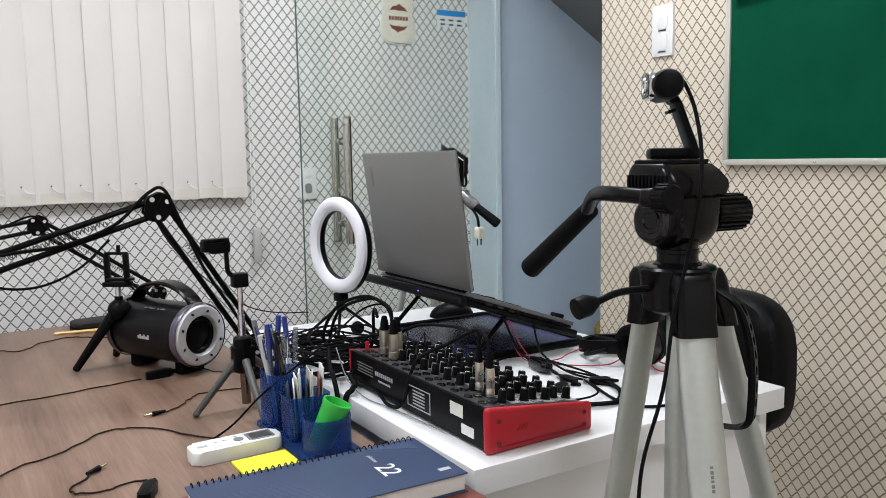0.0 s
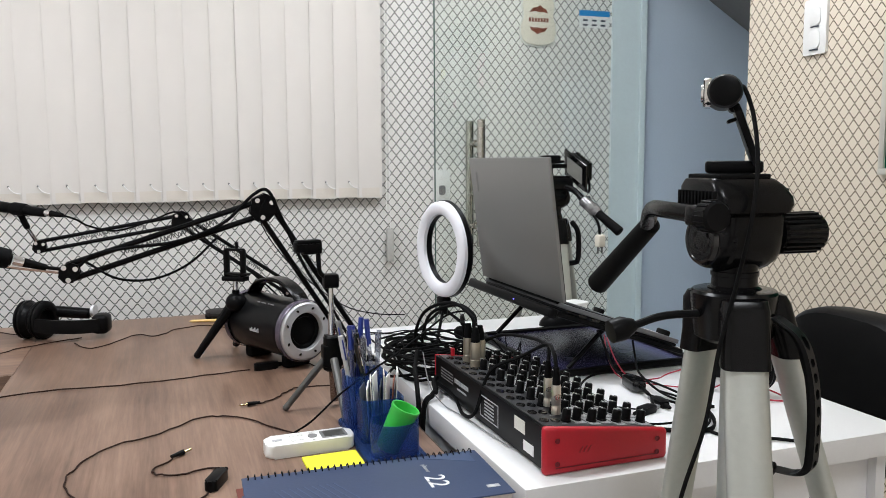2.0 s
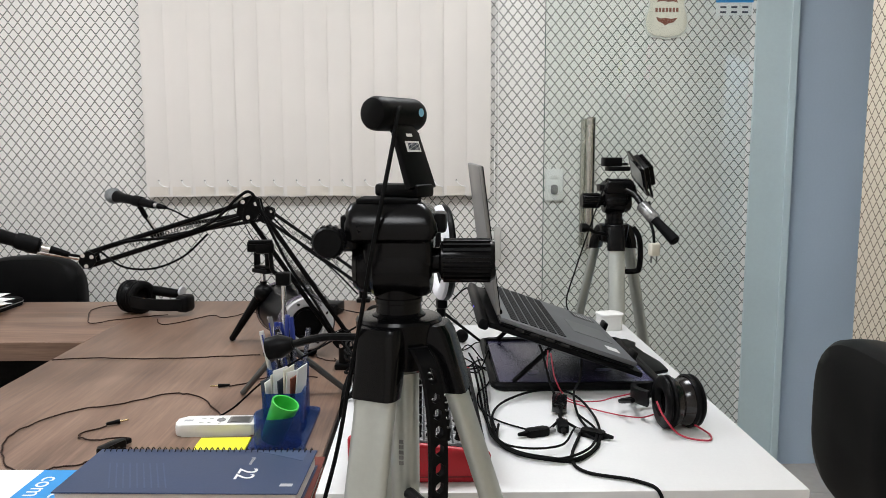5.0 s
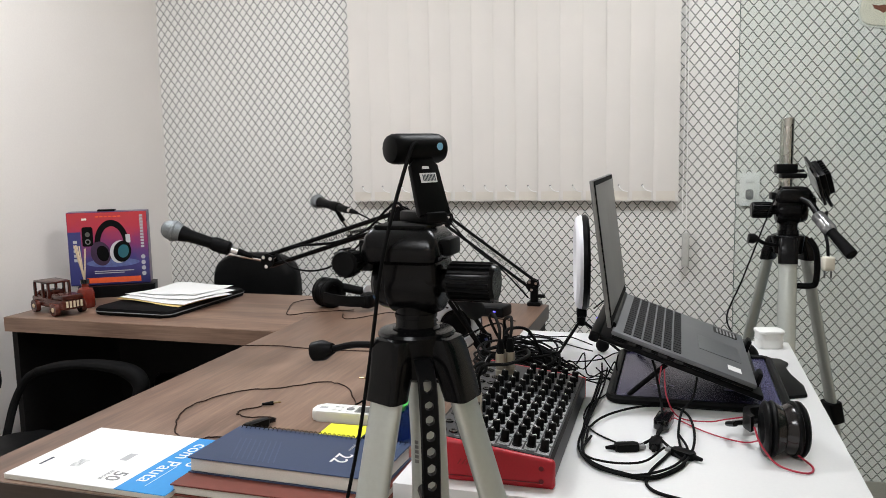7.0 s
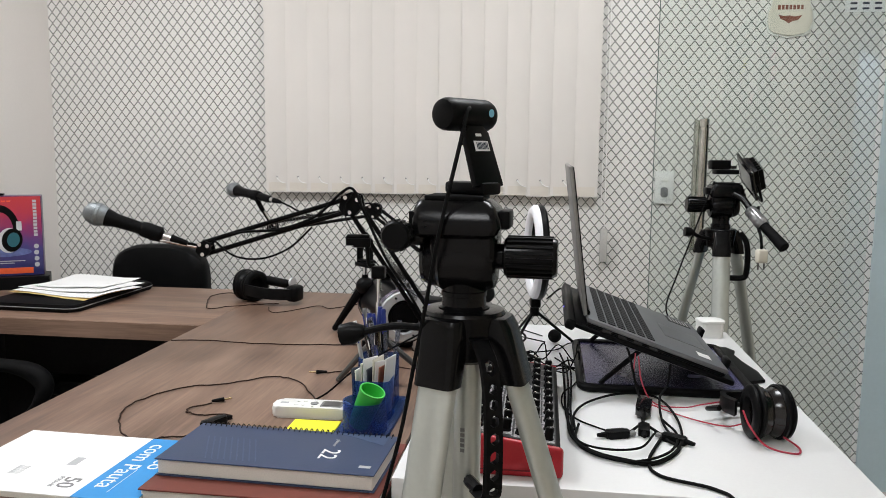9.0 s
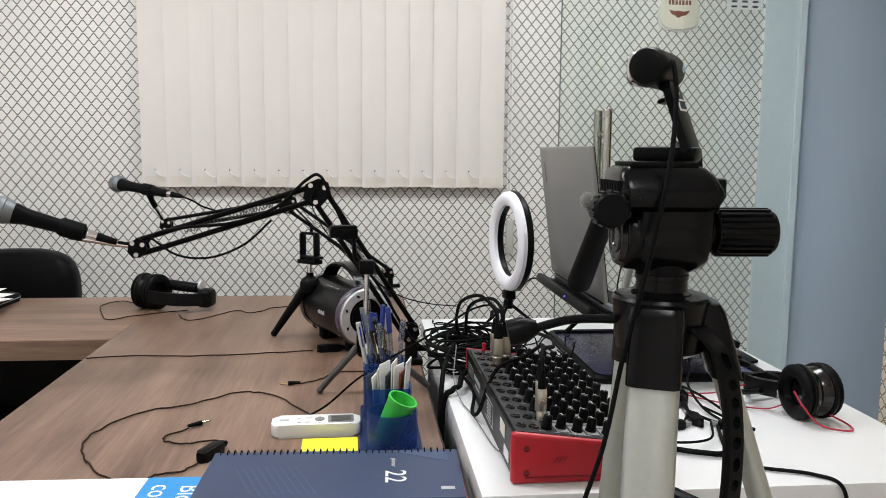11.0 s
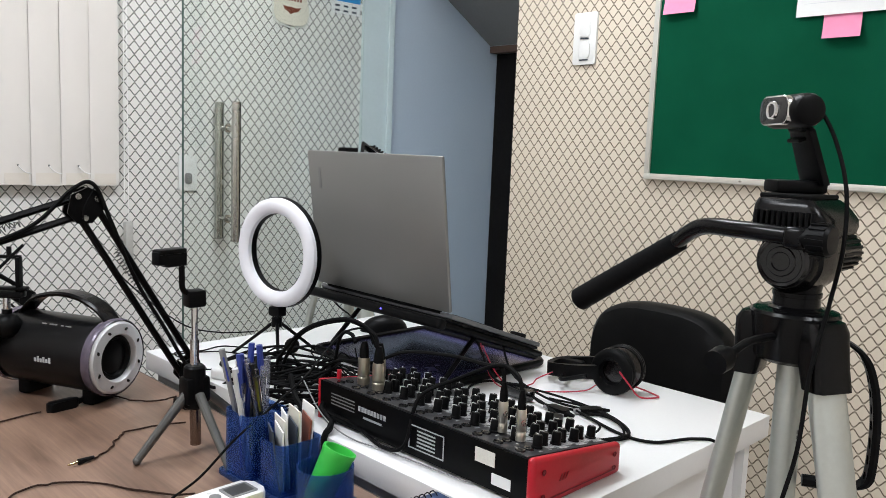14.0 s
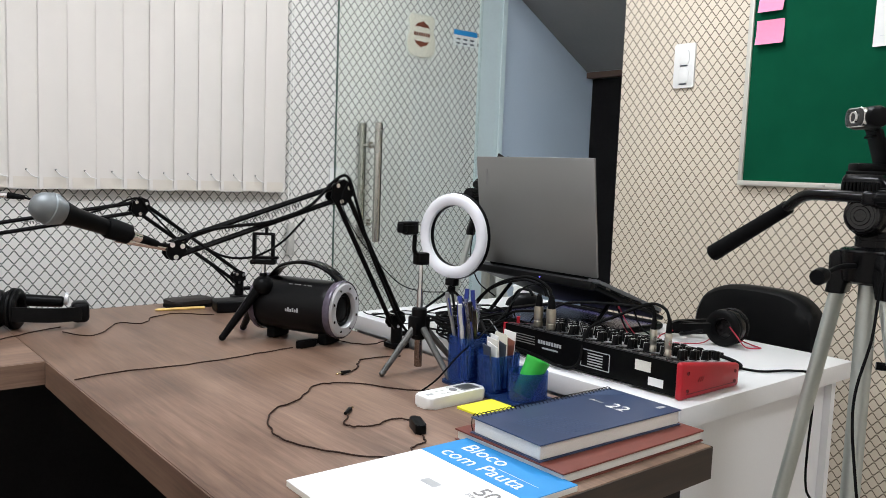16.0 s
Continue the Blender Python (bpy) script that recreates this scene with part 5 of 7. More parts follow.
hp = headphones("black folded over-ear headphones lying on the desk", pose(-0.125, 2.165, DZ, 0, 0, 62) @ Matrix.Scale(1.15, 4), M_BLACK)
hturn = Matrix.Rotation(radians(-75), 4, "Z")
b = B()
band = curve_points([(0.012, -0.040, 0.036), (0.050, -0.050, 0.034), (0.095, -0.046, 0.031), (0.130, -0.026, 0.029), (0.143, -0.004, 0.028)], 6)
rows = [[b.verts.new(q + Vector((0, 0, dz)) + Vector((0.35, -1, 0)).normalized() * dn) for dn, dz in ((-0.004, -0.014), (0.004, -0.014), (0.005, 0.0), (0.004, 0.014), (-0.004, 0.014))] for q in band]
for r0, r1 in zip(rows, rows[1:]):
    for k in range(5):
        b.faces.new((r0[k], r0[(k + 1) % 5], r1[(k + 1) % 5], r1[k]))
b.faces.new(rows[0]), b.faces.new(rows[-1][::-1])
part("headband", b, M_BLACK_LEATHER, hp, "black padded headband", hturn)
part("hinge_block", box(B(), 0.118, 0.152, -0.022, 0.022, 0.008, 0.050, 0.010, 3), M_BLACK, hp, "folded black hinge", hturn)
b = B()
cyl(b, (0.030, 0.030, 0.052), (0.105, 0.024, 0.046), 0.0125, 0.0115, 18, 0.003)
part("folded_arm", b, M_BLACK, hp, "folded black arm", hturn)
for x in (0.026, 0.108):
    b = B()
    cyl(b, (x, 0.029, 0.052), (x + 0.006, 0.028, 0.0515), 0.0128, seg=18)
    part("slider", b, M_SILVER_PAINT, hp, "silver slider", hturn)

# remote control
rc = thing("remote_control", "white air-conditioner remote control with small screen", "remote control", pose(0.370, 1.180, DZ, 0, 0, 1.5) @ Matrix.Diagonal((0.88, 0.92, 0.92, 1)))
part("case", prism(B(), round_rect(0.150, 0.050, 0.013), 0.0, 0.0215, bevel=0.004), M_WHITE_PLASTIC, rc)
part("screen_frame", prism(B(), round_rect(0.044, 0.034, 0.004), 0.0216, 0.0222, Matrix.Translation((0.042, 0.0, 0))), M_GREY_PLASTIC, rc)
part("screen", box(B(), 0.025, 0.059, -0.012, 0.012, 0.0223, 0.0228), M_SCREEN, rc, "dark grey display")
for x, y, r in ((0.006, 0.0, 0.008), (-0.014, 0.010, 0.004), (-0.014, -0.010, 0.004), (-0.028, 0.010, 0.004), (-0.028, -0.010, 0.004), (0.006, 0.016, 0.003), (0.006, -0.016, 0.003)):
    b = B()
    cyl(b, (x, y, 0.0215), (x, y, 0.0228), r, seg=16)
    part("button", b, M_GREY_PLASTIC if r > 0.005 else M_WHITE_PLASTIC, rc)
part("logo", box(B(), -0.062, -0.046, -0.004, 0.004, 0.0216, 0.0219), M_GREY_INK, rc)

# sticky pad
part_b = B()
box(part_b, -0.040, 0.040, -0.039, 0.039, 0, 0.004, 0.0004, 1)
solo("sticky_pad", part_b, M_YELLOW, "pad of bright yellow sticky notes on the desk", "sticky pad", m=pose(0.393, 1.104, DZ, 0, 0, 1))

# stationery holder
org = thing("pen_holder", "translucent blue plastic stationery holder with three cups", "pen holder", pose(0.446, 1.070, DZ))
part("tray", prism(B(), round_rect(0.088, 0.225, 0.012), 0.0, 0.006, Matrix.Translation((0.034, 0.108, 0)), 0.001), M_BLUE_CLEAR, org)

def cup_wall(outline, h, cx, cy, name="cup"):
    b = B()
    n, inner = len(outline), [(x * 0.93, y * 0.93) for x, y in outline]
    rings = [[b.verts.new((cx + x, cy + y, z)) for x, y in o] for o, z in ((outline, 0.0062), (outline, h), (inner, h), (inner, 0.009))]
    for r0, r1 in zip(rings, rings[1:]):
        for k in range(n):
            b.faces.new((r0[k], r0[(k + 1) % n], r1[(k + 1) % n], r1[k]))
    b.faces.new(rings[0][::-1]), b.faces.new(rings[-1])
    part(name, b, M_BLUE_CLEAR, org, "translucent blue cup")

cup_wall(round_rect(0.066, 0.062, 0.012), 0.092, 0.028, 0.180)
cup_wall(round_rect(0.066, 0.052, 0.010), 0.072, 0.034, 0.108)
cup_wall([(0.036 * math.cos(2 * math.pi * k / 28), 0.034 * math.sin(2 * math.pi * k / 28)) for k in range(28)], 0.056, 0.036, 0.036)
rng = random.Random(11)
pens = [(M_PEN_CLEAR, 0.170, "clear ballpoint pen"), (M_BLUE_PEN, 0.172, "clear-capped blue pen"), (M_PEN_CLEAR, 0.142, "clear ballpoint pen"), (M_GREY_PLASTIC, 0.158, "grey pen"), (M_PEN_CLEAR, 0.160, "clear ballpoint pen"), (M_BLUE_PEN, 0.152, "blue ballpoint pen"), (M_GREY_PLASTIC, 0.165, "grey pen"), (M_PEN_CLEAR, 0.150, "clear ballpoint pen"), (M_PEN_CLEAR, 0.146, "clear ballpoint pen"), (M_BLUE_PEN, 0.148, "blue marker pen"), (M_BLACK_GLOSS, 0.140, "black pen"), (M_BRASS, 0.135, "pencil"), (M_SILVER_PAINT, 0.150, "silver pen"), (M_PEN_CLEAR, 0.155, "clear ballpoint pen")]
for k, (mt, h, lb) in enumerate(pens):
    px, py = 0.474 + 0.018 * math.cos(k * 2.4), 1.250 + 0.016 * math.sin(k * 2.4)
    dx, dy = rng.uniform(-0.034, 0.016), rng.uniform(-0.014, 0.022)
    p = thing("pen", lb + " standing in the blue holder", "pen", group="pens in the holder")
    b = B()
    foot, head = Vector((px, py, DZ + 0.012)), Vector((px + dx, py + dy, DZ + h))
    cyl(b, foot, head, 0.0037, seg=9)
    part("barrel", b, mt, p)
    b = B()
    cyl(b, foot.lerp(head, 0.78), head + (head - foot).normalized() * 0.006, 0.0045, 0.0042, 9)
    cap = part("cap", b, M_BLUE_PEN if k in (0, 3, 4) else (M_BLACK_GLOSS if k in (2, 5) else mt), p)
    b = B()
    box(b, 0.0043, 0.0058, -0.0012, 0.0012, 0.0, 0.034, 0.0004, 1, along(foot.lerp(head, 0.76), head)[0])
    part("clip", b, M_CHROME if k % 3 else M_BLUE_PEN, cap)
cards = [(M_INK, 0.080), (M_PAPER_WHITE, 0.082), (M_PAGES, 0.090), (M_PAPER_WHITE, 0.096), (M_INK, 0.084), (M_LAMINATED, 0.098), (M_PAPER_WHITE, 0.092), (M_BROWN_PRINT, 0.088), (M_PAPER_WHITE, 0.100)]
for k, (mt, h) in enumerate(cards):
    b = B()
    box(b, -0.0009, 0.0009, -0.020, 0.020, 0, h, 0.0, 1, Matrix.Translation((0.460 + 0.0052 * k, 1.178 + 0.002 * (k % 3), DZ + 0.0095)) @ Matrix.Rotation(radians(1.2 * k - 5), 4, "Y") @ Matrix.Rotation(radians(4 * ((k * 5) % 3) - 4), 4, "X") @ Matrix.Rotation(radians(-24 + 5 * (k % 3)), 4, "Z"))
    solo("card", b, mt, "business card standing in the blue holder", "card", "cards in the holder")
b = B()
gm = Matrix.Translation((0.472, 1.108, DZ + 0.014)) @ Matrix.Rotation(radians(10), 4, "X") @ Matrix.Rotation(radians(22), 4, "Y") @ Matrix.Diagonal((0.92, 0.92, 0.80, 1))
lathe(b, [(0, 0.0), (0.019, 0.0), (0.0225, 0.076), (0.0235, 0.078), (0.0235, 0.084), (0.0205, 0.084), (0.0175, 0.012), (0, 0.012)], gm, 26)
solo("green_cup", b, M_GREEN, "bright green plastic cup leaning in the holder", "cup")

# notebooks and the writing pad
pad = thing("writing_pad", "white writing pad with a sky-blue printed head", "notepad", pose(0.108, 0.903, DZ, 0, 0, -1.5))
part("page_block", box(B(), -0.148, 0.148, -0.105, 0.105, 0.0, 0.0075, 0.0006, 1), M_PAGES, pad)
part("cover", box(B(), -0.148, 0.0585, -0.105, 0.105, 0.0076, 0.0084), M_PAPER_WHITE, pad)
part("head_print", box(B(), 0.059, 0.148, -0.105, 0.105, 0.0076, 0.0085), M_SKY_PRINT, pad, "sky-blue printed band")
turn = Matrix.Rotation(radians(-90), 4, "Z")
writing("lettering", "Bloco", 0.037, M_PAPER_WHITE, pad, Matrix.Translation((0.118, 0.036, 0.0087)) @ turn)
writing("lettering", "com Pauta", 0.037, M_PAPER_WHITE, pad, Matrix.Translation((0.083, 0.004, 0.0087)) @ turn)
writing("lettering", "50", 0.034, M_GREY_PLASTIC, pad, Matrix.Translation((0.030, -0.066, 0.0087)) @ turn)
writing("lettering", "FOLHAS", 0.009, M_GREY_INK, pad, Matrix.Translation((0.012, -0.066, 0.0087)) @ turn)
part("line", box(B(), 0.098, 0.0988, -0.085, -0.010, 0.0086, 0.0089), M_PAPER_WHITE, pad)
for k in range(8):
    part("barcode_bar", box(B(), -0.072, -0.055, -0.052 + 0.0035 * k, -0.0505 + 0.0035 * k, 0.0085, 0.0087), M_GREY_INK, pad)
part("small_print", box(B(), -0.010, 0.004, -0.012, 0.016, 0.0085, 0.0087), M_GREY_INK, pad)
part("small_print", box(B(), -0.125, -0.120, -0.060, -0.030, 0.0085, 0.0087), M_INK, pad)

red = thing("rust_notebook", "rust-brown bound notebook under the navy planner", "notebook", pose(0.407, 0.920, DZ, 0, 0, -0.5))
part("page_block", box(B(), -0.155, 0.155, -0.104, 0.104, 0.002, 0.0145, 0.001, 1), M_PAGES, red)
part("cover", box(B(), -0.158, 0.158, -0.107, 0.107, 0.0148, 0.0172, 0.0006, 1), M_RUST, red)
part("back_cover", box(B(), -0.158, 0.158, -0.107, 0.107, 0.0, 0.0018, 0.0005, 1), M_RUST, red)

nb = thing("spiral_planner", "navy spiral planner marked 22 with white page edges", "planner", pose(0.405, 0.925, DZ + 0.0174, 0, 0, -2))
part("page_block", box(B(), -0.150, 0.150, -0.070, 0.064, 0.0018, 0.0218, 0.001, 1), M_PAGES, nb)
part("back_cover", box(B(), -0.153, 0.153, -0.073, 0.070, 0.0, 0.0016, 0.0005, 1), M_NAVY, nb)
part("cover", box(B(), -0.153, 0.153, -0.073, 0.070, 0.0221, 0.0240, 0.0007, 1), M_NAVY, nb)
part("print", prism(B(), [(0.060, 0.066), (0.140, 0.066), (0.140, 0.030), (0.10, 0.05)], 0.0241, 0.0243), M_NAVY_LIGHT, nb)
for k in range(9):
    part("print_line", prism(B(), [(-0.12 + 0.009 * k, 0.020), (-0.118 + 0.009 * k, 0.020), (-0.085 + 0.009 * k, -0.060), (-0.087 + 0.009 * k, -0.060)], 0.0241, 0.02425), M_NAVY_LIGHT, nb)
writing("lettering", "22", 0.036, M_PAPER_WHITE, nb, Matrix.Translation((0.073, -0.014, 0.0243)) @ turn)
writing("lettering", "planner", 0.0085, M_GREY_INK, nb, Matrix.Translation((0.072, 0.028, 0.0243)) @ turn)
part("emblem", box(B(), 0.126, 0.142, -0.052, -0.044, 0.0241, 0.0243), M_GREY_INK, nb)
wire = [(0.0, 0.0135 * 0 + 0.067 + 0.0095 * math.cos(a), 0.012 + 0.0155 * math.sin(a)) for a in [2 * math.pi * k / 14 for k in range(15)]]
coil_mesh = finish("coil", tube(B(), wire, 0.0008, 5, 0), M_BLACK_METAL)
for k in range(36):
    c = new("coil", coil_mesh)
    c.parent, c.matrix_basis = nb, pose(-0.145 + 0.00828 * k, 0, 0)

# loose cables with plugs on the desk
ZC = DZ + 0.0024
cord([(0.372, 1.225, DZ + 0.010), (0.345, 1.270), (0.302, 1.345), (0.262, 1.378), (0.213, 1.378), (0.160, 1.325), (0.090, 1.290), (0.050, 1.225), (0.040, 1.155), (0.066, 1.090), (0.110, 1.026), (0.140, 1.010)], 0.00135, "thin dark cable snaking over the desk", z=ZC)
cord([(0.176, 1.205), (0.152, 1.172), (0.160, 1.148), (0.195, 1.142), (0.228, 1.152), (0.243, 1.135), (0.238, 1.112)], 0.00135, "thin dark cable between two small connectors", z=ZC)
cord([(0.218, 1.065), (0.205, 1.043), (0.178, 1.032), (0.155, 1.016), (0.150, 1.010)], 0.00135, "thin dark cable tail under the pad", z=ZC)
cord([(-0.117, 1.634), (-0.02, 1.650), (0.09, 1.640), (0.217, 1.652), (0.335, 1.668)], 0.00135, "thin dark cable across the desk", z=ZC)
cord([(0.402, 1.692), (0.430, 1.715), (0.452, 1.690), (0.470, 1.640), (0.510, 1.610), (0.515, 1.570, ZC + 0.016)], 0.00135, "thin dark cable by the speaker", z=ZC)
cord([(-0.165, 2.205), (-0.23, 2.26), (-0.262, 2.19), (-0.225, 2.08), (-0.19, 2.01), (-0.14, 2.055), (-0.06, 2.10), (-0.02, 2.12)], 0.00135, "thin headphone cable on the desk", z=ZC)
cord([(-0.03, 2.06), (0.01, 1.99), (0.06, 2.04), (0.107, 2.105), (0.155, 2.075), (0.20, 2.14), (0.27, 2.165), (0.31, 2.13), (0.345, 2.10)], 0.00135, "thin headphone cable on the desk", z=ZC)
cord([(0.325, 1.428), (0.355, 1.445), (0.375, 1.475), (0.400, 1.500), (0.44, 1.50), (0.49, 1.485)], 0.00135, "thin dark cable ending in a plug", z=ZC)
cord([(0.352, 1.245), (0.385, 1.235, 0.797), (0.43, 1.228, 0.838), (0.48, 1.222, 0.872), (0.53, 1.225, 0.900), (0.58, 1.245, 0.925), (0.622, 1.258, 0.945), (0.650, 1.240, 0.950), (0.655, 1.222, 0.925)], 0.0017, "thin dark cable rising to the mixer", z=ZC)

def jack_plug(x, y, turn_deg, label="small jack plug with a brass tip on the desk"):
    t = thing("jack_plug", label, "plug", pose(x, y, DZ + 0.0045, 0, 0, turn_deg), "loose jack plugs")
    b = B()
    cyl(b, (-0.022, 0, 0), (0, 0, 0), 0.0026, 0.0042, 12)
    part("shell", b, M_BLACK, t)
    b = B()
    lathe(b, [(0, 0), (0.0018, 0), (0.0018, 0.012), (0.0014, 0.0125), (0.0018, 0.0135), (0, 0.016)], along((0, 0, 0), (1, 0, 0))[0], 10)
    part("tip", b, M_BRASS, t, "brass tip")

jack_plug(0.192, 1.222, 38)
jack_plug(0.305, 1.424, 190)
for x, y, tn in ((0.368, 1.668, 8), (0.230, 1.092, 66)):
    t = thing("inline_connector", "chunky black in-line cable connector on the desk", "connector", pose(x, y, DZ, 0, 0, tn))
    part("shell", prism(B(), round_rect(0.050, 0.017, 0.006), 0.0, 0.015, bevel=0.003), M_BLACK, t)
    b = B()
    cyl(b, (0.024, 0, 0.0075), (0.038, 0, 0.0075), 0.0055, 0.003, 12)
    part("boot", b, M_BLACK_MATT, t)

# far corner: wallet, folded cloth case, pencil, power brick
b = B()
prism(b, round_rect(0.125, 0.085, 0.018), 0.010, 0.021, bevel=0.004)
solo("leather_pouch", b, M_LEATHER_BROWN, "dark leather pouch at the back of the desk", "pouch", m=pose(0.345, 2.262, DZ, 0, 0, 6))
b = B()
prism(b, round_rect(0.14, 0.075, 0.016), 0.0, 0.0098, bevel=0.003)
solo("dark_case", b, M_BLACK_MATT, "flat dark case under a leather pouch", "case", m=pose(0.350, 2.262, DZ, 0, 0, 2))
b = B()
lathe(b, [(0, 0), (0.003, 0.004), (0.004, 0.010), (0.004, 0.13), (0, 0.13)], along((0.235, 2.225, DZ + 0.004), (0.36, 2.205, DZ + 0.004))[0], 6)
solo("pencil", b, surface("yellow_pencil_paint", (0.72, 0.50, 0.16), 0.4), "yellow pencil at the back of the desk", "pencil")
pb = thing("power_brick", "black power supply brick with a blue light", "power supply", pose(0.418, 2.145, DZ, 0, 0, -12))
part("shell", box(B(), -0.050, 0.050, -0.034, 0.034, 0, 0.032, 0.006, 3), M_BLACK, pb)
part("led", box(B(), 0.018, 0.026, -0.0346, -0.0338, 0.016, 0.020), M_LED_BLUE, pb, "small blue light")

# return of the desk: papers, sleeve, box, toy, diffuser
M_ENVELOPE = surface("yellow_envelope", (0.72, 0.52, 0.20), 0.7, vary=0.05)
b = B()
prism(b, round_rect(0.29, 0.43, 0.03), 0.0, 0.022, bevel=0.007)
slv = thing("laptop_sleeve", "black padded laptop sleeve lying flat on the desk", "laptop sleeve", pose(-0.665, 2.108, DZ, 0, 0, -2))
part("shell", b, M_BLACK_MATT, slv)
b = B()
edge = [(x * 1.002, y * 1.002, 0.011) for x, y in round_rect(0.29, 0.43, 0.03)]
tube(b, edge + [edge[0]], 0.0016, 6, 0)
part("zip", b, M_GREY_PLASTIC, slv, "pale zip along the edge")
for k, (dx, dy, r, mt, w, h) in enumerate(((-0.010, 0.030, -14, M_ENVELOPE, 0.295, 0.205), (0.0, 0.040, -12, M_PAPER_WHITE, 0.297, 0.21), (-0.012, 0.085, -8, M_PAPER_WHITE, 0.29, 0.21), (-0.020, 0.125, -3, M_PAPER_WHITE, 0.235, 0.21))):
    b, grid = B(), []
    for j in range(5):
        grid.append([b.verts.new(((i / 4 - 0.5) * w, (j / 4 - 0.5) * h, 0.003 * math.sin(1.3 * i + j + k) + 0.003)) for i in range(5)])
    for r0, r1 in zip(grid, grid[1:]):
        for i in range(4):
            b.faces.new((r0[i], r0[i + 1], r1[i + 1], r1[i]))
    ret = bmesh.ops.extrude_face_region(b, geom=b.faces[:])
    bmesh.ops.translate(b, verts=[g for g in ret["geom"] if isinstance(g, bmesh.types.BMVert)], vec=(0, 0, 0.0006))
    solo("loose_sheet", b, mt, "loose white sheet lying on the laptop sleeve" if mt is M_PAPER_WHITE else "yellowish envelope under loose sheets", "paper", "papers on the sleeve", pose(-0.645 + dx, 2.055 + dy, DZ + 0.0235 + 0.004 * k, 0, 0, r))
b = B()
prism(b, round_rect(0.255, 0.12, 0.012), 0.0, 0.040, bevel=0.005)
solo("black_case", b, M_BLACK, "flat black case under the headphone box", "case", m=pose(-0.982, 2.232, DZ, 0, 0, 31))

hb = thing("headphone_box", "purple and red printed headphone carton on a black case", "box", pose(-0.872, 2.266, DZ + 0.0405, 0, 0, 31) @ Matrix.Diagonal((0.90, 1, 0.955, 1)))
part("carton", box(B(), -0.295, 0.0, 0.0, 0.075, 0.0, 0.272, 0.002, 1), surface("purple_carton", (0.055, 0.02, 0.10), 0.3), hb)
for nm, x0, x1, z0, z1, mt in (("front_print", -0.293, -0.002, 0.002, 0.270, M_CARTON), ("orange_print", -0.235, -0.035, 0.008, 0.028, M_BOX_ORANGE), ("spine_print", -0.293, -0.247, 0.004, 0.200, M_BOX_BLUE)):
    off = 0.0004 if nm != "front_print" else 0.0
    part(nm, box(B(), x0, x1, -0.0010 - off, -0.0002 - off, z0, z1), mt, hb)
def printed(name, pts, mt, off, label=""):
    """Flat shape printed on the carton's face, from an outline in (x, z)."""
    part(name, prism(B(), [(x, z) for x, z in pts], off, off + 0.0004, Matrix.Rotation(radians(90), 4, "X")), mt, hb, label)

def oval(cx, cz, rx, rz, turn=0.0, n=26):
    out = []
    for k in range(n):
        a = 2 * math.pi * k / n
        x, z = rx * math.cos(a), rz * math.sin(a)
        out.append((cx + x * math.cos(turn) - z * math.sin(turn), cz + x * math.sin(turn) + z * math.cos(turn)))
    return out

M_BOX_MIST = surface("blue_mist_print", (0.10, 0.13, 0.30), 0.35, vary=0.5, grain=60, blotch=25)
M_BOX_SHADE = surface("violet_shadow_print", (0.035, 0.014, 0.045), 0.35, vary=0.4, grain=50)
outer = [(-0.135 + 0.064 * math.cos(a), 0.150 + 0.092 * math.sin(a)) for a in [math.pi * (-0.06 + 1.16 * k / 18) for k in range(19)]]
inner = [(-0.135 + 0.043 * math.cos(a), 0.150 + 0.068 * math.sin(a)) for a in [math.pi * (1.10 - 1.16 * k / 18) for k in range(19)]]
printed("printed_headband", outer + inner, M_BLACK, 0.0014, "dark printed headband")
printed("printed_glow", oval(-0.135, 0.082, 0.098, 0.016), M_BOX_MIST, 0.0014)
printed("printed_ear_cup", oval(-0.178, 0.118, 0.036, 0.046, 0.25), M_BOX_SHADE, 0.0020)
printed("printed_ear_cup", oval(-0.170, 0.118, 0.022, 0.030, 0.25), M_BLACK, 0.0026)
printed("printed_slider", [(-0.083, 0.155), (-0.066, 0.155), (-0.066, 0.186), (-0.083, 0.186)], M_SILVER_PAINT, 0.0020)
printed("printed_ear_cup", oval(-0.108, 0.122, 0.036, 0.043, -0.25), M_SILVER_PAINT, 0.0026)
printed("printed_ear_cup", oval(-0.098, 0.123, 0.033, 0.040, -0.25), M_BLACK, 0.0032)
printed("printed_lamp", oval(-0.094, 0.124, 0.020, 0.025, -0.25), M_TEAL, 0.0038, "teal printed glow")
for k in range(11):
    part("lettering_bar", box(B(), -0.028, -0.016, -0.0019, -0.0012, 0.250 - 0.0115 * k, 0.2585 - 0.0115 * k), M_GREY_INK, hb)
for k in range(4):
    printed("icon", oval(-0.022, 0.100 - 0.021 * k, 0.008, 0.008), M_GREY_INK, 0.0014)
for k in range(5):
    part("lettering_bar", box(B(), -0.276, -0.262, -0.0019, -0.0012, 0.09 + 0.017 * k, 0.101 + 0.017 * k), M_GREY_INK, hb)
for k in range(6):
    part("lettering_bar", box(B(), -0.190 + 0.016 * k, -0.178 + 0.016 * k, -0.0019, -0.0012, 0.252, 0.257), M_BOX_ORANGE, hb)
for z in (0.050, 0.043):
    part("lettering_bar", box(B(), -0.205, -0.060 - (0.05 - z) * 5, -0.0019, -0.0012, z, z + 0.003), M_GREY_INK, hb)
part("lettering_bar", box(B(), -0.240, -0.222, -0.0019, -0.0012, 0.243, 0.250), M_LAMINATED, hb)
printed("dongle_print", [(-0.222 + x, 0.182 + z) for x, z in round_rect(0.040, 0.072, 0.008)], M_BLACK, 0.0014, "printed black dongle")
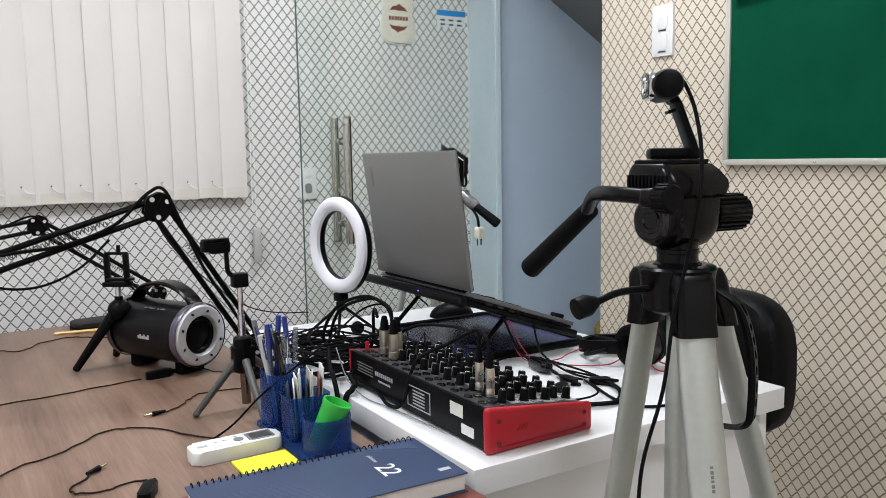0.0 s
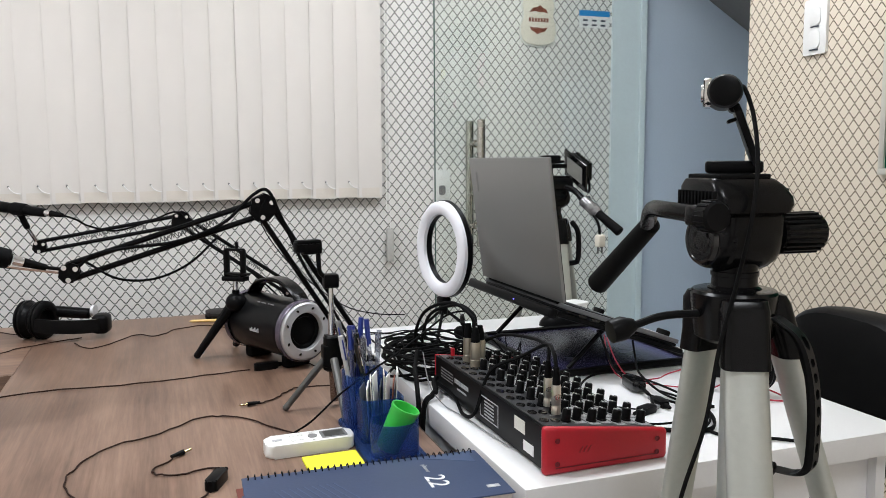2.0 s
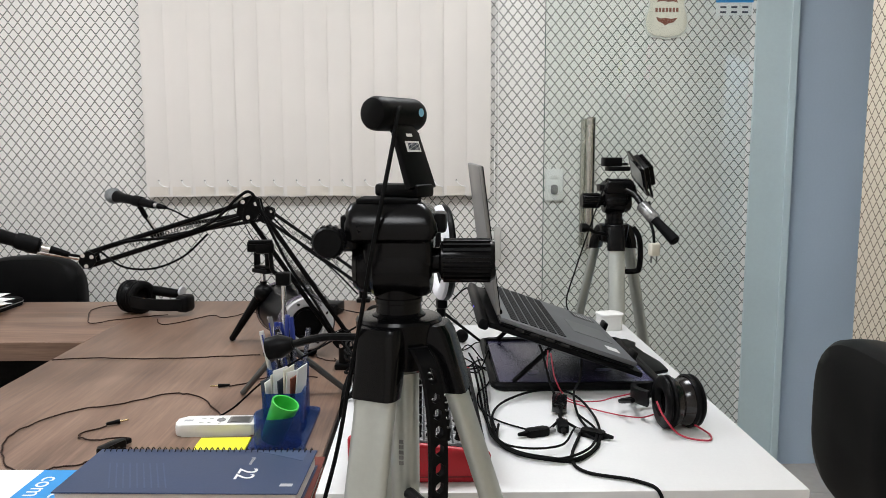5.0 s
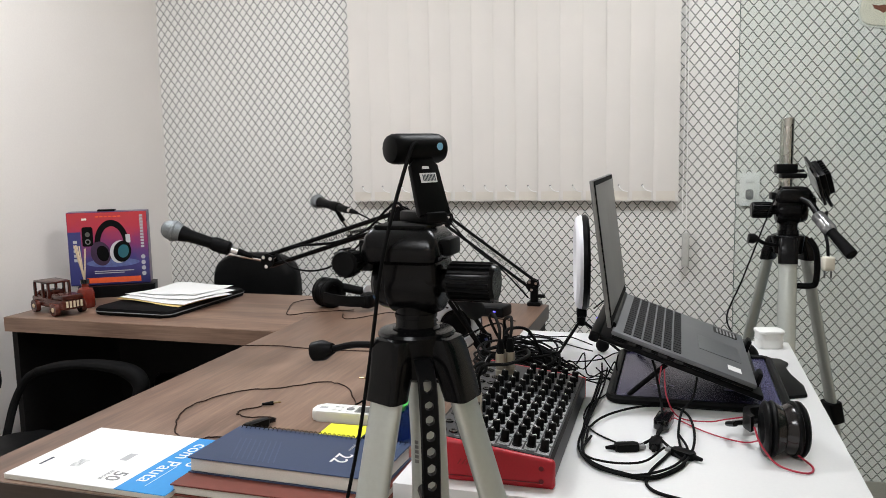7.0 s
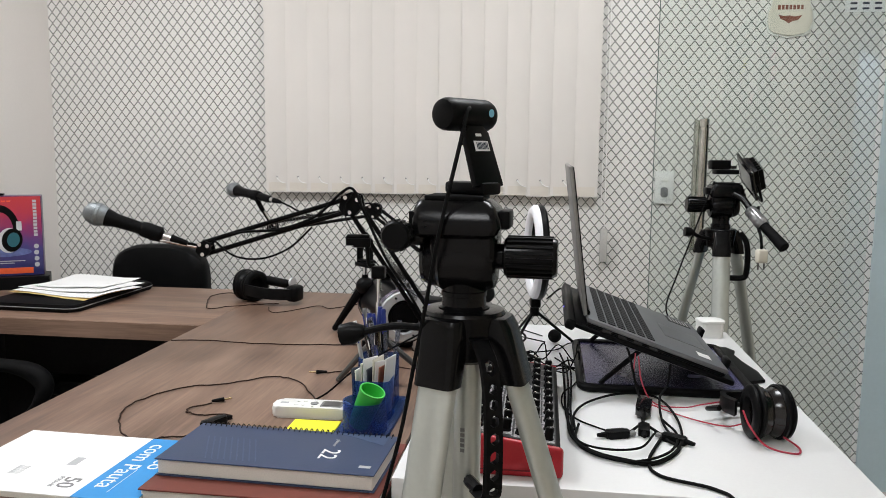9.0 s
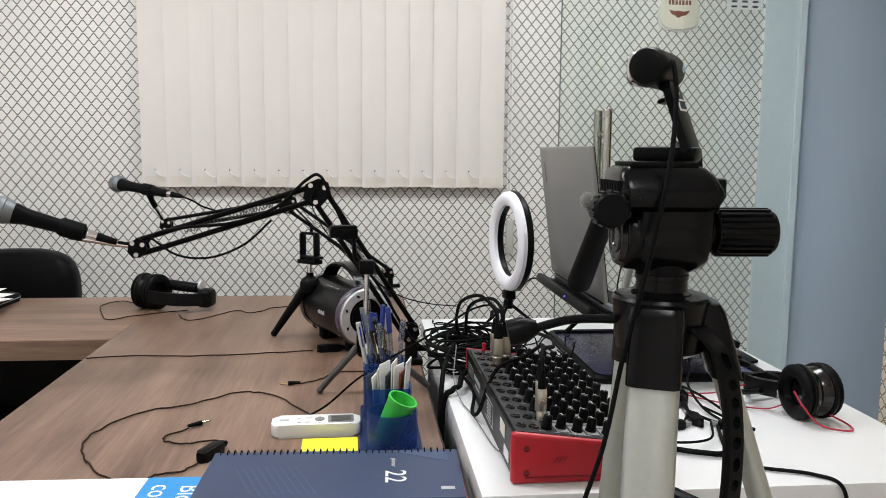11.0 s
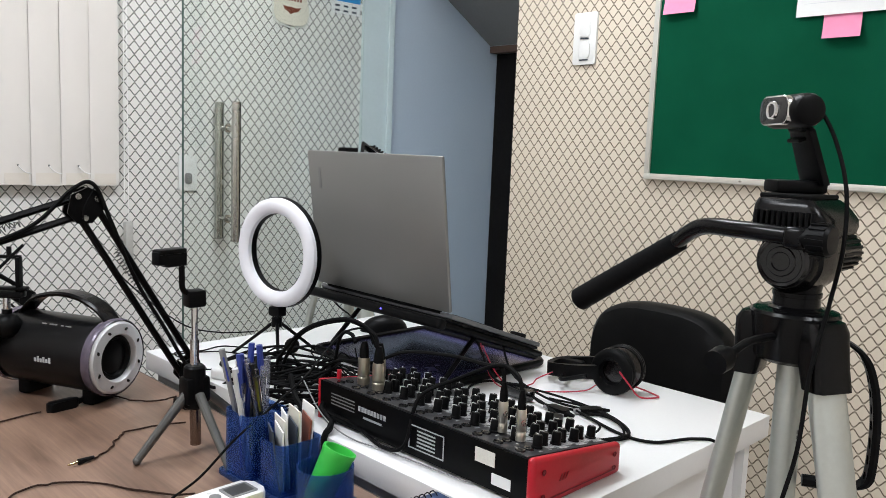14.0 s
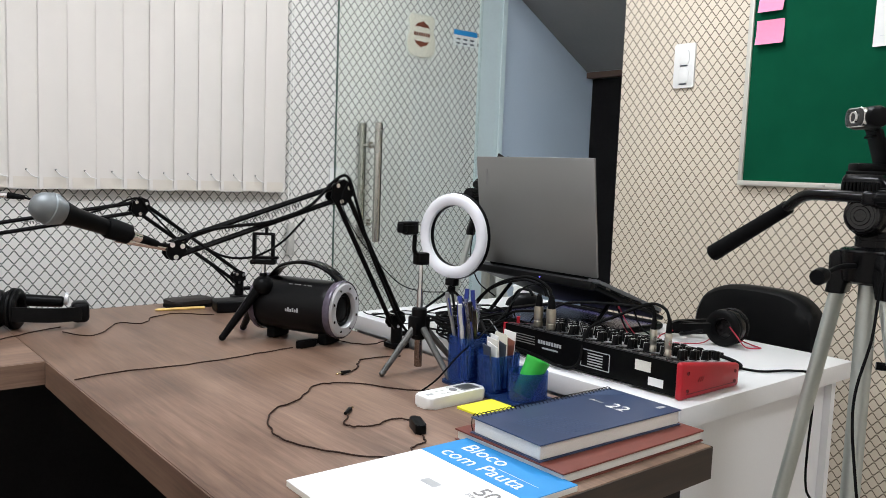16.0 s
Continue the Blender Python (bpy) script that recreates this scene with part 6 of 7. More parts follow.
printed("dongle_ring", oval(-0.222, 0.163, 0.010, 0.010), M_GREY_PLASTIC, 0.0020)
printed("dongle_knob", oval(-0.222, 0.163, 0.0065, 0.0065), M_BLACK, 0.0026)
printed("dongle_ring", oval(-0.222, 0.190, 0.009, 0.009), M_ALU_DARK, 0.0020)
part("hang_tab", box(B(), -0.185, -0.120, 0.02, 0.05, 0.2725, 0.279, 0.001, 1), M_BLACK, hb)

jp = thing("toy_jeep", "small red-brown wooden toy jeep on the desk", "toy car", pose(-0.960, 1.915, DZ, 0, 0, -22) @ Matrix.Scale(1.24, 4))
part("body", box(B(), -0.080, 0.085, -0.030, 0.030, 0.016, 0.040, 0.004), M_WOOD_TOY, jp)
part("bonnet", box(B(), 0.020, 0.083, -0.027, 0.027, 0.0402, 0.052, 0.003), M_WOOD_TOY, jp)
part("roof", box(B(), -0.066, 0.012, -0.030, 0.030, 0.076, 0.081, 0.002), M_WOOD_TOY, jp)
for x, y in ((-0.064, -0.027), (-0.064, 0.027), (-0.020, -0.027), (-0.020, 0.027), (0.010, -0.027), (0.010, 0.027)):
    part("post", box(B(), x - 0.003, x + 0.003, y - 0.003, y + 0.003, 0.0402, 0.0765), M_WOOD_TOY, jp)
part("seat", box(B(), -0.050, -0.012, -0.022, 0.022, 0.0402, 0.056, 0.003), M_WOOD_TOY, jp)
for x in (-0.050, 0.055):
    for y in (-0.034, 0.034):
        b = B()
        cyl(b, (x, y - 0.006, 0.0165), (x, y + 0.006, 0.0165), 0.0165, seg=20)
        wh = part("wheel", b, M_WOOD_TOY, jp)
        b = B()
        cyl(b, (x, y - 0.0072, 0.0165), (x, y + 0.0072, 0.0165), 0.006, seg=12)
        part("hub", b, M_REED, wh)
for k in range(5):
    part("grille_bar", box(B(), 0.0855, 0.0875, -0.020 + 0.009 * k, -0.015 + 0.009 * k, 0.022, 0.038), M_REED, jp)
b = B()
cyl(b, (-0.083, 0, 0.034), (-0.092, 0, 0.034), 0.015, seg=18)
part("spare_wheel", b, M_WOOD_TOY, jp)

df = thing("reed_diffuser", "reed diffuser bottle with red liquid and pale sticks", "diffuser", pose(-0.925, 2.00, DZ) @ Matrix.Scale(1.05, 4))
b = B()
lathe(b, [(0, 0), (0.024, 0), (0.027, 0.006), (0.027, 0.045), (0.022, 0.058), (0.011, 0.064), (0.011, 0.076), (0, 0.076)], None, 26)
part("bottle", b, M_AMBER, df, "glossy red glass bottle")
b = B()
cyl(b, (0, 0, 0.0762), (0, 0, 0.088), 0.0135, seg=18)
part("collar", b, M_BLACK_GLOSS, df)
for k in range(6):
    b = B()
    a = 2.2 * k
    tube(b, [(0, 0, 0.080), (0.020 * math.cos(a) - 0.012, 0.016 * math.sin(a), 0.185 + 0.006 * (k % 3))], 0.0017, 6, 0)
    part("reed", b, M_REED, df)
for k in range(3):
    part("label_bar", box(B(), 0.008 * (k - 1) - 0.002, 0.008 * (k - 1) + 0.002, -0.0285, -0.0275, 0.012, 0.040), M_LAMINATED, df)

# a straw broom standing head up in the hall corner
br = thing("straw_broom", "yellow straw broom standing head up in the hall corner", "broom", pose(2.635, 2.815, 0))
b = B()
cyl(b, (0, 0, 0.0), (0.0, 0.0, 0.255), 0.011, seg=14)
part("stick", b, M_REED, br, "pale wooden stick")
M_STRAW = surface("yellow_straw", (0.46, 0.32, 0.10), 0.8, vary=0.5, grain=160, blotch=30)
rng = random.Random(21)
b = B()
for k in range(120):
    a, r = rng.uniform(0, 6.28), math.sqrt(rng.random())
    c, s = math.cos(a), math.sin(a)
    top = 0.410 - 0.03 * r * r + rng.uniform(-0.012, 0.006)
    tube(b, [(0.012 * r * c, 0.012 * r * s, 0.225), (0.030 * r * c, 0.036 * r * s, 0.315), (0.036 * r * c, 0.046 * r * s, top)], 0.0021, 4, 2)
part("brush_head", b, M_STRAW, br, "dry yellow straw bristles")
b = B()
lathe(b, [(0.014, 0.0), (0.019, 0.006), (0.021, 0.03), (0.024, 0.036)], Matrix.Translation((0, 0, 0.230)), 18)
part("binding", b, M_BLACK, br, "dark wire binding")

# ---- on the white table ----
# mixing console: a wedge, taller along its jack side
mx = thing("audio_mixer", "black audio mixing console with red end cheeks", "audio mixer", pose(0.617, 0.888, WZ, 0, 0, 0.4))
MW, ML, H0, H1 = 0.176, 0.425, 0.060, 0.037
flip = Matrix.Rotation(radians(90), 4, "X")
b = B()
prism(b, [(0, 0.005), (MW, 0.005), (MW, H1), (0, H0)], -ML + 0.013, -0.013, flip)
part("chassis", b, M_BLACK_METAL, mx, "black painted steel chassis")
for y in (0.0, ML - 0.0125):
    b = B()
    d = 0.004 if y == 0.0 else 0.0005
    prism(b, [(-d, 0.0), (MW + d, 0.0), (MW + d, H1 + d), (-d, H0 + d + 0.0006)], -y - (0.0125 if y == 0.0 else 0.006), -y, flip)
    bmesh.ops.bevel(b, geom=b.edges[:], offset=0.0058 if y == 0.0 else 0.0015, segments=3, profile=0.5, affect="EDGES")
    part("end_cheek", b, M_RED, mx, "red plastic end cheek")
for x, z in ((0.014, 0.015), (0.014, 0.045), (MW - 0.014, 0.012), (MW - 0.014, 0.030)):
    b = B()
    lathe(b, [(0, 0.0), (0.0032, 0.0), (0.0036, 0.001)], Matrix.Translation((x, -0.0006, z)) @ Matrix.Rotation(radians(90), 4, "X"), 12)
    part("screw_well", b, M_RED_SHADED, mx)
for k in range(3):
    b = B()
    prism(b, [(0, 0), (0.002, 0), (0.007, 0.008), (0.005, 0.008)], 0.0002, 0.0009, Matrix.Translation((0.045 + 0.006 * k, -0.0002, 0.026)) @ flip)
    part("vent_slash", b, surface("dark_red_print", (0.25, 0.008, 0.012), 0.5), mx)
part("cheek_line", box(B(), 0.012, MW - 0.012, -0.0008, -0.0002, 0.0085, 0.0100), M_RED_SHADED, mx)
slope = math.atan2(H0 - H1, MW)
top = Matrix.Translation((0, 0, H0)) @ Matrix.Rotation(slope, 4, "Y")
part("panel", box(B(), 0.004, MW - 0.004, 0.016, ML - 0.016, 0.0004, 0.0018, 0, 1, top), surface("dark_grey_panel", (0.040, 0.040, 0.043), 0.4, 0.3, vary=0.9, grain=900, blotch=160), mx, "dark grey panel with fine white print")
print_mesh = finish("print_tick", box(B(), -0.004, 0.004, -0.0006, 0.0006, 0, 0.0003), M_GREY_INK)
kb = B()
lathe(kb, [(0, 0), (0.0072, 0), (0.0072, 0.0022), (0.0062, 0.0030), (0.0058, 0.0150), (0.0048, 0.0166), (0, 0.0166)], None, 14)
knob_mesh = finish("knob", kb, M_BLACK)
kb = B()
box(kb, -0.0007, 0.0007, 0.0, 0.0056, 0.0167, 0.0171)
box(kb, -0.0007, 0.0007, 0.0056, 0.0064, 0.004, 0.0169)
line_mesh = finish("pointer", kb, M_WHITE_PLASTIC)
field_mesh = finish("print_field", box(B(), -0.0082, 0.0082, -0.0150, 0.0150, 0.0, 0.0004), surface("pale_panel_print", (0.46, 0.46, 0.47), 0.4, 0.2, vary=0.8, grain=700, blotch=260))
sk = B()
lathe(sk, [(0.0030, 0.001), (0.0034, 0.0022), (0.0062, 0.0022), (0.0066, 0)], None, 14)
lathe(sk, [(0, -0.001), (0.0031, -0.001)], None, 14)
jack_mesh = finish("jack_socket", sk, M_BLACK_GLOSS)
rng = random.Random(3)
for j in range(11):
    y = 0.036 + 0.0345 * j
    for k in range(7):
        if j > 8 and k < 2:
            continue
        m = top @ Matrix.Translation((0.046 + 0.0192 * k, y + (0.006 if k % 2 else 0), 0.0018)) @ Matrix.Rotation(rng.uniform(-0.9, 0.9), 4, "Z")
        ob = new("knob", knob_mesh)
        ob.parent, ob.matrix_basis = mx, m
        if j < 7 and k > 0:
            fl = new("print_field", field_mesh)
            fl.parent, fl.matrix_basis = mx, top @ Matrix.Translation((0.046 + 0.0192 * k, y + (0.006 if k % 2 else 0), 0.0019))
        pt = new("pointer", line_mesh)
        pt.parent = ob
    for x in (0.014, 0.030):
        ob = new("jack_socket", jack_mesh)
        ob.parent, ob.matrix_basis = mx, top @ Matrix.Translation((x, y, 0.0018))
    for x in (0.038, 0.056, 0.075, 0.096, 0.115, 0.134, 0.153):
        ob = new("print_tick", print_mesh)
        ob.parent, ob.matrix_basis = mx, top @ Matrix.Translation((x, y - 0.0125, 0.0019))
# printing on the tall side
def side_mark(name, y0, y1, z0, z1, mt):
    part(name, box(B(), -0.0008, -0.0002, y0, y1, z0, z1), mt, mx)
for k in range(9):
    side_mark("logo_bar", 0.262 + 0.0068 * k, 0.2668 + 0.0068 * k, 0.036, 0.043, M_GREY_INK)
side_mark("small_print", 0.270, 0.310, 0.027, 0.030, M_GREY_INK)
for y0, y1, z0, z1 in ((0.148, 0.214, 0.046, 0.0475), (0.148, 0.214, 0.015, 0.0165), (0.148, 0.1495, 0.0166, 0.0459), (0.2125, 0.214, 0.0166, 0.0459)):
    side_mark("warning_frame", y0, y1, z0, z1, M_GREY_INK)
for k in range(5):
    side_mark("warning_print", 0.164, 0.198, 0.020 + 0.005 * k, 0.022 + 0.005 * k, M_GREY_INK)
side_mark("sticker", 0.062, 0.094, 0.034, 0.052, M_PAGES)
side_mark("sticker", 0.036, 0.066, 0.013, 0.027, M_PAPER_WHITE)
for k in range(4):
    side_mark("small_print", 0.330, 0.385, 0.030 + 0.005 * k, 0.0315 + 0.005 * k, M_GREY_PLASTIC)

def tall_plug(x, y, z, body, r, label, group):
    t = thing("audio_plug", label, "plug", pose(x, y, z), group)
    b = B()
    lathe(b, [(0, 0), (r, 0), (r, 0.010), (r * 0.92, 0.011), (r * 0.92, 0.013), (r, 0.014), (r, 0.036), (r * 0.9, 0.040), (0, 0.040)], None, 18)
    part("shell", b, body, t, "metal plug shell")
    b = B()
    lathe(b, [(0, 0.040), (r * 0.82, 0.040), (r * 0.75, 0.052), (r * 0.45, 0.064), (0, 0.064)], None, 16)
    part("boot", b, M_BLACK_MATT, t)

ZM = WZ + H0
for x, y in ((0.652, 1.212), (0.666, 1.226), (0.654, 1.248)):
    tall_plug(x, y, ZM - 0.0005, surface("warm_steel_plug", (0.46, 0.42, 0.34), 0.3, 0.9), 0.0092, "steel cannon plug standing in the mixer", "plugs in the mixer")
for x, y in ((0.662, 0.950), (0.668, 0.985)):
    tall_plug(x, y, ZM - 0.002, surface("nickel_plug", (0.66, 0.63, 0.55), 0.28, 0.9), 0.0066, "nickel jack plug standing in the mixer", "plugs in the mixer")
b = B()
cyl(b, (0.642, 1.292, ZM - 0.001), (0.642, 1.292, ZM + 0.012), 0.0036, seg=12)
solo("red_plug", b, M_RED, "red plug standing in the mixer", "plug")

# cables out of the mixer and the heap beside it
RB = 0.0030
cord([(0.650, 1.212, ZM + 0.06), (0.648, 1.222, ZM + 0.082), (0.628, 1.262, ZM + 0.098), (0.605, 1.335, ZM + 0.070), (0.615, 1.42, ZM + 0.0), (0.665, 1.47, WZ + 0.02), (0.72, 1.44, WZ + 0.012)], RB, "black microphone cable arching out of the mixer")
cord([(0.664, 1.238, ZM + 0.06), (0.664, 1.252, ZM + 0.078), (0.652, 1.30, ZM + 0.086), (0.625, 1.37, ZM + 0.055), (0.64, 1.45, WZ + 0.03), (0.70, 1.50, WZ + 0.012)], RB, "black microphone cable arching out of the mixer")
cord([(0.648, 1.262, ZM + 0.06), (0.655, 1.282, ZM + 0.068), (0.680, 1.34, ZM + 0.05), (0.70, 1.40, WZ + 0.03), (0.66, 1.46, WZ + 0.014)], RB, "black microphone cable arching out of the mixer")
cord([(0.662, 0.950, ZM + 0.060), (0.664, 0.962, ZM + 0.078), (0.672, 1.00, ZM + 0.080), (0.662, 1.06, ZM + 0.050), (0.630, 1.10, ZM + 0.020), (0.606, 1.10, WZ + 0.020), (0.602, 1.14, WZ + 0.006), (0.615, 1.22, WZ + 0.012), (0.605, 1.32, WZ + 0.02), (0.64, 1.40, WZ + 0.01)], 0.0028, "black audio cable looping over the mixer")
cord([(0.668, 0.985, ZM + 0.060), (0.676, 0.998, ZM + 0.076), (0.70, 1.05, ZM + 0.066), (0.715, 1.13, ZM + 0.058), (0.70, 1.21, ZM + 0.048), (0.67, 1.25, ZM + 0.028), (0.672, 1.34, ZM + 0.01), (0.68, 1.42, WZ + 0.02)], 0.0028, "black audio cable looping over the mixer")
cord([(0.600, 1.33, WZ + 0.06), (0.588, 1.26, WZ + 0.022), (0.592, 1.20, WZ + 0.004), (0.602, 1.12, WZ + 0.004), (0.612, 1.00, WZ + 0.004), (0.622, 0.985, WZ + 0.004)], 0.0010, "thin wire lying beside the mixer", M_GREY_PLASTIC)
rng = random.Random(17)
# one long lead wound into a tight skein that leans over the table's edge
for k in range(13):
    cx, cy = 0.640 + rng.uniform(-0.008, 0.012), 1.415 + rng.uniform(-0.02, 0.03)
    rx, ry = rng.uniform(0.062, 0.090), rng.uniform(0.055, 0.115)
    base, tip, skew = 0.004 + 0.0042 * k, rng.uniform(-0.10, 0.16), rng.uniform(-0.2, 0.3)
    ph, pts = rng.uniform(0, 6.28), []
    for i in range(13):
        a = ph + 2 * math.pi * i / 12
        x = max(0.556 if base > 0.012 else 0.582, cx + rx * math.cos(a) * (1 + 0.06 * math.sin(2 * a + k)))
        y = cy + ry * math.sin(a) + skew * (x - cx)
        pts.append((x, y, WZ + max(0.0034, base + tip * (x - cx) * 0.4 + 0.004 * math.sin(3 * a + k))))
    cord(pts, rng.choice((0.0019, 0.0022, 0.0025)), "black cable wound in a thick skein on the white table", z=None, steps=4)
rng = random.Random(8)
# skeins lying across the table, their bends towards the walnut desk
for k in range(12):
    cx, cy = 0.664 + rng.uniform(-0.02, 0.03), 1.360 + 0.015 * k + rng.uniform(-0.03, 0.03)
    rx, ry = rng.uniform(0.055, 0.085), rng.uniform(0.018, 0.055)
    ph, rise = rng.uniform(0, 6.28), rng.uniform(0.022, 0.108) * (1.0 - 0.028 * k)
    skew = rng.uniform(-0.25, 0.35)
    n = rng.randint(12, 15)
    pts = []
    count = n + rng.randint(0, 6)
    for i in range(count):
        a = ph + 2 * math.pi * i / n
        w = 1 + 0.10 * math.sin(3.0 * a + k)
        x = max(0.596, cx + rx * w * math.cos(a))
        left = min(1.0, max(0.0, (0.80 - x) / 0.19))
        z = 0.004 + min(1.0, i / 2.0, (count - 1 - i) / 2.0) * rise * left * (0.45 + 0.55 * math.sin(math.pi * min(1.0, (x - 0.58) / 0.16))) * (0.75 + 0.25 * math.sin(a + k))
        pts.append((x, cy + ry * w * math.sin(a) + skew * (x - cx), WZ + max(0.0032, z)))
    cord(pts, rng.choice((0.0015, 0.0018, 0.0022)), "black cable in a tangled heap on the white table", z=None, steps=4)
for k in range(3):
    x, y = rng.uniform(0.70, 0.80), rng.uniform(1.36, 1.46)
    pts, a = [(x, y, WZ + 0.01)], rng.uniform(0.2, 1.4)
    for i in range(10):
        a += rng.uniform(-0.9, 0.9)
        x, y = x + 0.032 * math.cos(a), y + 0.034 * math.sin(a)
        if not 0.66 < x < 0.835 or not 1.33 < y < 1.70:
            a += 2.2
            x, y = min(0.835, max(0.66, x)), min(1.70, max(1.33, y))
        pts.append((x, y, WZ + 0.004 + rng.uniform(0.0, 0.035) * (i % 2)))
    cord(pts, 0.0014, "thin black cable looping loosely over the white table", z=None, steps=5)
for k in range(4):
    x, y = rng.uniform(0.62, 0.80), rng.uniform(1.60, 1.72)
    pts = [(x, y, WZ + 0.003)]
    a = rng.uniform(0, 6.28)
    for i in range(7):
        a += rng.uniform(-1.1, 1.1)
        x, y = min(0.86, max(0.60, x + 0.045 * math.cos(a))), min(1.80, max(1.42, y + 0.045 * math.sin(a)))
        pts.append((x, y, WZ + 0.003 + 0.002 * (i % 2)))
    cord(pts, 0.0014, "thin black cable straying over the white table", z=None, steps=6)
cord([(0.600, 1.36, WZ + 0.055), (0.582, 1.32, WZ + 0.035), (0.572, 1.28, WZ + 0.02), (0.566, 1.25, WZ - 0.02), (0.566, 1.24, WZ - 0.12), (0.566, 1.25, WZ - 0.35)], 0.0042, "thick black cable dropping between the desks")
cord([(0.628, 1.30, WZ + 0.030), (0.606, 1.285, WZ + 0.020), (0.596, 1.25, WZ + 0.012), (0.584, 1.235, WZ + 0.010), (0.567, 1.23, WZ - 0.02), (0.566, 1.235, WZ - 0.2)], 0.0048, "coiled black mains lead of the mixer")
coil = "black cable coiled loosely on the white table"
loop = [(0.818, 1.064), (0.818, 1.134), (0.842, 1.201), (0.896, 1.257), (0.947, 1.262), (0.972, 1.218), (0.979, 1.11), (0.963, 1.014), (0.921, 0.954), (0.875, 0.960), (0.837, 0.985), (0.818, 1.03)]
cord([(0.805, 1.46), (0.806, 1.30)] + [(0.806, 1.15)] + [(x, y, WZ + 0.003) for x, y in loop[11:6:-1]] + [(0.950, 1.05, WZ + 0.005)], 0.0021, coil, z=WZ + 0.003)
cord([(x, y, WZ + 0.0065) for x, y in loop] + [(0.824, 1.09, WZ + 0.007)], 0.0020, coil)
cord([(0.800, 1.52), (0.811, 1.40), (0.812, 1.25), (0.808, 1.12), (0.812, 1.03), (0.845, 0.968), (0.895, 0.950), (0.945, 0.990), (0.968, 1.06), (0.955, 1.13)], 0.0019, coil, z=WZ + 0.0075)
cord([(0.815, 1.48), (0.819, 1.36), (0.816, 1.24), (0.813, 1.14), (0.818, 1.02), (0.852, 0.985), (0.905, 0.995), (0.935, 1.06)], 0.0017, coil, z=WZ + 0.0095)
cord([(0.790, 1.50), (0.815, 1.44), (0.835, 1.38), (0.822, 1.31), (0.803, 1.26), (0.802, 1.18), (0.826, 1.12), (0.870, 1.075)], 0.0014, coil, z=WZ + 0.0025)
cord([(0.945, 1.06, WZ + 0.004), (0.915, 0.965, WZ + 0.003), (0.925, 0.915, WZ + 0.003), (0.985, 0.885, WZ + 0.003), (1.008, 0.858, WZ - 0.004), (1.010, 0.852, WZ - 0.06), (0.995, 0.848, WZ - 0.15), (0.990, 0.842, WZ - 0.22), (1.03, 0.835, WZ - 0.30), (1.05, 0.83, 0.2), (1.04, 0.80, 0.003)], 0.0024, "black cable hanging over the white table's edge")

# ring light on its own little tripod
rl = thing("ring_light", "white LED ring light on a small black tripod", "ring light", pose(0.744, 1.624, 1.012, 0, 0, math.degrees(math.atan2(-0.17, -0.98)) + 90))
rm = Matrix.Rotation(radians(90), 4, "X")
b = B()
lathe(b, [(0.074, 0.0), (0.075, 0.007), (0.081, 0.0125), (0.089, 0.0145), (0.097, 0.0125), (0.1025, 0.007), (0.1035, 0.0)], rm, 64)
part("diffuser", b, M_DIFFUSER, rl, "milky white diffuser ring")
b = B()
lathe(b, [(0.0735, 0.0), (0.0725, -0.010), (0.076, -0.0145), (0.101, -0.0145), (0.1055, -0.009), (0.1045, 0.0), (0.1035, -0.0005)], rm, 64)
part("back_shell", b, M_BLACK, rl, "dark back shell")
b = B()
box(b, -0.014, 0.014, -0.010, 0.012, -0.122, -0.104, 0.003)
cyl(b, (0, 0, -0.126), (0, 0, -0.120), 0.008, seg=14)
part("mount", b, M_BLACK, rl)
b = B()
cyl(b, (0, 0, -0.142), (0, 0, -0.124), 0.010, seg=14)
part("hub", b, M_BLACK, rl)
for a in (80, 200, 320):
    c, s = math.cos(radians(a)), math.sin(radians(a))
    mini_leg(rl, (c * 0.008, s * 0.008, -0.136), (c * 0.092, s * 0.092, -0.2025), 0.0034, 0.0030, M_BLACK)
cord([(0.770, 1.640, 0.905), (0.80, 1.665, 0.925), (0.832, 1.68, 0.922), (0.850, 1.66, 0.925)], 0.0018, "thin black cord of the ring light")
b = B()
ball(b, (0.790, 1.640, WZ + 0.016), 0.015, 1.0, 14, 10)
solo("foam_ball", b, M_BLACK_MATT, "small black foam microphone ball on the table", "microphone")

# laptop on a cooling stand
hinge, front = Vector((0.842, 1.434, 0.947)), Vector((1.082, 1.434, 0.864))
base_turn = math.atan2(hinge.z - front.z, front.x - hinge.x)
lp = thing("laptop", "open grey laptop tilted on a cooling stand", "laptop", Matrix.Translation(hinge) @ Matrix.Rotation(base_turn, 4, "Y"))
LW, LD = 0.366, 0.252
part("deck", box(B(), 0.0, LD, -LW / 2, LW / 2, -0.008, 0.0, 0.002), M_DECK, lp, "grey keyboard deck")
part("bottom_shell", box(B(), 0.002, LD - 0.002, -LW / 2 + 0.001, LW / 2 - 0.001, -0.0140, -0.0082, 0.0025), M_BLACK, lp, "black bottom shell")
b = B()
cyl(b, (-0.002, -LW / 2 + 0.03, 0.002), (-0.002, LW / 2 - 0.03, 0.002), 0.006, seg=14)
part("hinge", b, M_BLACK, lp)
lidm = Matrix.Rotation(-base_turn - radians(7.2), 4, "Y")
lid = part("lid", box(B(), -0.008, -0.001, -LW / 2, LW / 2, 0.004, 0.262, 0.002), M_SILVER_LID, lp, "silver-grey lid", lidm)
part("bezel", box(B(), -0.0009, 0.0006, -LW / 2 + 0.002, LW / 2 - 0.002, 0.006, 0.260, 0.0005, 1), M_BLACK_MATT, lid, "black screen bezel")
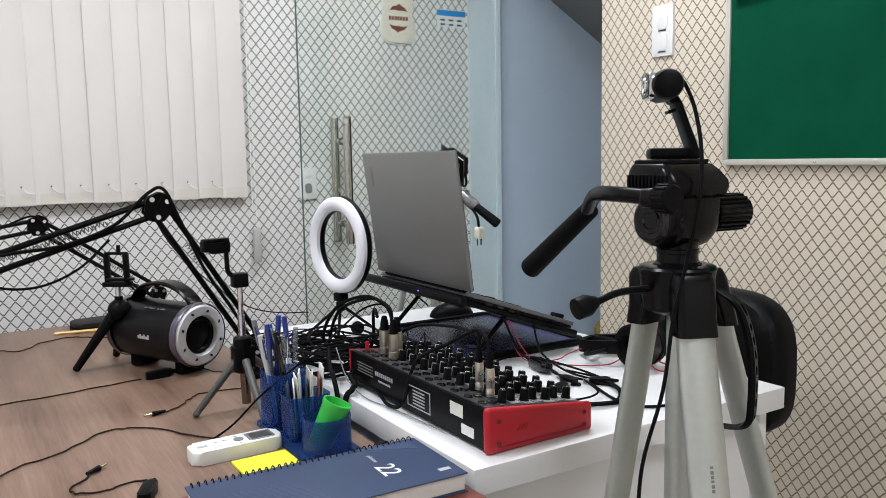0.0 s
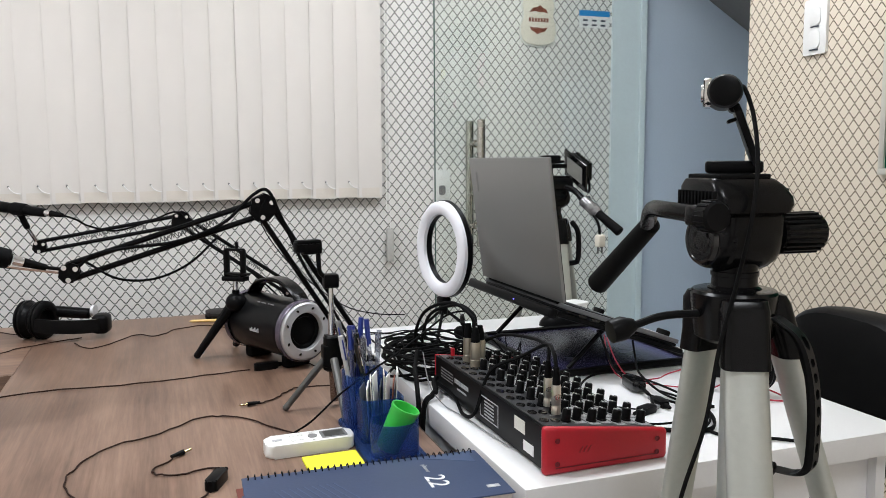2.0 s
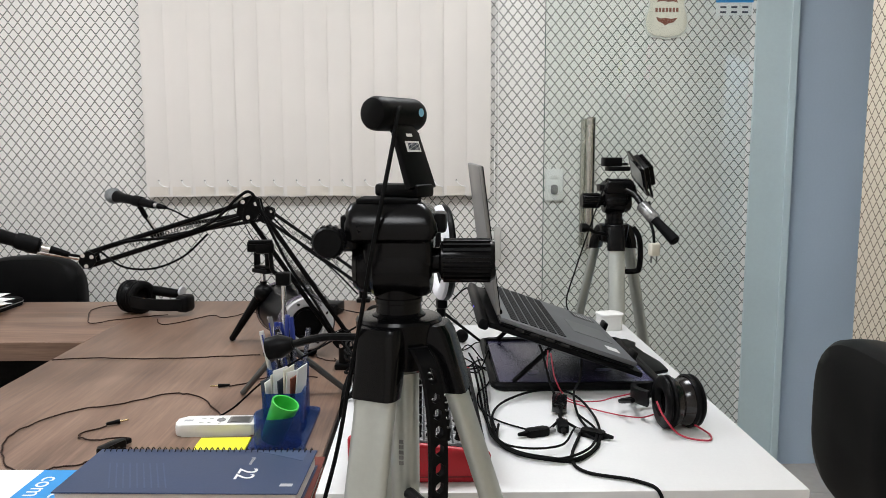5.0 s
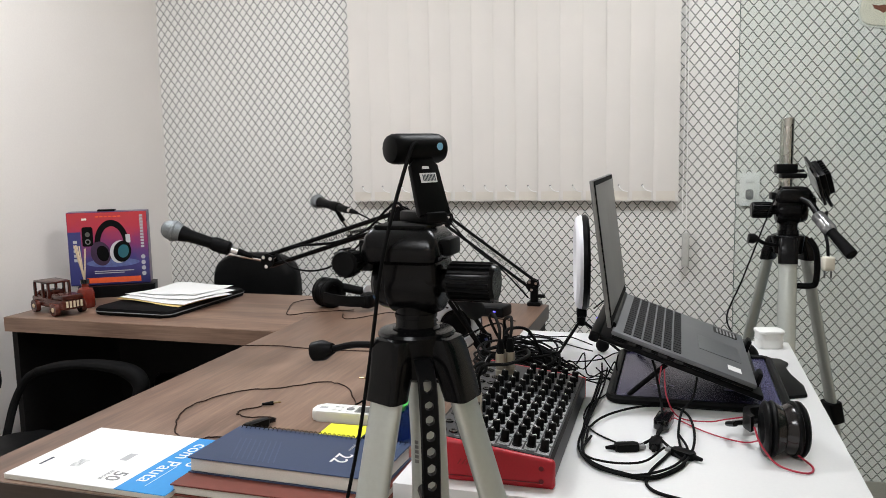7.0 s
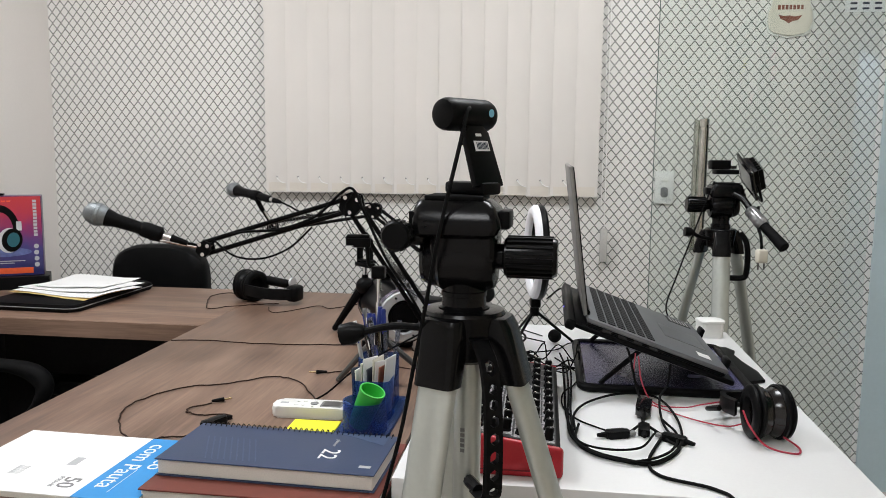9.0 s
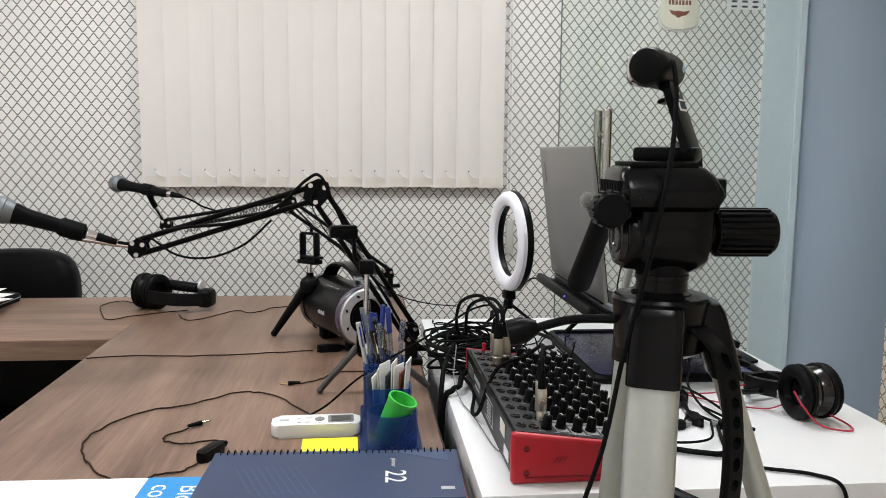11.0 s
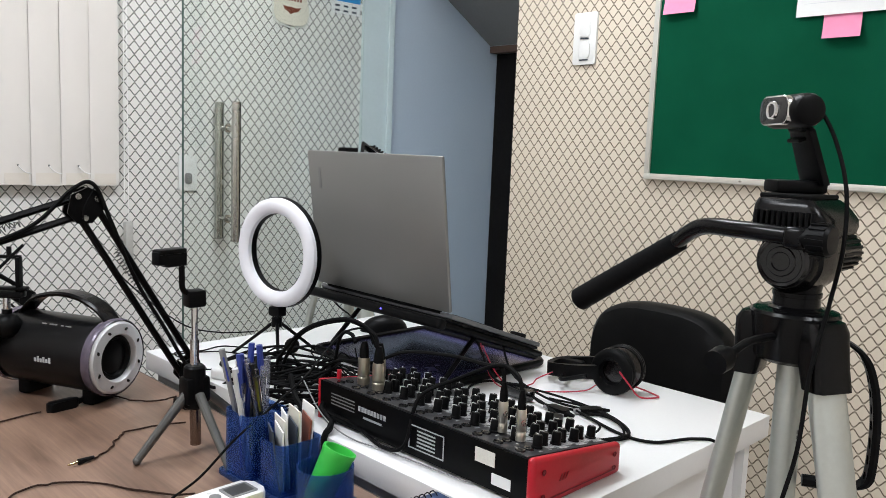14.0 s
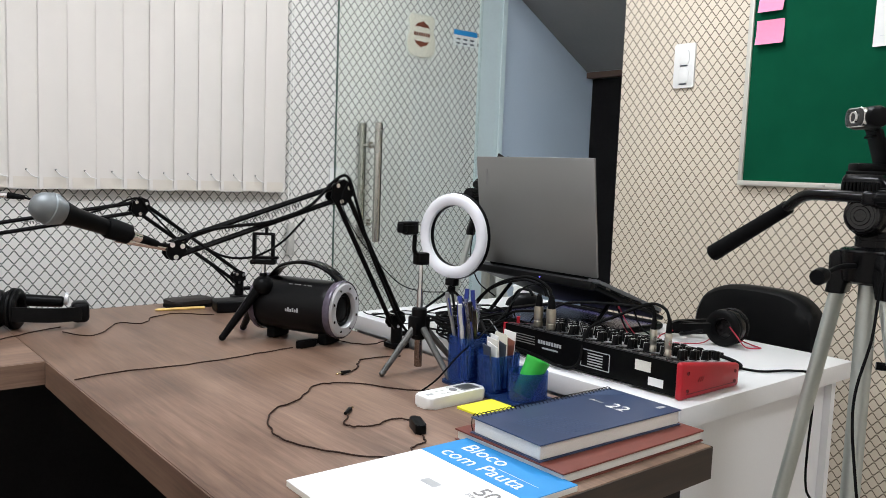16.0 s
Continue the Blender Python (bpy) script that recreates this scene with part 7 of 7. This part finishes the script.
part("screen", box(B(), 0.0007, 0.0010, -LW / 2 + 0.010, LW / 2 - 0.010, 0.022, 0.252), M_SCREEN, lid, "dark screen")
part("lid_logo", box(B(), -0.0088, -0.0082, 0.145, 0.152, 0.192, 0.232), M_GREY_PLASTIC, lid)
key_mesh = finish("key", box(B(), -0.0072, 0.0072, -0.0080, 0.0080, 0, 0.0014, 0.0008, 1), M_KEY)
for i in range(6):
    for j in range(19):
        ob = new("key", key_mesh)
        ob.parent, ob.matrix_basis = lp, pose(0.026 + 0.0178 * i, -0.163 + 0.0181 * j, 0.0002)
part("touchpad", box(B(), 0.155, 0.232, -0.075, 0.035, 0.0002, 0.0008), surface("touchpad", (0.12, 0.125, 0.135), 0.3, 0.3), lp)
part("sticker", box(B(), 0.190, 0.238, 0.115, 0.165, 0.0002, 0.0007), M_BLACK, lp, "dark specification sticker")
for k in range(6):
    part("sticker_line", box(B(), 0.196 + 0.007 * k, 0.199 + 0.007 * k, 0.120, 0.158, 0.0008, 0.0011), M_GREY_INK, lp)
part("sticker", box(B(), 0.205, 0.228, -0.150, -0.120, 0.0002, 0.0007), M_PAPER_WHITE, lp, "small white sticker")
for k in range(4):
    part("port", box(B(), 0.03 + 0.028 * k, 0.046 + 0.028 * k, -LW / 2 + 0.0005, -LW / 2 + 0.003, -0.014, -0.009), M_BLACK_GLOSS, lp)

cs = thing("cooling_stand", "black folding laptop cooling stand with navy panel", "laptop stand", pose(0, 0, WZ))
b = B()
outl = [(0.985 + x, 1.455 + y) for x, y in round_rect(0.300, 0.345, 0.02)]
tube(b, [(x, y, 0.008) for x, y in outl] + [(outl[0][0], outl[0][1], 0.008)], 0.0078, 8, 0)
part("base_frame", b, M_BLACK, cs)
part("base_panel", box(B(), 0.845, 1.125, 1.292, 1.618, 0.004, 0.009), M_NAVY_PANEL, cs, "navy blue panel")
mt2 = Matrix.Translation((hinge.x, hinge.y, hinge.z - WZ)) @ Matrix.Rotation(base_turn, 4, "Y")
b = B()
box(b, -0.026, LD + 0.018, -0.182, 0.182, -0.025, -0.0143, 0.004, 2, mt2)
part("top_plate", b, M_BLACK, cs, "black ventilated top plate")
b = B()
box(b, -0.034, -0.016, -0.192, 0.192, -0.030, -0.012, 0.005, 3, mt2)
part("rear_bar", b, M_BLACK, cs)
for yy in (-0.12, 0.12):
    b = B()
    box(b, LD + 0.003, LD + 0.012, yy - 0.018, yy + 0.018, -0.018, 0.010, 0.003, 2, mt2)
    part("stop_lip", b, M_BLACK, cs)
for y in (1.292, 1.616):
    b = B()
    tube(b, [(0.868, y, 0.014), (0.950, y, 0.090)], 0.0048, 8, 0)
    part("strut", b, M_BLACK_METAL, cs)
b = B()
ball(b, mt2 @ Vector((-0.0345, -0.045, -0.021)), 0.0016, 1, 10, 6)
part("led", b, M_LED_BLUE, cs, "blue pilot light")
b = B()
prism(b, [(1.140, 1.372), (1.178, 1.392), (1.180, 1.450), (1.166, 1.520), (1.160, 1.575), (1.172, 1.610), (1.160, 1.640), (1.130, 1.648), (1.140, 1.560)], 0.0003, 0.007, Matrix.Translation((0, 0, WZ)), 0.002)
solo("phone_stand_plate", b, M_BLACK, "folded black plastic phone stand on the table", "phone stand")
mo = thing("computer_mouse", "black computer mouse behind the laptop stand", "mouse", pose(1.070, 1.690, WZ, 0, 0, -25))
b = B()
ball(b, (0, 0, 0.0), 0.05, 0.70, 24, 14)
bmesh.ops.bisect_plane(b, geom=b.verts[:] + b.edges[:] + b.faces[:], plane_co=(0, 0, 0.0005), plane_no=(0, 0, -1), clear_outer=True)
bmesh.ops.scale(b, vec=(1.1, 0.62, 1.0), verts=b.verts)
part("shell", b, M_BLACK, mo)
b = B()
cyl(b, (0.022, -0.004, 0.030), (0.022, 0.004, 0.030), 0.006, seg=14)
part("wheel", b, M_GREY_PLASTIC, mo)
pot = thing("white_pot", "small ribbed white plastic pot on the table corner", "pot", pose(1.150, 1.772, WZ, 0, 0, 12) @ Matrix.Diagonal((0.82, 0.82, 0.72, 1)))
part("body", prism(B(), round_rect(0.066, 0.060, 0.016), 0.0, 0.046, bevel=0.004), M_WHITE_PLASTIC, pot)
part("lid", prism(B(), round_rect(0.073, 0.067, 0.018), 0.0462, 0.055, bevel=0.002), M_WHITE_PLASTIC, pot)
part("band", prism(B(), round_rect(0.0685, 0.0625, 0.016), 0.022, 0.027), M_WHITE_PLASTIC, pot)
ad = thing("white_adapter", "flat white power adapter among the cables", "power adapter", pose(0.622, 1.545, WZ, 0, 0, -65))
part("shell", box(B(), -0.048, 0.048, -0.024, 0.024, 0, 0.020, 0.006, 3), M_WHITE_PLASTIC, ad)
part("slot", box(B(), -0.0484, -0.0476, -0.012, 0.012, 0.006, 0.013), M_BLACK, ad)

# headphones with a red cord
h2 = headphones("dark glossy headphones with a red cord on the table", pose(1.101, 1.094, WZ, 0, 0, -82), M_DARK_RED)
b = B()
band = curve_points([(-0.020, 0.034, 0.040), (-0.070, 0.032, 0.032), (-0.118, 0.020, 0.024), (-0.130, 0.0, 0.020), (-0.118, -0.022, 0.022), (-0.070, -0.034, 0.030), (-0.025, -0.036, 0.038)], 6)
rows = [[b.verts.new(q + Vector((0, 0, dz)) + Vector((q.x + 0.07, q.y, 0)).normalized() * dn) for dn, dz in ((-0.005, -0.012), (0.006, -0.012), (0.006, 0.012), (-0.005, 0.012))] for q in band]
for r0, r1 in zip(rows, rows[1:]):
    for k in range(4):
        b.faces.new((r0[k], r0[(k + 1) % 4], r1[(k + 1) % 4], r1[k]))
b.faces.new(rows[0]), b.faces.new(rows[-1][::-1])
part("headband", b, M_BLACK_LEATHER, h2)
b = B()
tube(b, [(-0.03, -0.060, 0.035), (-0.075, -0.062, 0.02), (-0.09, -0.03, 0.018), (-0.10, 0.02, 0.022)], 0.004, 8, 5)
box(b, -0.125, -0.075, 0.012, 0.040, 0.012, 0.036, 0.006, 2)
part("boom", b, M_BLACK, h2, "black boom microphone")
cord([(0.925, 1.262, 0.885), (0.922, 1.245, 0.850), (0.932, 1.225, WZ + 0.012), (0.960, 1.200, WZ + 0.004), (1.005, 1.150, WZ + 0.004), (1.050, 1.125, WZ + 0.004), (1.075, 1.118, WZ + 0.012)], 0.0012, "thin red headphone cord on the table", M_RED_WIRE)
cord([(0.930, 1.262, 0.880), (0.935, 1.235, 0.84), (0.955, 1.215, WZ + 0.006), (1.0, 1.205, WZ + 0.005), (1.03, 1.215, WZ + 0.008), (1.06, 1.20, WZ + 0.02)], 0.0012, "thin red headphone cord on the table", M_RED_WIRE)
cord([(1.060, 1.065, WZ + 0.050), (1.068, 1.050, WZ + 0.030), (1.090, 1.040, WZ + 0.006), (1.125, 1.025, WZ + 0.003), (1.137, 1.048, WZ + 0.003), (1.120, 1.068, WZ + 0.012)], 0.0015, "red cord loop in front of the headphones", M_RED_WIRE)

# small hub with its plugs
hub = thing("usb_hub", "small glossy black hub with three cable plugs", "usb hub", pose(0.932, 1.175, WZ, 0, 0, 80))
b = B()
prism(b, round_rect(0.060, 0.024, 0.008), 0.004, 0.020, bevel=0.004)
part("shell", b, M_BLACK_GLOSS, hub)
for x, y, a in ((0.880, 1.060, 200), (0.962, 1.052, -35), (0.922, 1.085, 265)):
    t = thing("cable_plug", "black cable plug lying on the white table", "plug", pose(x, y, WZ, 0, 0, a), "plugs by the hub")
    part("shell", prism(B(), round_rect(0.036, 0.017, 0.004), 0.0, 0.011, bevel=0.002), M_BLACK, t)
    b = B()
    cyl(b, (0.016, 0, 0.0055), (0.032, 0, 0.0055), 0.0048, 0.0025, 12)
    part("boot", b, M_BLACK_MATT, t)
    part("tip", box(B(), -0.028, -0.0182, -0.006, 0.006, 0.003, 0.008), M_GREY_PLASTIC, t)
    cord([(x - 0.02 * math.cos(radians(a)), y - 0.02 * math.sin(radians(a)), WZ + 0.006), (0.924, 1.115, WZ + 0.008), (0.930, 1.148, WZ + 0.012)], 0.0022, "short black hub lead")
cord([(0.930, 1.205, WZ + 0.014), (0.925, 1.235, WZ + 0.03), (0.915, 1.255, WZ + 0.075), (0.910, 1.262, 0.895)], 0.0022, "black lead from the hub up to the laptop")
cord([(0.985, 1.262, 0.872), (0.978, 1.24, 0.84), (0.96, 1.20, WZ + 0.02), (0.955, 1.13, WZ + 0.006), (0.96, 1.06, WZ + 0.005)], 0.0020, "black lead from the laptop to the table")

# ---- floor tiles, last ----
tile_mesh = finish("tile", box(B(), -0.221, 0.221, -0.221, 0.221, -0.012, 0.0, 0.0015, 1), M_FLOOR, False)
floor = structure("floor", box(B(), WX0 - 0.1, 3.5, WY0 - 0.1, 3.1, -0.0119, -0.0025), M_GROUT, "beige ceramic tile floor with grey joints")
for i in range(11):
    for j in range(11):
        tl = new("tile", tile_mesh)
        tl.parent = floor
        tl.matrix_basis = pose(WX0 + 0.12 + 0.445 * i, WY0 + 0.1 + 0.445 * j, 0)
